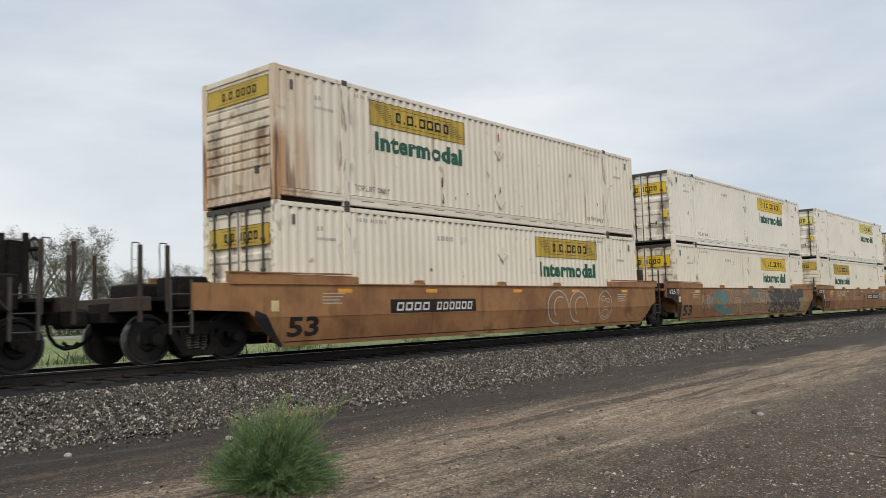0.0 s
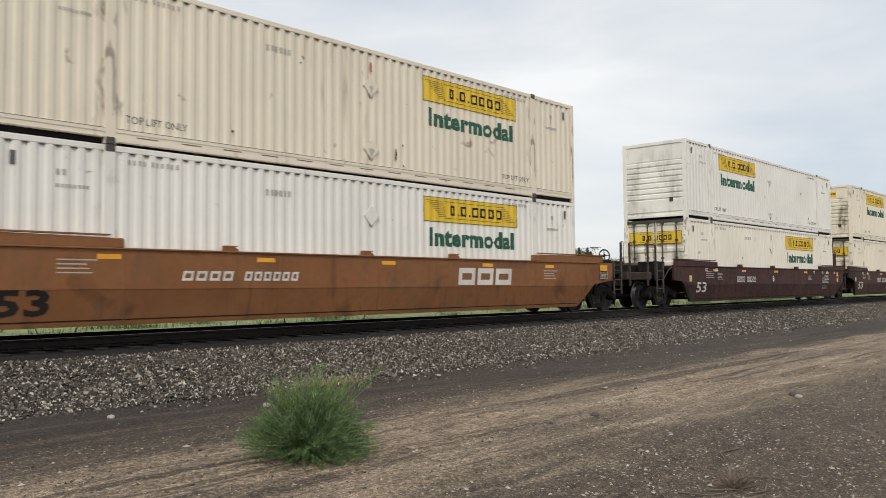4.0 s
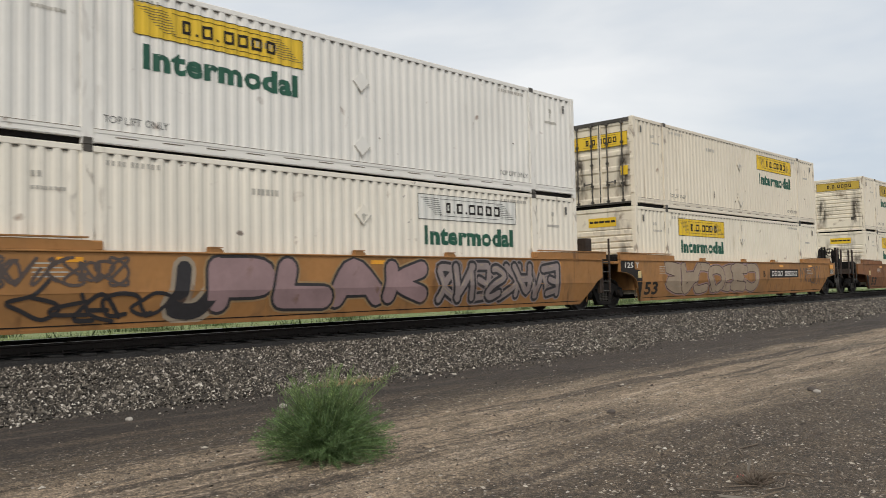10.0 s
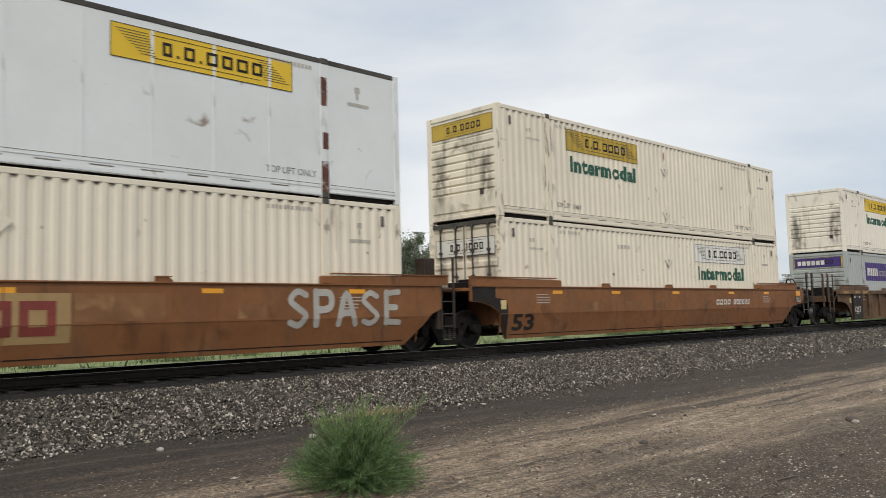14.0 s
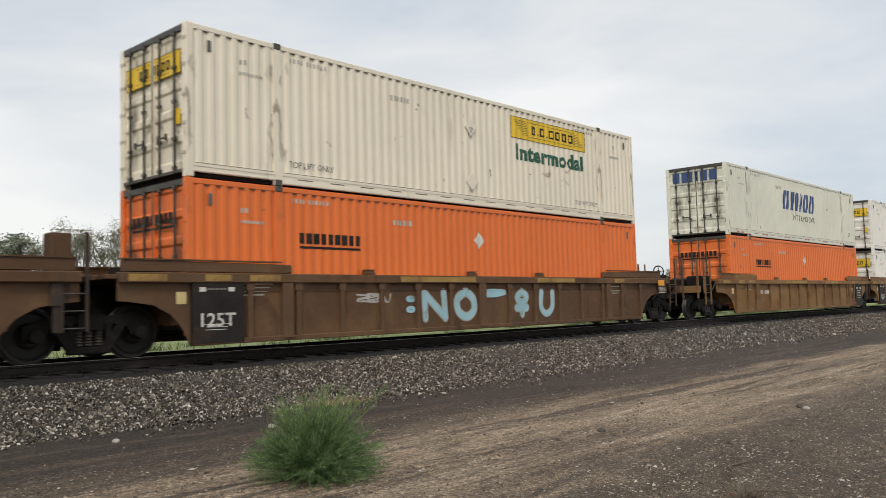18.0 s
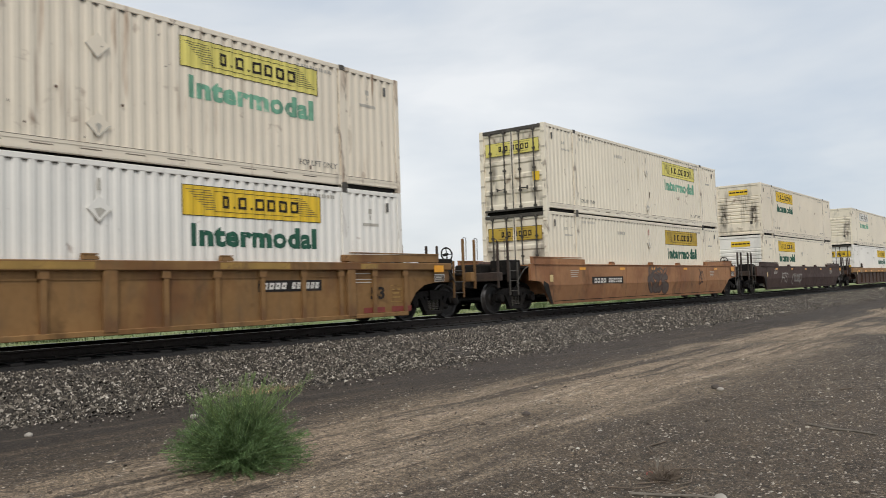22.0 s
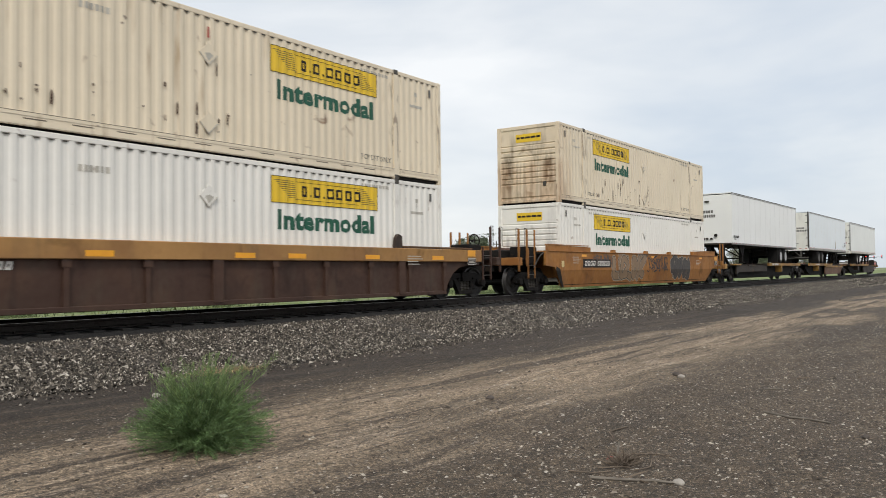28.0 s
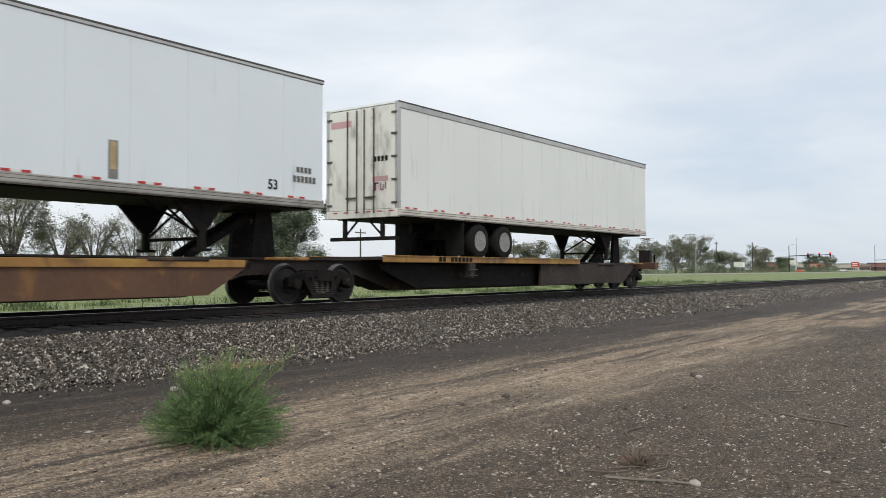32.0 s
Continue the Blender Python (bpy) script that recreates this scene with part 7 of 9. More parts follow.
M_palechip = grit("pale_gravel_chip", ((0, (0.13, 0.105, 0.08)), (0.5, (0.24, 0.205, 0.165)), (1.0, (0.52, 0.48, 0.42))))


def on_lot(rg, n):
    x = 2.0 + 24 * rg.random(n) ** 1.25
    y = rg.uniform(-3, 10.2, n)
    thin = rg.random(n) > np.where(y > 7.9, 0.10, np.where(y > 4.0, 0.40, 1.0))
    y = np.where(thin, rg.uniform(-3, 3.9, n), y)
    return np.stack([x, y, ground_height(x, y) + 0.002], -1)


thing("gravel_chips", "scattered brown and dark gravel chips on the dirt", "gravel", kind="stuff", data=stones(44000, on_lot, 0.0100, 13, M_chip, "gravel_chips", 0.7, 0.45))


def on_right(rg, n):
    x = 3.5 + 24 * rg.random(n) ** 1.6
    y = 4.3 - 8.5 * rg.random(n) ** 0.75 + rg.normal(0, 0.5, n)
    out = rg.random(n) < 0.14
    y = np.where(out, rg.uniform(4.0, 8.6, n), y)
    x = np.where(out, rg.uniform(2.0, 22.0, n), x)
    return np.stack([x, y, ground_height(x, y) + 0.002], -1)


thing("pale_gravel_chips", "scattered pale flat gravel chips on the brown dirt", "gravel", kind="stuff", data=stones(15000, on_right, 0.0088, 14, M_palechip, "pale_gravel_chips", 0.45, 0.52))
# stone between and beside the ties, coloured near-black for the shade under the train
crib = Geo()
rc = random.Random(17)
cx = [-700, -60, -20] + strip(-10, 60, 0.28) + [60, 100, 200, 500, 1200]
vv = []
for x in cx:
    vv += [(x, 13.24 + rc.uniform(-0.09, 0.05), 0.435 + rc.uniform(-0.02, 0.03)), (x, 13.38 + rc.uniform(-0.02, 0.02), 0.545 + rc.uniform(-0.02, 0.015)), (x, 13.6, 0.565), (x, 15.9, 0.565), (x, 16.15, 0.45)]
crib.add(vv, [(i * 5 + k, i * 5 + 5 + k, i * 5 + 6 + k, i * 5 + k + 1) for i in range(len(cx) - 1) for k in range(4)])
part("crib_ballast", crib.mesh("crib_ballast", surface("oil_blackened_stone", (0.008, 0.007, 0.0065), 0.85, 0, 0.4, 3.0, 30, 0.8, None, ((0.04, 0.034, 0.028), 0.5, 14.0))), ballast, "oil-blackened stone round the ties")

track = thing("railway_track", "rusty steel rails on dark creosoted timber ties", "railway track", kind="structure")
RP = [(-0.075, -0.17), (0.075, -0.17), (0.07, -0.155), (0.012, -0.135), (0.010, -0.05), (0.036, -0.036), (0.036, -0.004), (-0.036, -0.004), (-0.036, -0.036), (-0.010, -0.05), (-0.012, -0.135), (-0.07, -0.155)]
for y in (TRACK_Y - 0.753, TRACK_Y + 0.753):
    v = [(x, y + a, RAIL + b) for x in (-700, 1200) for a, b in RP]
    part("rail", Geo().add(v, [tuple(range(12)), tuple(range(12, 24))] + [(i, (i + 1) % 12, 12 + (i + 1) % 12, 12 + i) for i in range(12)]).mesh("rail", M_rail_side), track)
    part("rail_head", Geo().box(-700, 1200, y - 0.033, y + 0.033, RAIL - 0.004, RAIL, 0).mesh("rail_head", M_rail_top), track, "polished running surface")

# ------------------------------------------------------------------ plants
# distance haze is mixed into both leaf colours, lighter and greyer
M_leaf = surface("grey_green_leaf", (0.215, 0.222, 0.165), 0.8, 0, 0.25, 0.5, 6, 0.0, None, None, 0, 0.3)
M_leaf2 = surface("dark_green_leaf", (0.128, 0.158, 0.100), 0.8, 0, 0.25, 0.5, 6, 0.0, None, None, 0, 0.3)
M_bark = surface("grey_bark", (0.17, 0.155, 0.145), 0.9, 0, 0.3, 3, 20, 0.4)
M_weed = surface("feathery_green_weed", (0.092, 0.160, 0.055), 0.7, 0, 0.15, 3, 12, 0.0, None, None, 0, 0.36)
M_tip = surface("yellow_green_weed_tip", (0.150, 0.22, 0.080), 0.7, 0, 0.15, 3, 12, 0.0, None, None, 0, 0.35)
M_dry = surface("dry_grey_wood", (0.160, 0.139, 0.113), 0.85, 0, 0.25, 6, 30, 0.3)
M_drydark = surface("dry_brown_stalk", (0.15, 0.115, 0.085), 0.9, 0, 0.3, 6, 30, 0.3)


def leaf_quads(rg, centres, size, droop=0.3):
    n = len(centres)
    d = rg.normal(0, 1, (n, 3))
    d[:, 2] *= 0.45
    d /= np.linalg.norm(d, axis=1)[:, None]
    e = np.cross(d, rg.normal(0, 1, (n, 3)) + np.array((0, 0, 1.5)))
    e /= np.linalg.norm(e, axis=1)[:, None]
    s = rg.uniform(0.6, 1.3, (n, 1)) * size
    p = np.stack([centres - d * s, centres + e * s * 0.45, centres + d * s, centres - e * s * 0.45], 1)
    f = np.arange(4 * n).reshape(n, 4)
    return p.reshape(-1, 3), f


def tree(label, x, y, h, w, seed, leaves=2600, leaf=0.16, material=None, trunk_h=0.22, bare=False):
    rg = np.random.default_rng(seed)
    rnd = random.Random(seed)
    base = float(ground_height(np.array(x), np.array(y)))
    ob = thing("tree", label, "tree", "trees behind the railway", pose(x, y, base - 0.05))
    g = Geo()
    g.rod((0, 0, 0), (rnd.uniform(-.2, .2), rnd.uniform(-.2, .2), h * trunk_h), 0.03 * h, 8, 0.020 * h)
    tips, top = [], Vector((0, 0, h * trunk_h))
    limbs = 11 if not bare else 16
    for i in range(limbs):
        a = i * 2.4 + rnd.uniform(-0.4, 0.4)
        start = Vector((0, 0, h * trunk_h * rnd.uniform(0.7, 1.0)))
        r = w * 0.5 * rnd.uniform(0.35, 0.85)
        endp = Vector((r * math.cos(a), r * math.sin(a), h * rnd.uniform(0.50, 0.92)))
        midp = start.lerp(endp, 0.5) + Vector((rnd.uniform(-.3, .3), rnd.uniform(-.3, .3), 0.06 * h))
        g.rod(start, midp, 0.013 * h, 6, 0.009 * h).rod(midp, endp, 0.009 * h, 6, 0.003 * h)
        tips.append(endp)
        tips.append(midp.lerp(endp, 0.5))
        for _ in range(7 if bare else 3):
            q = midp.lerp(endp, rnd.uniform(0.1, 1.0))
            e = q + Vector((rnd.uniform(-1, 1), rnd.uniform(-1, 1), rnd.uniform(0.2, 1.2))) * h * 0.13
            g.rod(q, e, 0.004 * h, 4, 0.0012 * h)
            tips.append(e)
            if bare:
                for _ in range(5):
                    e2 = e + Vector((rnd.uniform(-1, 1), rnd.uniform(-1, 1), rnd.uniform(0.0, 1.2))) * h * 0.08
                    g.rod(q.lerp(e, rnd.uniform(0.3, 1)), e2, 0.0018 * h, 3, 0.0008 * h)
    part("trunk", g.mesh("trunk", M_bark), ob, "grey branching trunk")
    if leaves:
        tp = np.array([tuple(t) for t in tips])
        # tufts about the branch tips, some thick, some thin, and brush at the foot
        k = len(tp) * 3
        tufts = np.repeat(tp, 3, 0) + rg.normal(0, 1, (k, 3)) * np.array((w * 0.07, w * 0.07, h * 0.05))
        low = rg.random(k) < 0.40
        tufts[low, 2] = rg.uniform(0.03, 0.5, int(low.sum())) * h
        share = rg.gamma(1.3, 1.0, k)
        pick = rg.choice(k, leaves, p=share / share.sum())
        c = tufts[pick] + rg.normal(0, 1, (leaves, 3)) * np.array((w * 0.048, w * 0.048, h * 0.036)) * rg.uniform(0.6, 1.3, k)[pick][:, None]
        c[:, 2] = np.clip(c[:, 2], 0.1, h * 1.02)
        v, f = leaf_quads(rg, c, leaf)
        part("crown", array_mesh("crown", v, f, [material or M_leaf]), ob)
    return ob

# the weed by the lot's edge
def weed_bush(x, y, seed):
    rg = np.random.default_rng(seed)
    z0 = float(ground_height(np.array(x), np.array(y)))
    ob = thing("weed_bush", "bushy feathery green weed growing on bare dirt", "bush", m=pose(x, y, z0))
    verts, faces, tipv, tipf, stems = [], [], [], [], Geo()
    lobes = rg.normal(0, 1, (9, 3))
    lobes /= np.linalg.norm(lobes, axis=1)[:, None]
    n = 470
    lean = np.array((0.30, -0.24, 0.0))
    for i in range(n):
        a = rg.uniform(0, math.tau)
        up = rg.uniform(0.0, 1.0)
        d = np.array((math.cos(a) * math.sqrt(1 - up * up), math.sin(a) * math.sqrt(1 - up * up), up))
        bulge = 0.80 + 0.22 * max(0.0, float((lobes @ d).max())) + rg.uniform(-0.22, 0.14)
        tall = i < 58
        if tall:
            d = np.array((d[0] * 0.5, d[1] * 0.5, 1.0)) + lean * rg.uniform(-0.5, 1.1)
            bulge = rg.uniform(0.85, 1.36)
        end = d * np.array((0.62, 0.62, 0.585)) * bulge
        mid = end * np.array((0.50, 0.50, 0.62)) + np.array((0, 0, 0.05)) + rg.normal(0, 0.02, 3)
        k = 34
        s = np.linspace(0.12, 1, k)[:, None]
        c = 2 * (1 - s) * s * mid + s * s * end + np.array((0, 0, 0.01))
        c[:, 2] = np.maximum(c[:, 2], 0.015)
        for j in (0, 16):
            stems.rod(c[j], c[min(j + 17, k - 1)], 0.0035, 3, 0.002)
        for turn in range(3):
            dd = d[None] * 0.9 + rg.normal(0, 0.75, (k, 3)) + np.array((0, 0, 0.35))
            dd /= np.linalg.norm(dd, axis=1)[:, None]
            e = np.cross(dd, rg.normal(0, 1, (k, 3)))
            e /= np.linalg.norm(e, axis=1)[:, None]
            ln = rg.uniform(0.025, 0.085, (k, 1)) * (1.1 - 0.45 * s)
            wd = 0.0026
            cc = c + rg.normal(0, 0.012, (k, 3))
            q = np.stack([cc - e * wd, cc + e * wd, cc + dd * ln + e * wd * 0.3, cc + dd * ln - e * wd * 0.3], 1)
            (tipv if tall else verts).append(q.reshape(-1, 3))
    tagged(part("stem", stems.mesh("stem", M_tip), ob, "thin pale branching stem"), kind="stuff")
    v = np.concatenate(verts)
    part("foliage", array_mesh("foliage", v, np.arange(len(v)).reshape(-1, 4), [M_weed]), ob)
    v = np.concatenate(tipv)
    part("flower_spike", array_mesh("flower_spike", v, np.arange(len(v)).reshape(-1, 4), [M_tip]), ob, "yellow-green upright tips")
    return ob


weed_bush(4.74, 6.02, 4)


def blades(name, label, n, place, height, material, seed, bend=0.5):
    """Thin upright grass blades, three corners each."""
    rg = np.random.default_rng(seed)
    foot = place(rg, n)
    h = height * rg.lognormal(0, 0.35, n)
    a = rg.uniform(0, math.tau, n)
    side = np.stack([np.cos(a), np.sin(a), 0 * a], -1) * (h * 0.07)[:, None]
    tip = foot + np.stack([rg.normal(0, bend, n) * h, rg.normal(0, bend, n) * h, h], -1)
    v = np.stack([foot - side, foot + side, tip], 1).reshape(-1, 3)
    thing(name, label, "grass", kind="stuff", data=array_mesh(name, v, np.arange(3 * n).reshape(n, 3), [material]))


def on_verge(rg, n):
    x = rg.uniform(-8, 75, n)
    y = 17.3 + 26 * rg.random(n) ** 2.0
    clump = np.sin(x * 1.9 + np.sin(y * 1.3) * 2) * np.cos(y * 0.9 + x * 0.31)
    y = np.where(clump < -0.2, y + 0.5, y)
    return np.stack([x, y, ground_height(x, y) - 0.01], -1)


blades("dry_grass_patch", "patch of dry straw-coloured grass at the foot of the ballast", 500, lambda rg, n: np.stack([8.6 + rg.normal(0, 0.32, n), 10.35 + rg.normal(0, 0.12, n), np.full(n, 0.01)], -1), 0.07, surface("dry_straw", (0.34, 0.26, 0.15), 0.9, 0, 0.2, 3, 12, 0, None, None, 0, 0.4), 22, 1.6)
M_clump = surface("dark_weed_blade", (0.085, 0.125, 0.045), 0.8, 0, 0.25, 0.8, 10, 0.0, None, None, 0, 0.4)


def in_clumps(rg, n):
    k = 150
    cx, cy, r = rg.uniform(-6, 90, k), 18.6 + 13.0 * rg.random(k) ** 1.2, rg.uniform(0.25, 0.8, k)
    q = rg.integers(0, k, n)
    x, y = cx[q] + rg.normal(0, 1, n) * r[q], cy[q] + rg.normal(0, 0.5, n) * r[q]
    return np.stack([x, y, ground_height(x, y) - 0.01], -1)


blades("verge_weeds", "dark green weed clumps on the verge behind the track", 24000, in_clumps, 0.20, M_clump, 23, 0.6)
M_grass = surface("meadow_grass_blade", (0.21, 0.25, 0.095), 0.8, 0, 0.2, 0.8, 10, 0.0, None, None, 0, 0.5)
blades("verge_grass", "rough pale green grass on the verge behind the track", 60000, on_verge, 0.09, M_grass, 21)


def twig(label, pts, r, material, name="twig", category="twig"):
    ob = thing(name, label, category, data=None)
    g = Geo()
    for (a, b), k in zip(zip(pts, pts[1:]), range(99)):
        g.rod(a, b, r * (1 - 0.12 * k), 6, r * (1 - 0.12 * (k + 1)))
    part("stem", g.mesh("stem", material), ob)
    return ob


def gh(x, y, dz=0.012):
    return (x, y, float(ground_height(np.array(x), np.array(y))) + dz)


bank = lambda x, y: (x, y, float(np.interp(y, [10.3, 10.9, 12.7], [0.03, 0.10, 0.54])))
twig("pale weathered stick lying at the foot of the ballast", [bank(17.3, 10.95), bank(17.75, 11.05), bank(18.25, 11.02)], 0.022, M_dry)
twig("long dry grey twig lying on the gravel", [gh(9.20, 2.30), gh(9.02, 2.02), gh(9.0, 1.80), gh(8.90, 1.60)], 0.016, M_dry)
b1 = twig("forked dry branch lying on the gravel beside a pale stone", [gh(5.62, 2.66), gh(5.68, 2.45), gh(5.78, 2.22), gh(5.80, 2.08)], 0.014, M_dry)
part("side_branch", Geo().rod(gh(5.68, 2.45), gh(5.86, 2.30, 0.06), 0.008, 5, 0.004).rod(gh(5.74, 2.32), gh(5.60, 2.14, 0.03), 0.007, 5, 0.003).mesh("side_branch", M_drydark), b1)
twig("short dry twig on the gravel", [gh(11.0, 2.75), gh(11.1, 2.65), gh(11.15, 2.55)], 0.010, M_dry)
twig("thin dark root lying on the gravel", [gh(7.6, 3.2), gh(7.3, 3.25), gh(7.1, 3.12)], 0.008, M_drydark)
twig("thin dark root lying on the gravel", [gh(12.9, 2.6), gh(12.4, 2.5), gh(12.2, 2.6)], 0.012, M_drydark)
for pts in ([(6.45, 2.5), (6.2, 2.42), (6.0, 2.48)], [(5.95, 2.75), (6.1, 2.6), (6.05, 2.45)], [(6.6, 2.75), (6.7, 2.55), (6.68, 2.4)], [(5.75, 2.9), (5.78, 2.7), (5.9, 2.62)], [(10.2, 1.3), (10.0, 1.15), (9.9, 0.95)]):
    twig("thin dark dead stalk lying on the gravel", [gh(*q) for q in pts], 0.006, M_drydark)
dry = thing("dead_weed", "small dead grey weed with bent stalks", "weed")
rw = random.Random(8)
g = Geo()
for i in range(110):
    a = rw.uniform(0, 6.28)
    p = gh(6.22 + rw.uniform(-0.09, 0.09), 2.64 + rw.uniform(-0.08, 0.08), 0.0)
    q = (p[0] + 0.17 * math.cos(a) * rw.uniform(.3, 1), p[1] + 0.17 * math.sin(a) * rw.uniform(.3, 1), p[2] + rw.uniform(0.02, 0.13))
    g.rod(p, q, 0.0042, 4, 0.002)
tagged(part("stalk_tangle", g.mesh("stalk_tangle", M_drydark), dry), kind="stuff")
part("broken_stem", Geo().rod(gh(6.22, 2.72, 0.02), gh(6.36, 2.74, 0.15), 0.012, 6, 0.009).mesh("broken_stem", M_dry), dry, "pale snapped stem")


def rock(label, x, y, r, seed, material):
    rnd = random.Random(seed)
    bm = bmesh.new()
    bmesh.ops.create_icosphere(bm, subdivisions=2, radius=r)
    for v in bm.verts:
        v.co *= 1 + 0.35 * (noise.noise(v.co / r * 0.9 + Vector((seed, 0, 0))))
        v.co.z *= 0.62
    me = bpy.data.meshes.new("rock")
    bm.to_mesh(me)
    bm.free()
    me.materials.append(material)
    thing("rock", label, "rock", "loose rocks on the lot", Matrix.Translation(gh(x, y, r * 0.35)), me)


M_rock = surface("pale_rock", (0.36, 0.33, 0.29), 0.9, 0, 0.3, 8, 40, 0.4)
M_rockdark = surface("dark_clod", (0.085, 0.07, 0.06), 0.95, 0, 0.3, 8, 40, 0.5)
for lab, x, y, r, s, mm in (("pale stone on the gravel", 5.83, 2.06, 0.045, 1, M_rock), ("clod of earth beside the wheel ruts", 11.70, 4.14, 0.060, 2, M_rockdark), ("pale stone beside the wheel ruts", 11.55, 4.02, 0.05, 3, M_rock),
                            ("dark clod on the gravel", 8.3, 1.2, 0.035, 5, M_rockdark),
                            ("dark clod in the wheel rut", 8.6, 5.4, 0.05, 8, M_rockdark), ("pale stone on the dark strip", 6.4, 9.0, 0.05, 9, M_rock), ("pale stone on the dark strip", 4.6, 9.6, 0.05, 10, M_rock)):
    rock(lab, x, y, r, s, mm)
thing("red_scrap", "small scrap of red plastic on the gravel", "litter", m=Matrix.Translation(gh(6.35, 2.82, 0.0)), data=Geo().prism([(-0.03, 0), (0.035, 0.004), (0.02, 0.022), (-0.025, 0.016)], -0.015, 0.02).mesh("red_scrap", M_redtape))

# ------------------------------------------------------------------ road and distance beyond the track
M_asphalt = surface("worn_pale_asphalt", (0.21, 0.206, 0.198), 0.9, 0, 0.15, 0.3, 6, 0.1)
road = thing("road", "grey asphalt road behind the grass verge", "road", kind="structure", data=Geo().box(-500, 1500, 62.0, 73.0, 0.3, 0.54).mesh("road", M_asphalt))
part("edge_line", Geo().box(-500, 1500, 62.4, 62.55, 0.54, 0.546).mesh("edge_line", M_white), road, "white edge line")
part("kerb", Geo().box(-500, 1500, 61.7, 62.0, 0.3, 0.68, 0.02).mesh("kerb", surface("pale_concrete", (0.42, 0.41, 0.38), 0.9, 0, 0.12, 0.6, 8, 0.15)), road, "pale concrete kerb")

for i, (az, rng_y, hh, ww, mm, bare, lv) in enumerate((
        (66.5, 80, 10.5, 8, 0, 0, 2300), (64.2, 83, 11.0, 8, 0, 0, 2500), (61.4, 84, 8.6, 8, 0, 0, 2300), (59.5, 86, 8.0, 7, 1, 1, 500), (57.2, 84, 7.4, 7, 0, 0, 1800), (55.6, 88, 7.8, 7, 1, 1, 400),
        (53.4, 88, 8.5, 8, 1, 1, 300), (51.0, 80, 11.2, 10, 1, 0, 3600), (48.8, 82, 12.2, 11, 1, 0, 4200), (46.9, 84, 12.6, 8.5, 1, 0, 3600), 
        (68.5, 84, 9.5, 9, 0, 0, 2500), (71.5, 84, 9, 9, 1, 0, 2300), (33.0, 92, 8.8, 10, 1, 0, 2400), (30.5, 94, 7.6, 10, 0, 0, 2000), (28.2, 94, 7.4, 9, 1, 1, 500),
        (26.4, 96, 8.6, 10, 0, 0, 1800), (24.6, 92, 9.0, 10, 1, 1, 800), (22.6, 92, 9.6, 11, 0, 0, 1800), (20.6, 88, 11.2, 12, 0, 0, 2400), (19.4, 90, 11.8, 12, 0, 0, 2400), (18.2, 92, 8.0, 12, 1, 0, 2000), (17.0, 94, 8.4, 12, 0, 0, 1800), (15.3, 92, 11.0, 13, 0, 0, 2400),
        (13.9, 100, 8.0, 13, 1, 0, 2000), (12.2, 98, 9.0, 12, 1, 0, 2000), (11.3, 96, 9.2, 12, 0, 0, 2000))):
    tx_ = rng_y / math.tan(radians(az))
    far = math.hypot(tx_, rng_y)
    tree(("bare grey tree with a few green leaves" if bare else "dark green roadside tree with a rounded broken crown" if mm else "grey-green roadside tree with a loose open crown"),
         tx_, rng_y, hh, ww, 40 + i, int(lv * (8.5 if mm and not bare and far < 130 else 6.5)), (0.145 if mm and not bare else 0.105) if far < 130 else 0.20, M_leaf2 if mm else M_leaf, 0.20, bool(bare))

# low brush that fills the gaps under the trees
rg = np.random.default_rng(91)
bx_, by_, bz_, bs_ = [], [], [], []
px_ = 14.0
while px_ < 420:
    if rg.random() < 0.80:
        r = rg.uniform(1.0, 2.3) * (1 + px_ / 400)
        m_ = int(150 + 60 * r)
        hgt = rg.uniform(1.2, 4.2) * (1 + px_ / 500)
        if 76 < px_ < 128:      # open ground with low scrub
            hgt *= 0.3
        bx_.append(px_ + rg.normal(0, r * 0.55, m_))
        by_.append(79 + rg.uniform(-2, 6) + rg.normal(0, r * 0.5, m_))
        bz_.append(0.5 + np.abs(rg.normal(0, 0.5, m_)) * hgt * 0.75)
    px_ += rg.uniform(0.9, 2.4) * (1 + px_ / 260)
v, f = leaf_quads(rg, np.stack([np.concatenate(bx_), np.concatenate(by_), np.concatenate(bz_)], -1), 0.17)
thing("roadside_brush", "uneven grey-green brush beneath the roadside trees", "bush", kind="stuff", data=array_mesh("roadside_brush", v, f, [M_leaf2]))

M_pole = surface("galvanised_pole", (0.36, 0.37, 0.38), 0.5, 0.5, 0.1, 2, 12, 0.05)
M_wood_pole = surface("weathered_wood_pole", (0.10, 0.085, 0.07), 0.9, 0, 0.2, 2, 12, 0.2)


def at(az, y):
    return y / math.tan(radians(az)), y


def street_lamp(az, y, h, s=1):
    x, y = at(az, y)
    ob = thing("street_lamp", "tall grey galvanised street lamp with a curved arm", "street lamp", "street lamps along the road", pose(x, y, 0.3))
    part("pole", Geo().rod((0, 0, 0), (0, 0, h * 0.80), 0.11, 10, 0.07).mesh("pole", M_pole), ob)
    part("arm", Geo().loop([(0, 0, h * 0.80), (s * 0.6, 0.1, h * 0.90), (s * 1.5, 0.3, h * 0.97), (s * 2.3, 0.5, h)], 0.05).mesh("arm", M_pole), ob)
    part("lamp_head", Geo().box(min(s * 2.2, s * 2.9), max(s * 2.2, s * 2.9), 0.35, 0.65, h - 0.08, h + 0.06, 0.03).mesh("lamp_head", M_pole), ob)


street_lamp(54.75, 60.5, 9.2)
street_lamp(13.1, 61, 10.6)
street_lamp(19.3, 61, 6.6)


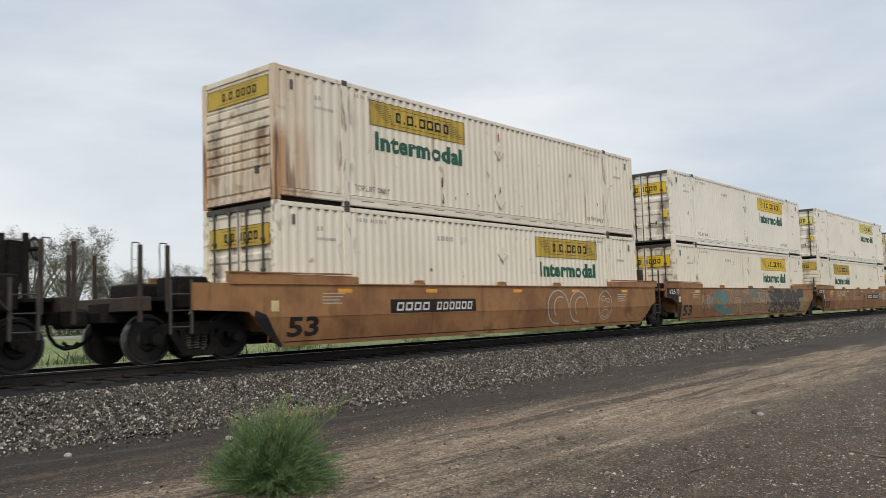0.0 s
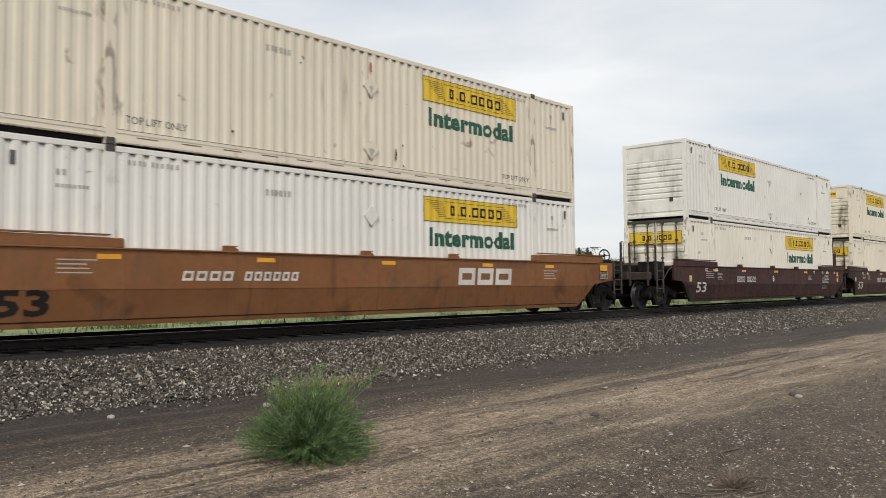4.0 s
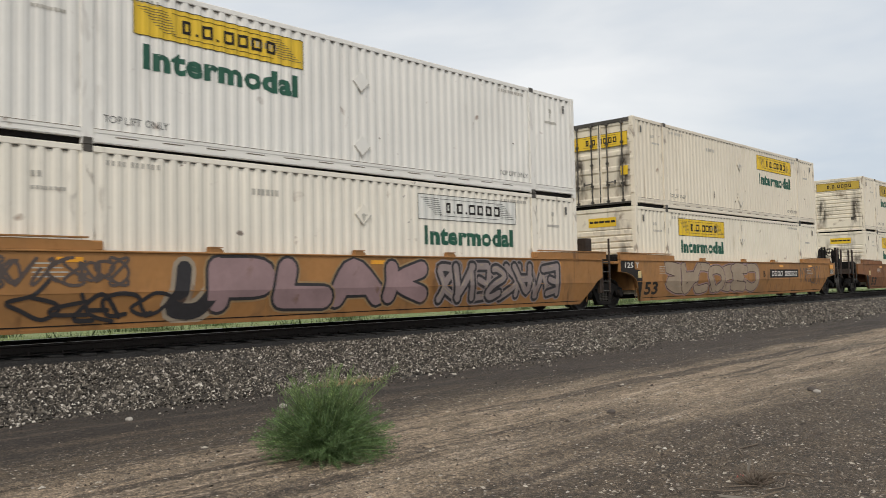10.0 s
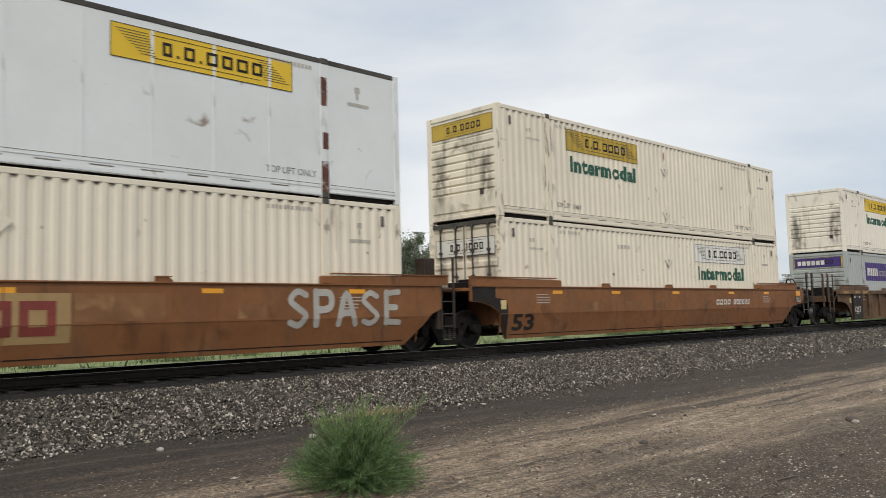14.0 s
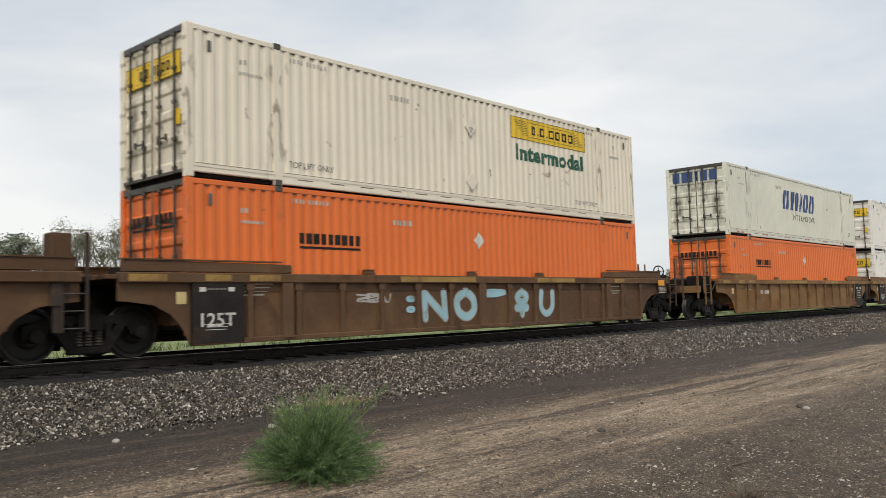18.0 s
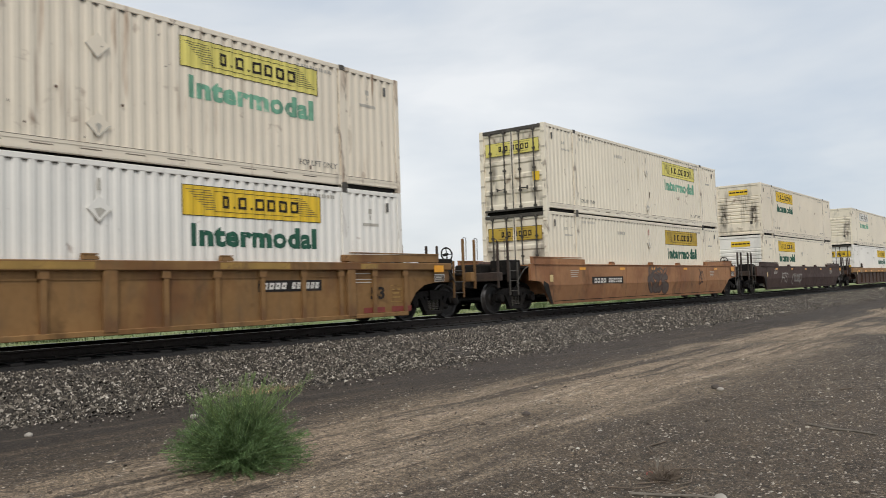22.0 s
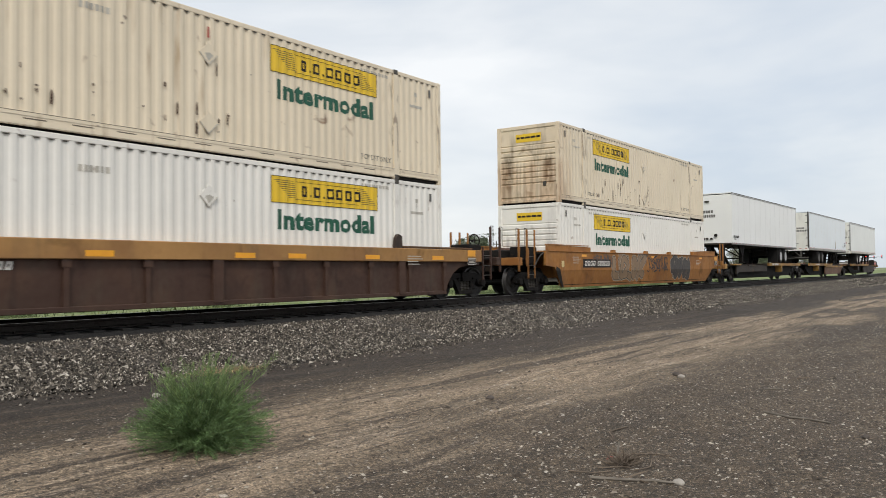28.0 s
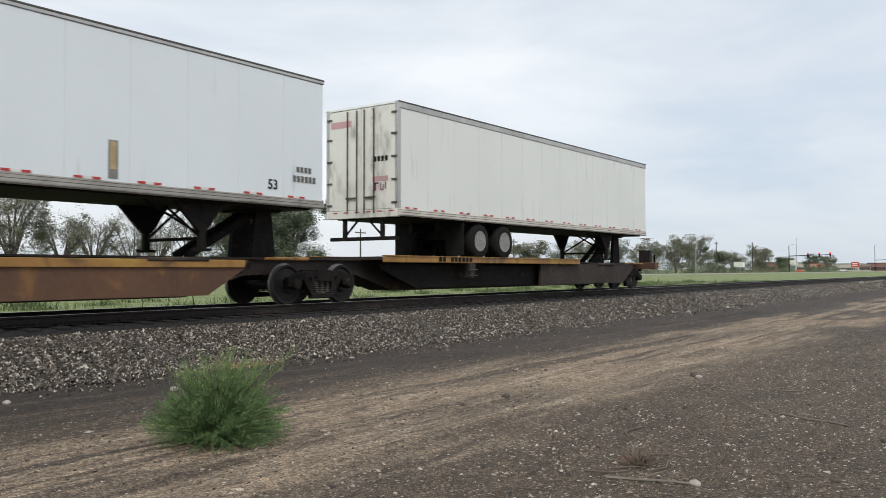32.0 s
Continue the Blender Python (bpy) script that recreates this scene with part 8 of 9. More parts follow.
def utility_pole(az, y, h):
    x, y = at(az, y)
    ob = thing("utility_pole", "weathered wooden utility pole with a cross-arm", "utility pole", "utility poles along the road", pose(x, y, 0.4))
    part("pole", Geo().rod((0, 0, 0), (0, 0, h), 0.17, 8, 0.11).mesh("pole", M_wood_pole), ob)
    part("cross_arm", Geo().box(-1.3, 1.3, -0.07, 0.07, h - 0.75, h - 0.58).mesh("cross_arm", M_wood_pole), ob)
    for k in (-1.15, -0.6, 0.6, 1.15):
        part("insulator", cached("insul", lambda: Geo().lathe([(0, 0.05), (0.12, 0.06), (0.2, 0.03)], (0, 0, 0), "z", 8).mesh("insulator", M_pole)), ob, "", pose(k, 0, h - 0.58))


for az, y, h in ((18.0, 84, 10.0), (15.75, 84, 10.8), (31.5, 88, 7.5), (42.2, 92, 8.0), (37.2, 90, 7.0)):
    utility_pole(az, y, h)


def traffic_signal(az, y, h, arm, s):
    x, y = at(az, y)
    ob = thing("traffic_signal", "traffic-signal mast with a long arm and dark signal heads", "traffic light", "traffic signals at the crossing", pose(x, y, 0.4))
    part("mast", Geo().rod((0, 0, 0), (0, 0, h), 0.16, 10, 0.11).mesh("mast", M_iron), ob)
    part("arm", Geo().rod((0, 0, 5.4), (s * arm * 0.6, -arm, 5.9), 0.13, 8, 0.07).mesh("arm", M_iron), ob)
    part("lamp_arm", Geo().rod((0, 0, h), (s * 2.2, -1.2, h + 0.5), 0.06, 6).mesh("lamp_arm", M_pole), ob)
    head = cached("sighead", lambda: Geo().box(-0.25, 0.25, -0.2, 0.2, -0.7, 0.7, 0.04).mesh("signal_head", M_black))
    lens = cached("siglens", lambda: Geo().lathe([(-0.26, 0.12), (-0.2, 0.14)], (0, 0, 0), "x", 12).mesh("red_lens", glow("red_signal_light", (1.0, 0.03, 0.03), 6.0)))
    for f in (0.45, 0.72, 0.98):
        hd = part("signal_head", head, ob, "", pose(s * arm * 0.6 * f, -arm * f, 5.45 + 0.45 * f))
        part("red_lens", lens, hd, "lit red lens", pose(0, 0, 0.45))


def glow(name, col, strength):
    m = bpy.data.materials.new(name)
    m.use_nodes = True
    b = m.node_tree.nodes["Principled BSDF"]
    b.inputs["Base Color"].default_value = (*col, 1)
    b.inputs["Emission Color"].default_value = (*col, 1)
    b.inputs["Emission Strength"].default_value = strength
    return m


traffic_signal(13.55, 66, 8.8, 11, 1)
traffic_signal(8.65, 64, 12.0, 13, -1)

M_brickred = surface("red_brown_brick", (0.26, 0.14, 0.115), 0.85, 0, 0.15, 0.6, 6, 0.1)
M_stucco = surface("pale_stucco", (0.50, 0.46, 0.40), 0.85, 0, 0.1, 0.6, 6, 0.1)
M_roof = surface("grey_flat_roof", (0.14, 0.135, 0.13), 0.9, 0, 0.15, 0.4, 4, 0.1)
M_glass = surface("dark_shop_glass", (0.03, 0.035, 0.04), 0.1, 0.0, 0.1, 1, 6, 0.0)


def shop(label, az, y, w, d, h, wall_m, seed):
    x, y = at(az, y)
    ob = thing("shop_building", label, "building", "shops beyond the crossing", pose(x, y, 0.45))
    part("walls", Geo().box(-w / 2, w / 2, 0, d, 0, h).mesh("walls", wall_m), ob)
    part("roof", Geo().box(-w / 2 - 0.3, w / 2 + 0.3, -0.3, d + 0.3, h, h + 0.35, 0.05).mesh("roof", M_roof), ob)
    part("awning", Geo().prism([(-w / 2 + 0.5, h * 0.62), (w / 2 - 0.5, h * 0.62), (w / 2 - 0.5, h * 0.82), (-w / 2 + 0.5, h * 0.82)], -0.6, -0.05).mesh("awning", M_redtape if seed % 2 else M_brickred), ob, "red fascia")
    k = int(w / 3)
    for i in range(k):
        part("window", Geo().box(-w / 2 + 0.8 + i * 3, -w / 2 + 2.8 + i * 3, -0.06, 0.0, 0.6, h * 0.55).mesh("window", M_glass), ob, "dark shop window")
        part("side_window", Geo().box(-w / 2 - 0.06, -w / 2, 1.0 + i * 1.2, 1.8 + i * 1.2, 0.8, h * 0.5).mesh("side_window", M_glass), ob)


shop("low red-brown brick shop with a flat roof", 13.9, 112, 26, 12, 4.6, M_brickred, 1)
shop("low pale shop with a red fascia and a flat roof", 11.4, 104, 30, 12, 4.8, M_stucco, 1)
shop("long low pale shop with a flat roof", 9.2, 92, 40, 14, 4.4, M_stucco, 2)
shop("low red-brown shop beside the road", 7.6, 82, 30, 14, 5.2, M_brickred, 1)
shop("low white shed seen under the trailers", 36.5, 110, 22, 10, 3.6, M_stucco, 2)


def road_sign(label, az, y, h, w, hh, col):
    x, y = at(az, y)
    ob = thing("road_sign", label, "sign", "signs beyond the crossing", pose(x, y, 0.4))
    part("post", Geo().rod((0, -0.6, 0), (0, -0.6, h), 0.12, 8).rod((0, 0.6, 0), (0, 0.6, h), 0.12, 8).mesh("post", M_pole), ob)
    p = part("panel", Geo().box(-0.15, 0.15, -w / 2, w / 2, h, h + hh, 0.03).mesh("panel", col), ob)
    part("band", Geo().box(-0.17, -0.15, -w / 2 * 0.8, w / 2 * 0.8, h + hh * 0.55, h + hh * 0.75).box(-0.17, -0.15, -w / 2 * 0.7, w / 2 * 0.7, h + hh * 0.2, h + hh * 0.38).mesh("band", M_offwhite), p, "pale bars")


road_sign("red and white shop sign on posts", 9.75, 78, 2.4, 3.4, 2.6, M_redtape)
road_sign("white sign board on posts", 16.6, 80, 2.0, 3.0, 1.6, M_offwhite)
road_sign("red sign board on posts", 12.1, 84, 2.0, 4.0, 1.8, M_redtape)
road_sign("white sign board on posts", 13.3, 86, 3.0, 3.2, 2.2, M_offwhite)


def parked_car(label, az, y, col):
    x, y = at(az, y)
    ob = thing("car", label, "car", "cars on the road", pose(x, y, 0.54))
    cm = surface("car_paint_" + label.split()[0], col, 0.3, 0.1, 0.05, 1, 8, 0.0)
    part("body", Geo().prism([(-2.2, 0.35), (2.2, 0.35), (2.25, 0.75), (1.9, 0.9), (-2.15, 0.95), (-2.25, 0.7)], -0.88, 0.88).mesh("body", cm), ob)
    part("cabin", Geo().prism([(-1.9, 0.93), (1.15, 0.92), (0.55, 1.42), (-1.3, 1.45)], -0.78, 0.78).mesh("cabin", M_glass), ob, "dark glazed cabin")
    for x_ in (-1.4, 1.4):
        for y_ in (-0.82, 0.82):
            part("wheel", cached("carwheel", lambda: Geo().lathe([(-0.1, 0.2), (-0.1, 0.3), (-0.06, 0.33), (0.06, 0.33), (0.1, 0.3), (0.1, 0.2)], (0, 0, 0), "y", 14).mesh("wheel", M_rubber)), ob, "", pose(x_, y_, 0.33))


parked_car("orange car on the road", 12.9, 65.5, (0.55, 0.12, 0.03))
parked_car("white car on the road", 10.4, 68.5, (0.7, 0.7, 0.7))

# ------------------------------------------------------------------ the train
# where the near end of every unit stands at the start, and how far the train has come at a time
PIN, GAP = 19.484, 23.463
RUN = ((0, 0.0), (1, 16.91), (2, 34.96), (3, 51.89), (6, 104.32), (7, 122.41), (8, 139.28), (9, 157.30), (10, 174.84), (11, 191.92), (12, 210.02), (13, 226.95), (14, 245.15), (17, 298.03),
       (18, 315.14), (19, 333.35), (20, 350.36), (21, 368.54), (22, 385.65), (23, 403.97), (24, 421.46), (27, 473.60), (28, 491.89), (29, 509.56), (30, 527.37), (31, 545.17), (32, 562.57))
LOW, HIGH = 0.352, 3.256
MOVING = []   # (thing, place along the train, height above the rail)


def put(ob, u, z=0.0):
    ob.matrix_basis = pose(u, TRACK_Y, RAIL + z)
    MOVING.append((ob, u, z))
    return ob


# unit: car tone, kind, coupled near (2: with a long side over the truck), coupled far, upper and lower container: (tone, nose to the camera, board, ink, end board)
UNITS = (
    ("lead", "bronze", "smooth", 0, 1, None, None),
    ("A", "bronze", "smooth", 2, 0, ("rusty", 1, "gold", "green", "big"), ("cream", 0, "gold", "green", "big")),
    ("B", "bronze", "smooth", 0, 0, ("pale", 0, "yellow", "green", "big"), ("cream", 0, "yellow", "green", "big")),
    ("C", "bronze", "smooth", 0, 1, ("pale", 0, "lemon", "green", "big"), ("cream", 1, "gold", "green", "big")),
    ("D", "brown", "smooth", 1, 1, ("warm", 0, "yellow", "green", "big"), ("white", 0, "yellow", "green", "big")),
    ("E", "maroon", "smooth", 1, 0, ("white", 1, "yellow", "green", ""), ("pale", 0, "yellow", "green", "big")),
    ("F", "maroon", "smooth", 0, 0, ("cream", 1, "yellow", "green", "small"), ("cream", 0, "yellow", "green", "big")),
    ("G", "maroon", "smooth", 0, 1, ("pale", 1, "yellow", "green", "small"), ("cream", 0, "plain", "faded", "big")),
    ("H", "ochre", "smooth", 1, 0, ("warm", 1, "gold", "green", "plain"), ("cream", 1, "plain", "faded", "plain", "white")),
    ("I", "ochre", "smooth", 0, 0, ("white", 1, "yellow", "green", "small"), ("pale", 0, "plain", "green", "big")),
    ("J", "ochre", "smooth", 0, 1, ("warm", 0, "yellow", "green", "big"), ("cream", 1, "yellow", "green", "small")),
    ("K", "brown", "smooth", 2, 0, ("warm", 1, "gold", "green", "big"), ("cream", 1, "yellow", "green", "small")),
    ("L", "brown", "smooth", 0, 0, ("icewhite", 0, "yellow", "", "big"), ("cream", 1, "yellow", "green", "small")),
    ("M", "brown", "smooth", 0, 1, ("cream", 1, "gold", "green", "big"), ("cream", 0, "plain", "green", "big")),
    ("N", "umber", "ribbed", 1, 0, ("pale", 1, "yellow", "green", ""), ("grey", 1, "purple")),
    ("O", "umber", "ribbed", 0, 0, ("warm", 0, "lemon", "faded", "big"), ("grey", 1, "purple")),
    ("P", "umber", "ribbed", 0, 1, ("cream", 0, "yellow", "green", "big"), ("orange", 0, "stencil")),
    ("Q", "tan", "ribbed", 1, 0, ("ivory", 0, "slant"), ("orange", 0, "stencil")),
    ("R", "tan", "ribbed", 0, 0, ("white", 0, "yellow", "green", "big"), ("white", 0, "yellow", "green", "big")),
    ("S", "tan", "ribbed", 0, 1, ("rusty", 0, "lemon", "faded", "big"), ("white", 0, "yellow", "green", "big")),
    ("T", "sorrel", "smooth", 1, 1, ("cream", 0, "lemon", "faded", "big"), ("cream", 0, "gold", "green", "big")),
    ("U", "dark", "smooth", 2, 1, ("warm", 1, "yellow", "green", "small"), ("cream", 1, "yellow", "green", "small", "white")),
    ("V", "sienna", "panel", 1, 0, ("cream", 1, "plain", "faded", ""), ("white", 0, "yellow", "green", "big")),
    ("W", "sienna", "panel", 0, 0, ("cream", 1, "gold", "green", "plain"), ("white", 0, "yellow", "green", "big")),
    ("X", "sienna", "panel", 0, 1, ("yellowed", 0, "yellow", "green", "big"), ("white", 0, "yellow", "green", "big")),
    ("Y", "amber", "smooth", 1, 1, ("yellowed", 1, "yellow", "green", "small"), ("white", 1, "yellow", "green", "small")),
)
TONE_WORDS = dict(rusty="rust-streaked cream container", cream="cream container", pale="off-white container", white="clean white container", warm="grimy cream container", yellowed="yellowed rusty container",
                  orange="bright orange container", grey="blue-grey container", ivory="pale ivory container", icewhite="smooth white rust-stained container")
BOARD_WORDS = dict(yellow="yellow sign board", gold="dull gold sign board", lemon="bleached yellow board", plain="bleached white board", purple="purple sign board", stencil="black stencilled bars", slant="slanted navy lettering")
CAR_WORDS = dict(brown="rust-brown", bronze="weathered brown", maroon="dark maroon", ochre="ochre-brown", umber="dark brown", tan="tan-brown", amber="orange-brown", sorrel="dull reddish-brown", dark="blackish maroon", sienna="brown, yellow-topped")
KIND_WORDS = dict(smooth="smooth-sided", ribbed="ribbed", panel="panel-sided")


def load(spec, seed, place):
    tone, nose, board = spec[:3]
    label = TONE_WORDS[tone] + ", " + BOARD_WORDS[board] + ", " + place
    if board in ("purple", "stencil", "slant"):
        return container(label, tone, seed, bool(nose), style=board)
    flat = tone == "icewhite"
    return container(label, tone, seed, bool(nose), board, spec[3], spec[4], flat, end_tone=spec[5] if len(spec) > 5 else None)


u = 10.739 - GAP
CARSET = {}
for i, (key, tone, kind, c0, c1, up, low) in enumerate(UNITS):
    car = well_car(CAR_WORDS[tone] + " " + KIND_WORDS[kind] + " well car carrying stacked containers" if up else "weathered brown well car coupled ahead of a loaded one", tone, i % 3, kind, c0, c1, "well cars of the train", (key == "K", "tank" if key == "C" else key in ("lead", "J")))
    CARSET[key] = put(car, u)
    if up:
        put(load(low, i % 4, "in a well car"), u, LOW)
        put(load(up, (i + 2) % 4, "stacked on another"), u, HIGH)
    u += GAP if c1 else PIN

# marks and graffiti on the cars
for key, car in CARSET.items():
    spec = [q for q in UNITS if q[0] == key][0]
    if key != "lead":
        marks(car, ord(key[0]), -SY if spec[2] == "smooth" else -SY - 0.03 if spec[2] == "panel" else -SY + 0.066, spec[2] == "smooth", 0.62 if key == "Y" else 1.1)
C_ = CARSET
for key in "ABCDHJKM":
    side_text(C_[key], "53", 0.16, 0.38, 0.86, 0.42, M_black, 0.03, label="black stencilled number")
for key in "EFG":
    side_text(C_[key], "53", 0.32, 0.52, 0.82, 0.38, M_white, 0.02, label="white stencilled number")
    side_bars(C_[key], plates([0.15] * 4, 0.045, 0.22, 0, 0, 0.035), 3.9, 0.90, M_white, label="white plates of lettering")
    side_bars(C_[key], plates([0.14] * 5, 0.045, 0.22, 0.98, 0, 0.035), 3.9, 0.90, M_white, label="white plates of lettering")
    side_text(C_[key], {"E": "B", "F": "C", "G": "A"}[key], 7.6, 0.92, 0.2, 0.24, M_white)
    for x in (1.05, 1.9, 12.7, 13.9, 14.6, 15.7):
        side_bars(C_[key], plates([0.09, 0.09], 0.025, 0.11, 0, 0.06, 0.028) if x != 1.9 else [(0, 0.22, 0.06, 0.12), (0.02, 0.20, 0.14, 0.17)], x, 1.24, M_white, label="small white stencils")
    for x, n, w in ((2.1, 5, 0.45), (12.0, 4, 0.5), (13.95, 5, 0.95), (13.95, 3, 0.8)):
        side_bars(C_[key], [(0, w * (1 - 0.13 * (k % 3)), k * 0.055, k * 0.055 + 0.02) for k in range(n)], x, 0.58 if n == 3 else 0.86 if x > 13 else 1.0, M_faint, label="faint stencilled lines")
    for z in (0.90, 1.17):
        side_bars(C_[key], [(0, 0.26, 0, 0.20)], 16.12, z, M_orange_mark, label="amber reflector", name="reflector")
for key in "BCJ":
    side_text(C_[key], "125 T", -1.05, 1.24, 0.85, 0.17, M_white, 0.02, -SY - 0.011, "white stencilled capacity mark")
number_patch(C_["A"], 3.2, 0.80)
number_patch(C_["C"], 9.7, 0.84)
number_patch(C_["D"], 3.1, 0.88, 2.9, 0.30, patch=False)
number_patch(C_["H"], 3.35, 0.82, 3.3, 0.36)
number_patch(C_["J"], 10.15, 0.86, 3.1)
number_patch(C_["K"], 3.35, 0.86, 2.85, 0.32, patch=False)
number_patch(C_["M"], 10.5, 0.88, 2.8, 0.30, patch=False)
number_patch(C_["T"], 2.62, 0.79, 2.48, 0.27)
number_patch(C_["Y"], 1.45, 0.90, 2.5, 0.32)
side_text(C_["H"], "A", 6.95, 0.88, 0.24, 0.28, M_black, 0.02)
side_text(C_["C"], "B", 8.95, 0.88, 0.24, 0.26, M_black, 0.02)
scrawl(C_["C"], 6.5, 8.4, 1.0, 1.40, SPRAY["umber"], 7, strokes=4, r=0.014)
scrawl(C_["C"], 6.2, 8.2, 0.45, 1.1, SPRAY["clay"], 8, strokes=3, r=0.016)
side_text(C_["J"], "B", 9.5, 0.90, 0.2, 0.24, M_black, 0.02)
for key, x, w in (("Q", 2.1, 1.7), ("S", 11.4, 1.8), ("X", 2.1, 2.0)):
    number_patch(C_[key], x, 0.85, w, 0.24, -SY + 0.066, key == "S")
# looping white rings and an oval emblem
for cx, r0 in ((10.55, 0.50), (11.75, 0.47)):
    for turn, rr in ((0.0, 1.0), (1.1, 0.62)):
        ring = Geo()
        sprayed(ring, [(cx + r0 * rr * 1.15 * math.cos(turn + k * 0.21) + (1 - rr) * 0.3, 0.86 + r0 * rr * math.sin(turn + k * 0.21)) for k in range(24 if rr == 1 else 15)], 0.045, -SY - 0.005 - 0.002 * turn)
        part("graffiti_ring", ring.mesh("graffiti_ring", SPRAY["chalk"]), C_["A"], "white sprayed ring")
emblem = Geo()
sprayed(emblem, [(13.45 + 0.44 * math.cos(k * 0.27), 0.88 + 0.47 * math.sin(k * 0.27)) for k in range(24)], 0.030, -SY - 0.004)
for dx, dz, r in ((-0.12, 0.22, 0.13), (0.16, 0.16, 0.12), (0.0, -0.10, 0.10), (0.0, -0.26, 0.22)):
    sprayed(emblem, [(13.45 + dx + r * math.cos(k * 0.5), 0.88 + dz + r * 0.55 * math.sin(k * 0.5)) for k in range(13)], 0.035, -SY - 0.006 - r * 0.004)
part("graffiti_tag", emblem.mesh("graffiti_tag", SPRAY["chalk"]), C_["A"], "white sprayed oval emblem")
scrawl(C_["B"], 2.0, 3.3, 0.60, 1.25, SPRAY["bone"], 11, strokes=9, r=0.012)
piece(C_["B"], 3.3, 4.6, 0.36, 1.40, ("hook", "snake"), SPRAY["seagreen"], None, 0.26, seed=12)
piece(C_["B"], 4.3, 9.9, 0.36, 1.44, ("snake", "arch", "fork", "cup", "hook"), SPRAY["clay"], SPRAY["rust"], 0.30, SPRAY["bone"], SPRAY["sand"], 13, cloud=SPRAY["sand"])
piece(C_["B"], 7.6, 8.6, 1.02, 1.44, ("hook", "loop"), SPRAY["seagreen"], None, 0.12, seed=17, y=-SY - 0.004)
scrawl(C_["B"], 8.4, 9.9, 0.75, 1.35, SPRAY["bone"], 19, strokes=5, r=0.018, y=-SY - 0.014)
piece(C_["B"], 9.9, 14.5, 0.32, 1.45, ("loop", "snake", "hook", "loop", "flag", "fork"), SPRAY["soot"], SPRAY["ink"], 0.30, SPRAY["dusk"], SPRAY["bone"], 14, cloud=SPRAY["lime"])
for n, x in enumerate((10.3, 11.2, 12.15, 12.9, 13.7)):
    glow_spot = Geo()
    sprayed(glow_spot, flowing([(x, 0.46), (x + 0.2, 0.52 + 0.06 * (n % 2)), (x + 0.42, 0.45)]), 0.13, -SY - 0.0142)
    part("graffiti_spot", glow_spot.mesh("graffiti_spot", SPRAY["clay"]), C_["B"], "tan sprayed spot")
piece(C_["B"], 14.3, 15.7, 0.26, 0.92, ("hook",), SPRAY["clay"], None, 0.10, seed=15, cloud=SPRAY["lime"])
scrawl(C_["C"], 2.6, 4.4, 1.0, 1.4, SPRAY["chalk"], 3, strokes=5, r=0.014)
scrawl(C_["C"], 5.6, 7.2, 1.0, 1.4, SPRAY["clay"], 9, strokes=5, r=0.016)
scrawl(C_["C"], 13.9, 15.0, 0.70, 1.35, SPRAY["chalk"], 4, strokes=8, r=0.015)
piece(C_["C"], 13.2, 13.9, 0.85, 1.30, ("peak",), SPRAY["chalk"], None, 0.035, seed=10, wild=False)
side_bars(C_["D"], plates([0.62, 0.62, 0.66], 0.10, 0.42, 0, 0, 0.13, 0.12), 10.7, 0.84, M_white, label="white plates of lettering")
scrawl(C_["H"], 0.5, 4.9, 0.98, 1.42, SPRAY["dusk"], 6, strokes=8, r=0.024)
piece(C_["H"], 8.3, 14.2, 0.34, 1.45, ("snake", "comb", "hook", "fork", "zig", "peak", "flag"), SPRAY["buff"], SPRAY["dusk"], 0.22, SPRAY["bone"], None, 21, cloud=SPRAY["lime"])
scrawl(C_["I"], 0.4, 2.6, 0.9, 1.4, SPRAY["dusk"], 23, strokes=9, r=0.026)
piece(C_["I"], 0.9, 3.3, 0.36, 0.82, ("loop", "flag", "peak", "arch", "loop"), SPRAY["ink"], None, 0.075, seed=24)
piece(C_["I"], 3.55, 4.3, 0.32, 1.44, ("arch",), SPRAY["ink"], None, 0.30, SPRAY["bone"], seed=25)
piece(C_["I"], 4.1, 9.8, 0.36, 1.46, ("flag", "foot", "peak", "fork"), SPRAY["mauve"], SPRAY["ink"], 0.40, SPRAY["sand"], None, 26, rim=0.06, overlap=0.22, wild=False)
piece(C_["I"], 10.2, 14.9, 0.34, 1.42, ("fork", "zig", "comb", "snake", "fork", "peak", "zig", "comb"), SPRAY["silver"], SPRAY["ink"], 0.16, SPRAY["silver"], SPRAY["bone"], 29, rim=0.07)
piece(C_["J"], 1.7, 8.8, 0.32, 1.45, ("snake", "peak", "arch", "loop", "snake", "comb", "hook"), SPRAY["buff"], SPRAY["umber"], 0.30, SPRAY["mauve"], SPRAY["bone"], 27, rim=0.03)
scrawl(C_["J"], 13.6, 15.8, 0.5, 1.4, SPRAY["dusk"], 28, strokes=4, r=0.022)
smudge = surface("painted_over_patch", (0.225, 0.108, 0.048), 0.7, 0, 0.2, 1.5, 8, 0.05, None, ((0.33, 0.20, 0.095), 0.9, 1.6), spec=0.25)
for key, places in (("K", ((2.4, 0.9), (7.0, 0.7), (9.4, 0.9), (11.6, 0.6))), ("L", ((2.6, 0.8), (9.1, 1.5), (12.0, 0.6))), ("M", ((3.0, 0.8), (5.2, 0.9), (6.8, 0.6)))):
    for x, w in places:
        side_bars(C_[key], [(0, w, 0, 0.26 + 0.2 * (w > 1))], x, 0.84, smudge, -SY - 0.003, "painted-over patch", "patch")
piece(C_["K"], 12.9, 15.1, 0.50, 1.34, ("snake", "peak", "arch", "loop", "flag"), SPRAY["umber"], None, 0.10, seed=31)
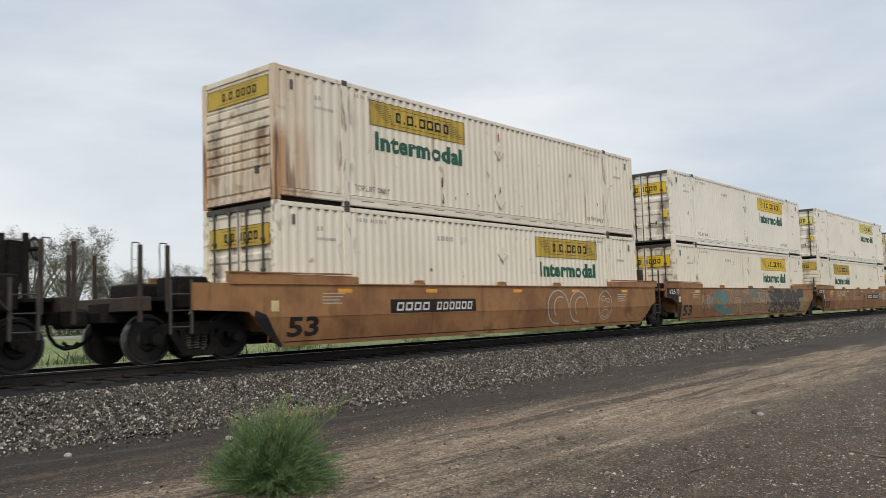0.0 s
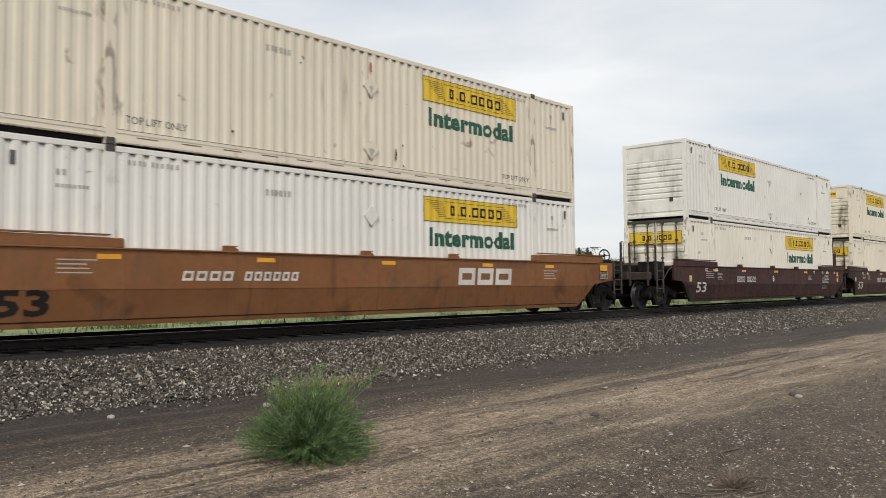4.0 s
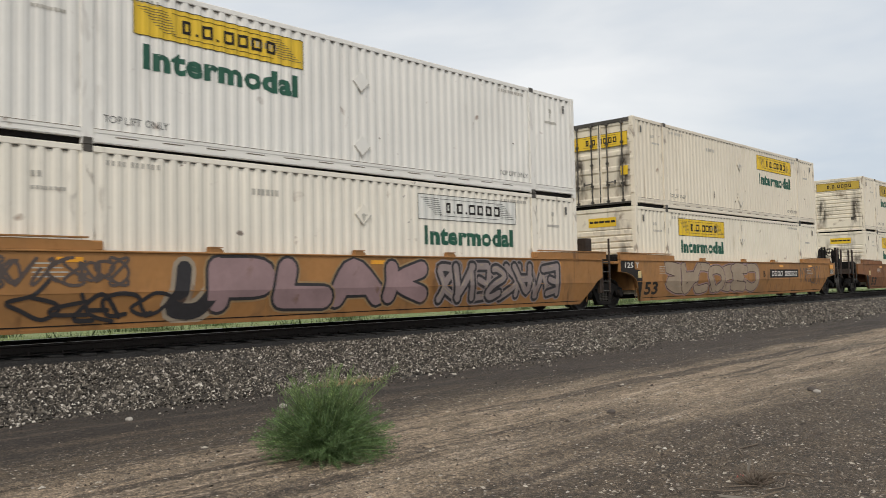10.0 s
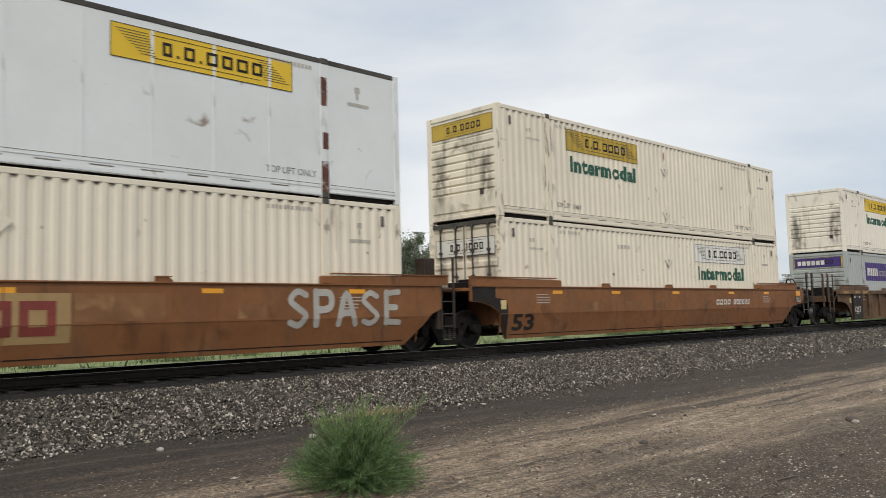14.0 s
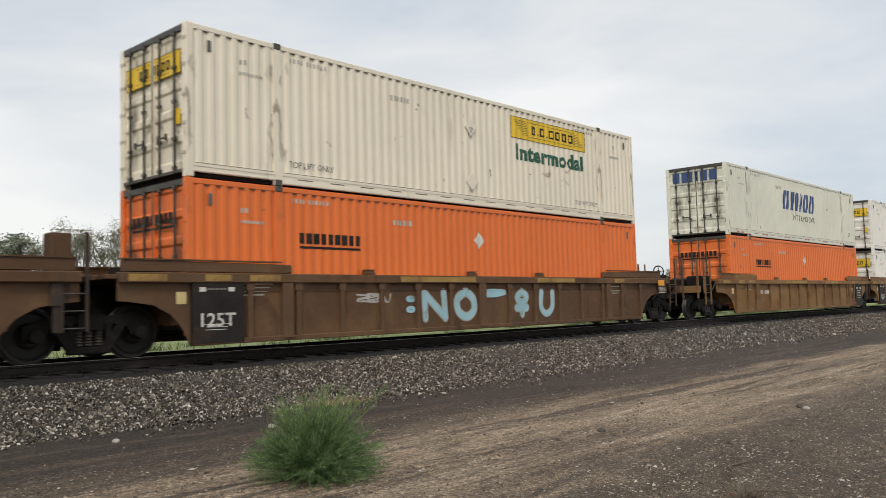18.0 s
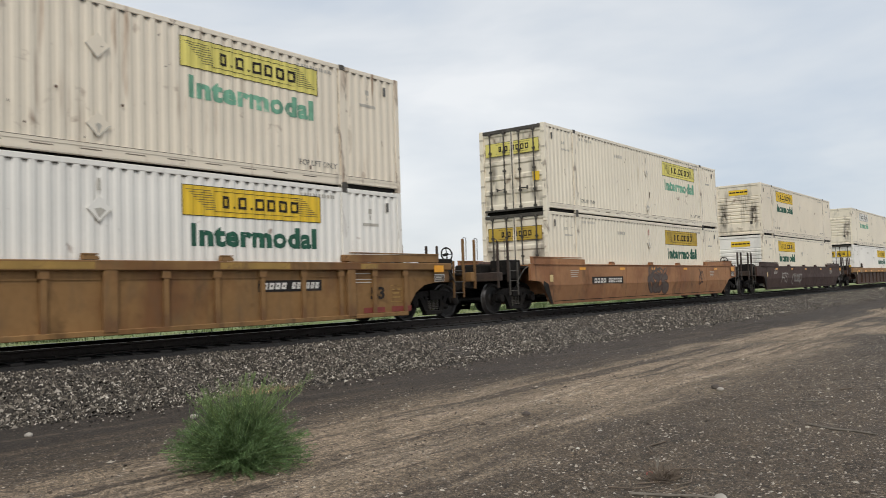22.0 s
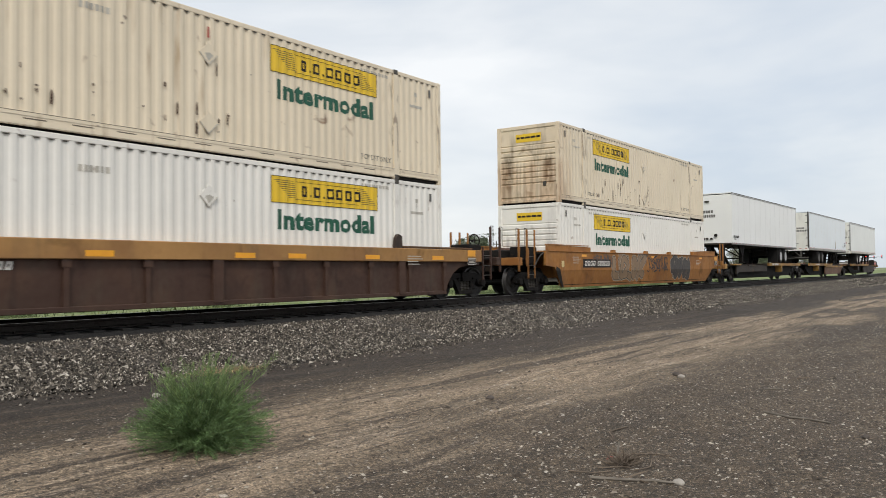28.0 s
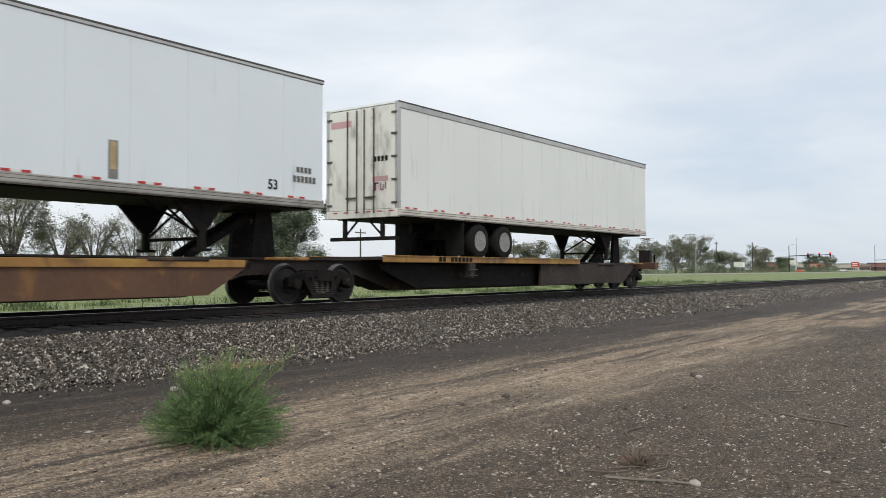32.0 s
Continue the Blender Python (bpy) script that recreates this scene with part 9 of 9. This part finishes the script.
side_bars(C_["L"], [(0, 2.1, 0, 0.78)], 6.95, 0.52, M_cream_patch, -SY - 0.003, "tan panel of paint", "patch")
side_bars(C_["L"], plates([0.50, 0.50, 0.54], 0.10, 0.54, 0.14, 0.12, 0.14, 0.0), 6.95, 0.52, M_darkred, -SY - 0.007, "dark red plates of lettering")
piece(C_["L"], 13.0, 16.0, 0.62, 1.40, ("snake", "flag", "peak", "snake", "comb"), SPRAY["chalk"], None, 0.13, seed=33, overlap=0.0, wild=False)
for key in ("N", "O", "P", "R", "S"):
    yb = -SY - 0.012
    part("capacity_panel", cached("cappanel", lambda: Geo().box(0.0, 1.08, -SY - 0.010, -SY + 0.07, 0.20, 1.46).mesh("capacity_panel", M_black)), C_[key], "black-painted panel")
    side_text(C_[key], "125T", 0.17, 0.50, 0.72, 0.25, M_white, 0.015, yb, "white stencilled capacity mark")
    side_bars(C_[key], [(0, 0.13, 0, 0.08), (0.60, 0.73, 0, 0.08), (0.16, 0.56, 0.04, 0.05), (0.10, 0.62, -0.60, -0.59), (0.15, 0.58, -0.65, -0.64), (0.12, 0.55, -0.70, -0.69)], 0.14, 1.14, M_white, yb, "small white stencils")
for key in ("Q", "R", "S"):
    if key == "S":
        side_text(C_[key], "53", CL - 1.35, 0.60, 0.5, 0.30, M_black, 0.03, -SY + 0.06)
        side_bars(C_[key], [(0, 0.42, 0, 0.015), (0, 0.42, 0.40, 0.415), (0, 0.015, 0.015, 0.40), (0.405, 0.42, 0.015, 0.40), (0.06, 0.34, 0.10, 0.13), (0.06, 0.30, 0.20, 0.23), (0.06, 0.36, 0.29, 0.32)], CL - 0.62, 0.52, M_chordmark, -SY + 0.06, "worn framed placard", "placard")
        for x in (CL - 1.6, CL - 0.6):
            side_bars(C_[key], [(0, 0.75, 0, 0.13)], x, 0.28, M_darkred, -SY + 0.06, "dark red patch", "patch")
        continue
    part("capacity_panel", cached("cappanel2", lambda: Geo().box(CL - 1.1, CL - 0.02, -SY - 0.010, -SY + 0.07, 0.20, 1.46).mesh("capacity_panel", M_black)), C_[key], "black-painted panel")
    side_text(C_[key], "53", CL - 1.85, 0.56, 0.5, 0.28, M_black, 0.03, -SY + 0.06)
    side_bars(C_[key], [(0, 0.2, 0, 0.1), (0.55, 0.75, 0, 0.1)] + [(0.1, 0.65, -0.1 - 0.09 * k, -0.08 - 0.09 * k) for k in range(5)], CL - 0.95, 1.05, M_white, -SY - 0.012, "small white stencils")
    side_bars(C_[key], [(0, 0.9, 0, 0.14)], CL - 2.0, 0.24, M_darkred, -SY - 0.012, "dark red patch", "patch")
side_bars(C_["R"], plates([0.66, 0.66, 0.72], 0.10, 0.48, 0, 0, 0.17, 0.1), 8.7, 0.58, surface("faded_red_lettering", (0.165, 0.046, 0.035), 0.7, 0, 0.2, 2, 12), -SY + 0.066, "dark red plates of lettering")
scribble, turn_ = Geo(), random.Random(41)
for n in range(9):
    cx, cz, rx_, rz_ = 6.58 + 0.36 * math.cos(n * 0.75 + 2.6), 0.77 + 0.26 * math.sin(n * 0.75 + 2.6), turn_.uniform(0.09, 0.17), turn_.uniform(0.08, 0.14)
    sprayed(scribble, [(cx + rx_ * math.cos(k * 0.5 + n), cz + rz_ * math.sin(k * 0.5 + n)) for k in range(12)], 0.026, -SY + 0.064 - 0.0009 * n)
for n, (rr, cut) in enumerate(((0.50, 12), (0.36, 11), (0.24, 10))):
    sprayed(scribble, [(6.56 + rr * math.cos(3.3 + k * 0.26), 0.84 + rr * 0.82 * math.sin(3.3 + k * 0.26) + 0.02 * (k % 2)) for k in range(cut)], 0.030, -SY + 0.055 - 0.0009 * n)
for n, x in enumerate((6.18, 6.52, 6.84)):
    sprayed(scribble, flowing([(x, 0.86), (x + 0.10, 1.10 + 0.04 * n), (x + 0.22, 0.92), (x + 0.30, 1.14)]), 0.028, -SY + 0.052 - 0.0009 * n)
part("graffiti_tag", scribble.mesh("graffiti_tag", SPRAY["chalk"]), C_["O"], "dense white sprayed scribble")
scrawl(C_["O"], 2.2, 4.6, 0.75, 1.05, SPRAY["dusk"], 42, -SY + 0.066, 0.015, 4)
scrawl(C_["P"], 4.0, 4.9, 0.85, 1.1, SPRAY["chalk"], 43, -SY + 0.066, 0.015, 3)
for x, w, kind in ((5.90, 0.98, "zig"), (7.04, 0.92, "loop"), (9.34, 0.88, "mast"), (10.50, 0.82, "cup")):
    piece(C_["P"], x, x + w, 0.40, 1.16, (kind,), SPRAY["sky"], None, 0.15, SPRAY["chalk"], None, 44 + int(x), -SY + 0.062, 0.0, 0.0, wild=False)
piece(C_["P"], 8.3, 8.9, 0.95, 1.16, ("hook",), SPRAY["sky"], None, 0.10, None, None, 47, -SY + 0.062)
for z in (0.62, 0.86):
    piece(C_["P"], 5.48, 5.68, z, z + 0.17, ("loop",), SPRAY["sky"], None, 0.08, None, None, 48, -SY + 0.062, wild=False)
for x in (7.45, 8.35):
    piece(C_["T"], x, x + 0.95, 0.30, 1.16, ("loop", "snake"), SPRAY["dusk"], SPRAY["umber"], 0.17, None, None, 51 + int(x))
scrawl(C_["T"], 7.5, 9.2, 1.05, 1.42, SPRAY["dusk"], 52, strokes=5, r=0.03)
scrawl(C_["T"], 12.9, 13.4, 0.6, 1.35, SPRAY["umber"], 56, strokes=4, r=0.02)
piece(C_["U"], 2.7, 3.8, 0.55, 1.15, ("flag", "loop", "hook"), SPRAY["chalk"], None, 0.04, seed=54)
piece(C_["U"], 4.9, 6.8, 0.55, 1.05, ("arch", "zig", "fork", "loop"), SPRAY["chalk"], None, 0.045, seed=55)
for key in ("V", "W", "X"):
    for x in (0.3, 2.9, 5.2, 8.5, 10.0, 12.6, 15.4):
        side_bars(C_[key], [(0, 0.55, 0, 0.11)], x, 1.13, M_orange_mark, -SY - 0.034, "amber reflector", "reflector")
part("capacity_panel", cached("cappanel3", lambda: Geo().box(-0.6, 1.9, -SY + 0.055, -SY + 0.07, 0.36, 1.06).mesh("capacity_panel", M_black)), C_["X"], "black-painted panel")
side_text(C_["X"], "125-T", 0.9, 0.60, 0.75, 0.26, M_white, 0.02, -SY + 0.050)
side_bars(C_["W"], [(0, 2.5, 0, 0.50)], 5.1, 0.45, M_cream_patch, -SY + 0.064, "cream block", "patch")
side_bars(C_["W"], plates([0.34, 0.34, 0.38], 0.08, 0.34, 0.10, 0.09, 0.10), 5.1, 0.45, M_darkred, -SY + 0.060, "dark red plates of lettering")
scrawl(C_["Y"], 2.4, 4.0, 0.95, 1.42, SPRAY["dusk"], 61, strokes=5, r=0.022)
piece(C_["Y"], 4.3, 7.4, 0.34, 1.45, ("cup", "loop", "foot", "peak", "fork"), SPRAY["clay"], SPRAY["ink"], 0.26, SPRAY["bone"], None, 63, rim=0.03)
scrawl(C_["Y"], 7.7, 10.2, 0.70, 1.42, SPRAY["ink"], 62, strokes=8, r=0.025)
piece(C_["Y"], 10.7, 13.4, 0.36, 1.40, ("flag", "loop", "arch", "loop", "peak"), SPRAY["soot"], SPRAY["ink"], 0.24, SPRAY["bone"], None, 64, overlap=0.3)

for spec in UNITS:
    if spec[2] == "smooth" and spec[0] in CARSET:
        bend_marks(CARSET[spec[0]])

# the trailers and their flat cars at the end of the train
ZU = (539.45, 559.98, 578.82)
f1 = flat_car("grimy flat car with worn yellow deck edges carrying a trailer", 0, (0.35,), (7.6, 16.7), 0.9, (-1.7, 18.1))
flat_end(f1, -1.7, -1)
f2 = flat_car("grimy flat car with a brown sill carrying a trailer", 1, (-2.50,), (-0.65, 8.6), 15.1, (-2.6, 16.4))
f3 = flat_car("last grimy flat car of the train carrying a trailer", 2, (-2.50, 15.0), (-0.65, 9.9), 15.1, (-2.6, 17.3))
flat_end(f3, 17.3, 1, True)
part("end_marker", Geo().box(17.32, 17.58, -0.95, -0.45, 1.02, 1.62, 0.04).box(17.58, 17.60, -0.85, -0.55, 1.2, 1.45, 0.01).rod((17.4, -0.7, 0.8), (17.4, -0.7, 1.1), 0.04).mesh("end_marker", M_black), f3, "black end-of-train marker box")
for f, uu in zip((f1, f2, f3), ZU):
    put(f, uu)
put(trailer("plain white semi-trailer, blunt front end, on a flat car", 0, False, False), ZU[0])
put(trailer("plain white semi-trailer with closed rear doors, on a flat car", 1, True, False), ZU[1])
put(trailer("white semi-trailer with wide aluminium top rail, on a flat car", 2, True, True), ZU[2])

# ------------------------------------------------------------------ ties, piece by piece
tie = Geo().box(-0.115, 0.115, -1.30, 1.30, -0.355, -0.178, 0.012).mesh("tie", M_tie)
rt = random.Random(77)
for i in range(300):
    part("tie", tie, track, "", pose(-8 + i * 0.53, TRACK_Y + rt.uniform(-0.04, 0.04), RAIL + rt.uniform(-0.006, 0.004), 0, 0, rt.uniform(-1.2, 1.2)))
plate = Geo().box(-0.18, 0.18, -0.10, 0.10, -0.18, -0.160).box(-0.05, -0.02, -0.13, -0.085, -0.165, -0.13).box(0.03, 0.06, 0.085, 0.13, -0.165, -0.13).mesh("tie_plate", M_rail_side)
for i in range(150):
    part("tie_plate", plate, track, "", pose(-4 + i * 0.53, TRACK_Y - 0.753, RAIL))
rest = Geo()
for i in range(300, 900):
    x = -8 + i * 0.53
    rest.box(x - 0.115, x + 0.115, TRACK_Y - 1.3, TRACK_Y + 1.3, RAIL - 0.355, RAIL - 0.178)
tagged(part("far_ties", rest.mesh("far_ties", M_tie), track, "dark ties further along"), kind="stuff")


# ------------------------------------------------------------------ what moves
def run_at(t):
    return float(np.interp(t, [a for a, _ in RUN], [b for _, b in RUN]))


def motions():
    for ob, place, z in MOVING:
        walk(ob, [(t, pose(place - s, TRACK_Y, RAIL + z)) for t, s in RUN])
    for wheels, dx in zip(WHEELS, (-0.875, 0.875)):
        first = wheels[0]
        walk(first, [(k / FPS, pose(dx, 0, WR, 0, -math.degrees(run_at(k / FPS) / WR), 0)) for k in range(32 * FPS + 1)])
        turn = first.animation_data
        for w in wheels[1:]:
            w.rotation_mode = "QUATERNION"
            keys = w.animation_data_create()
            keys.action, keys.action_slot = turn.action, turn.action_slot


motions()
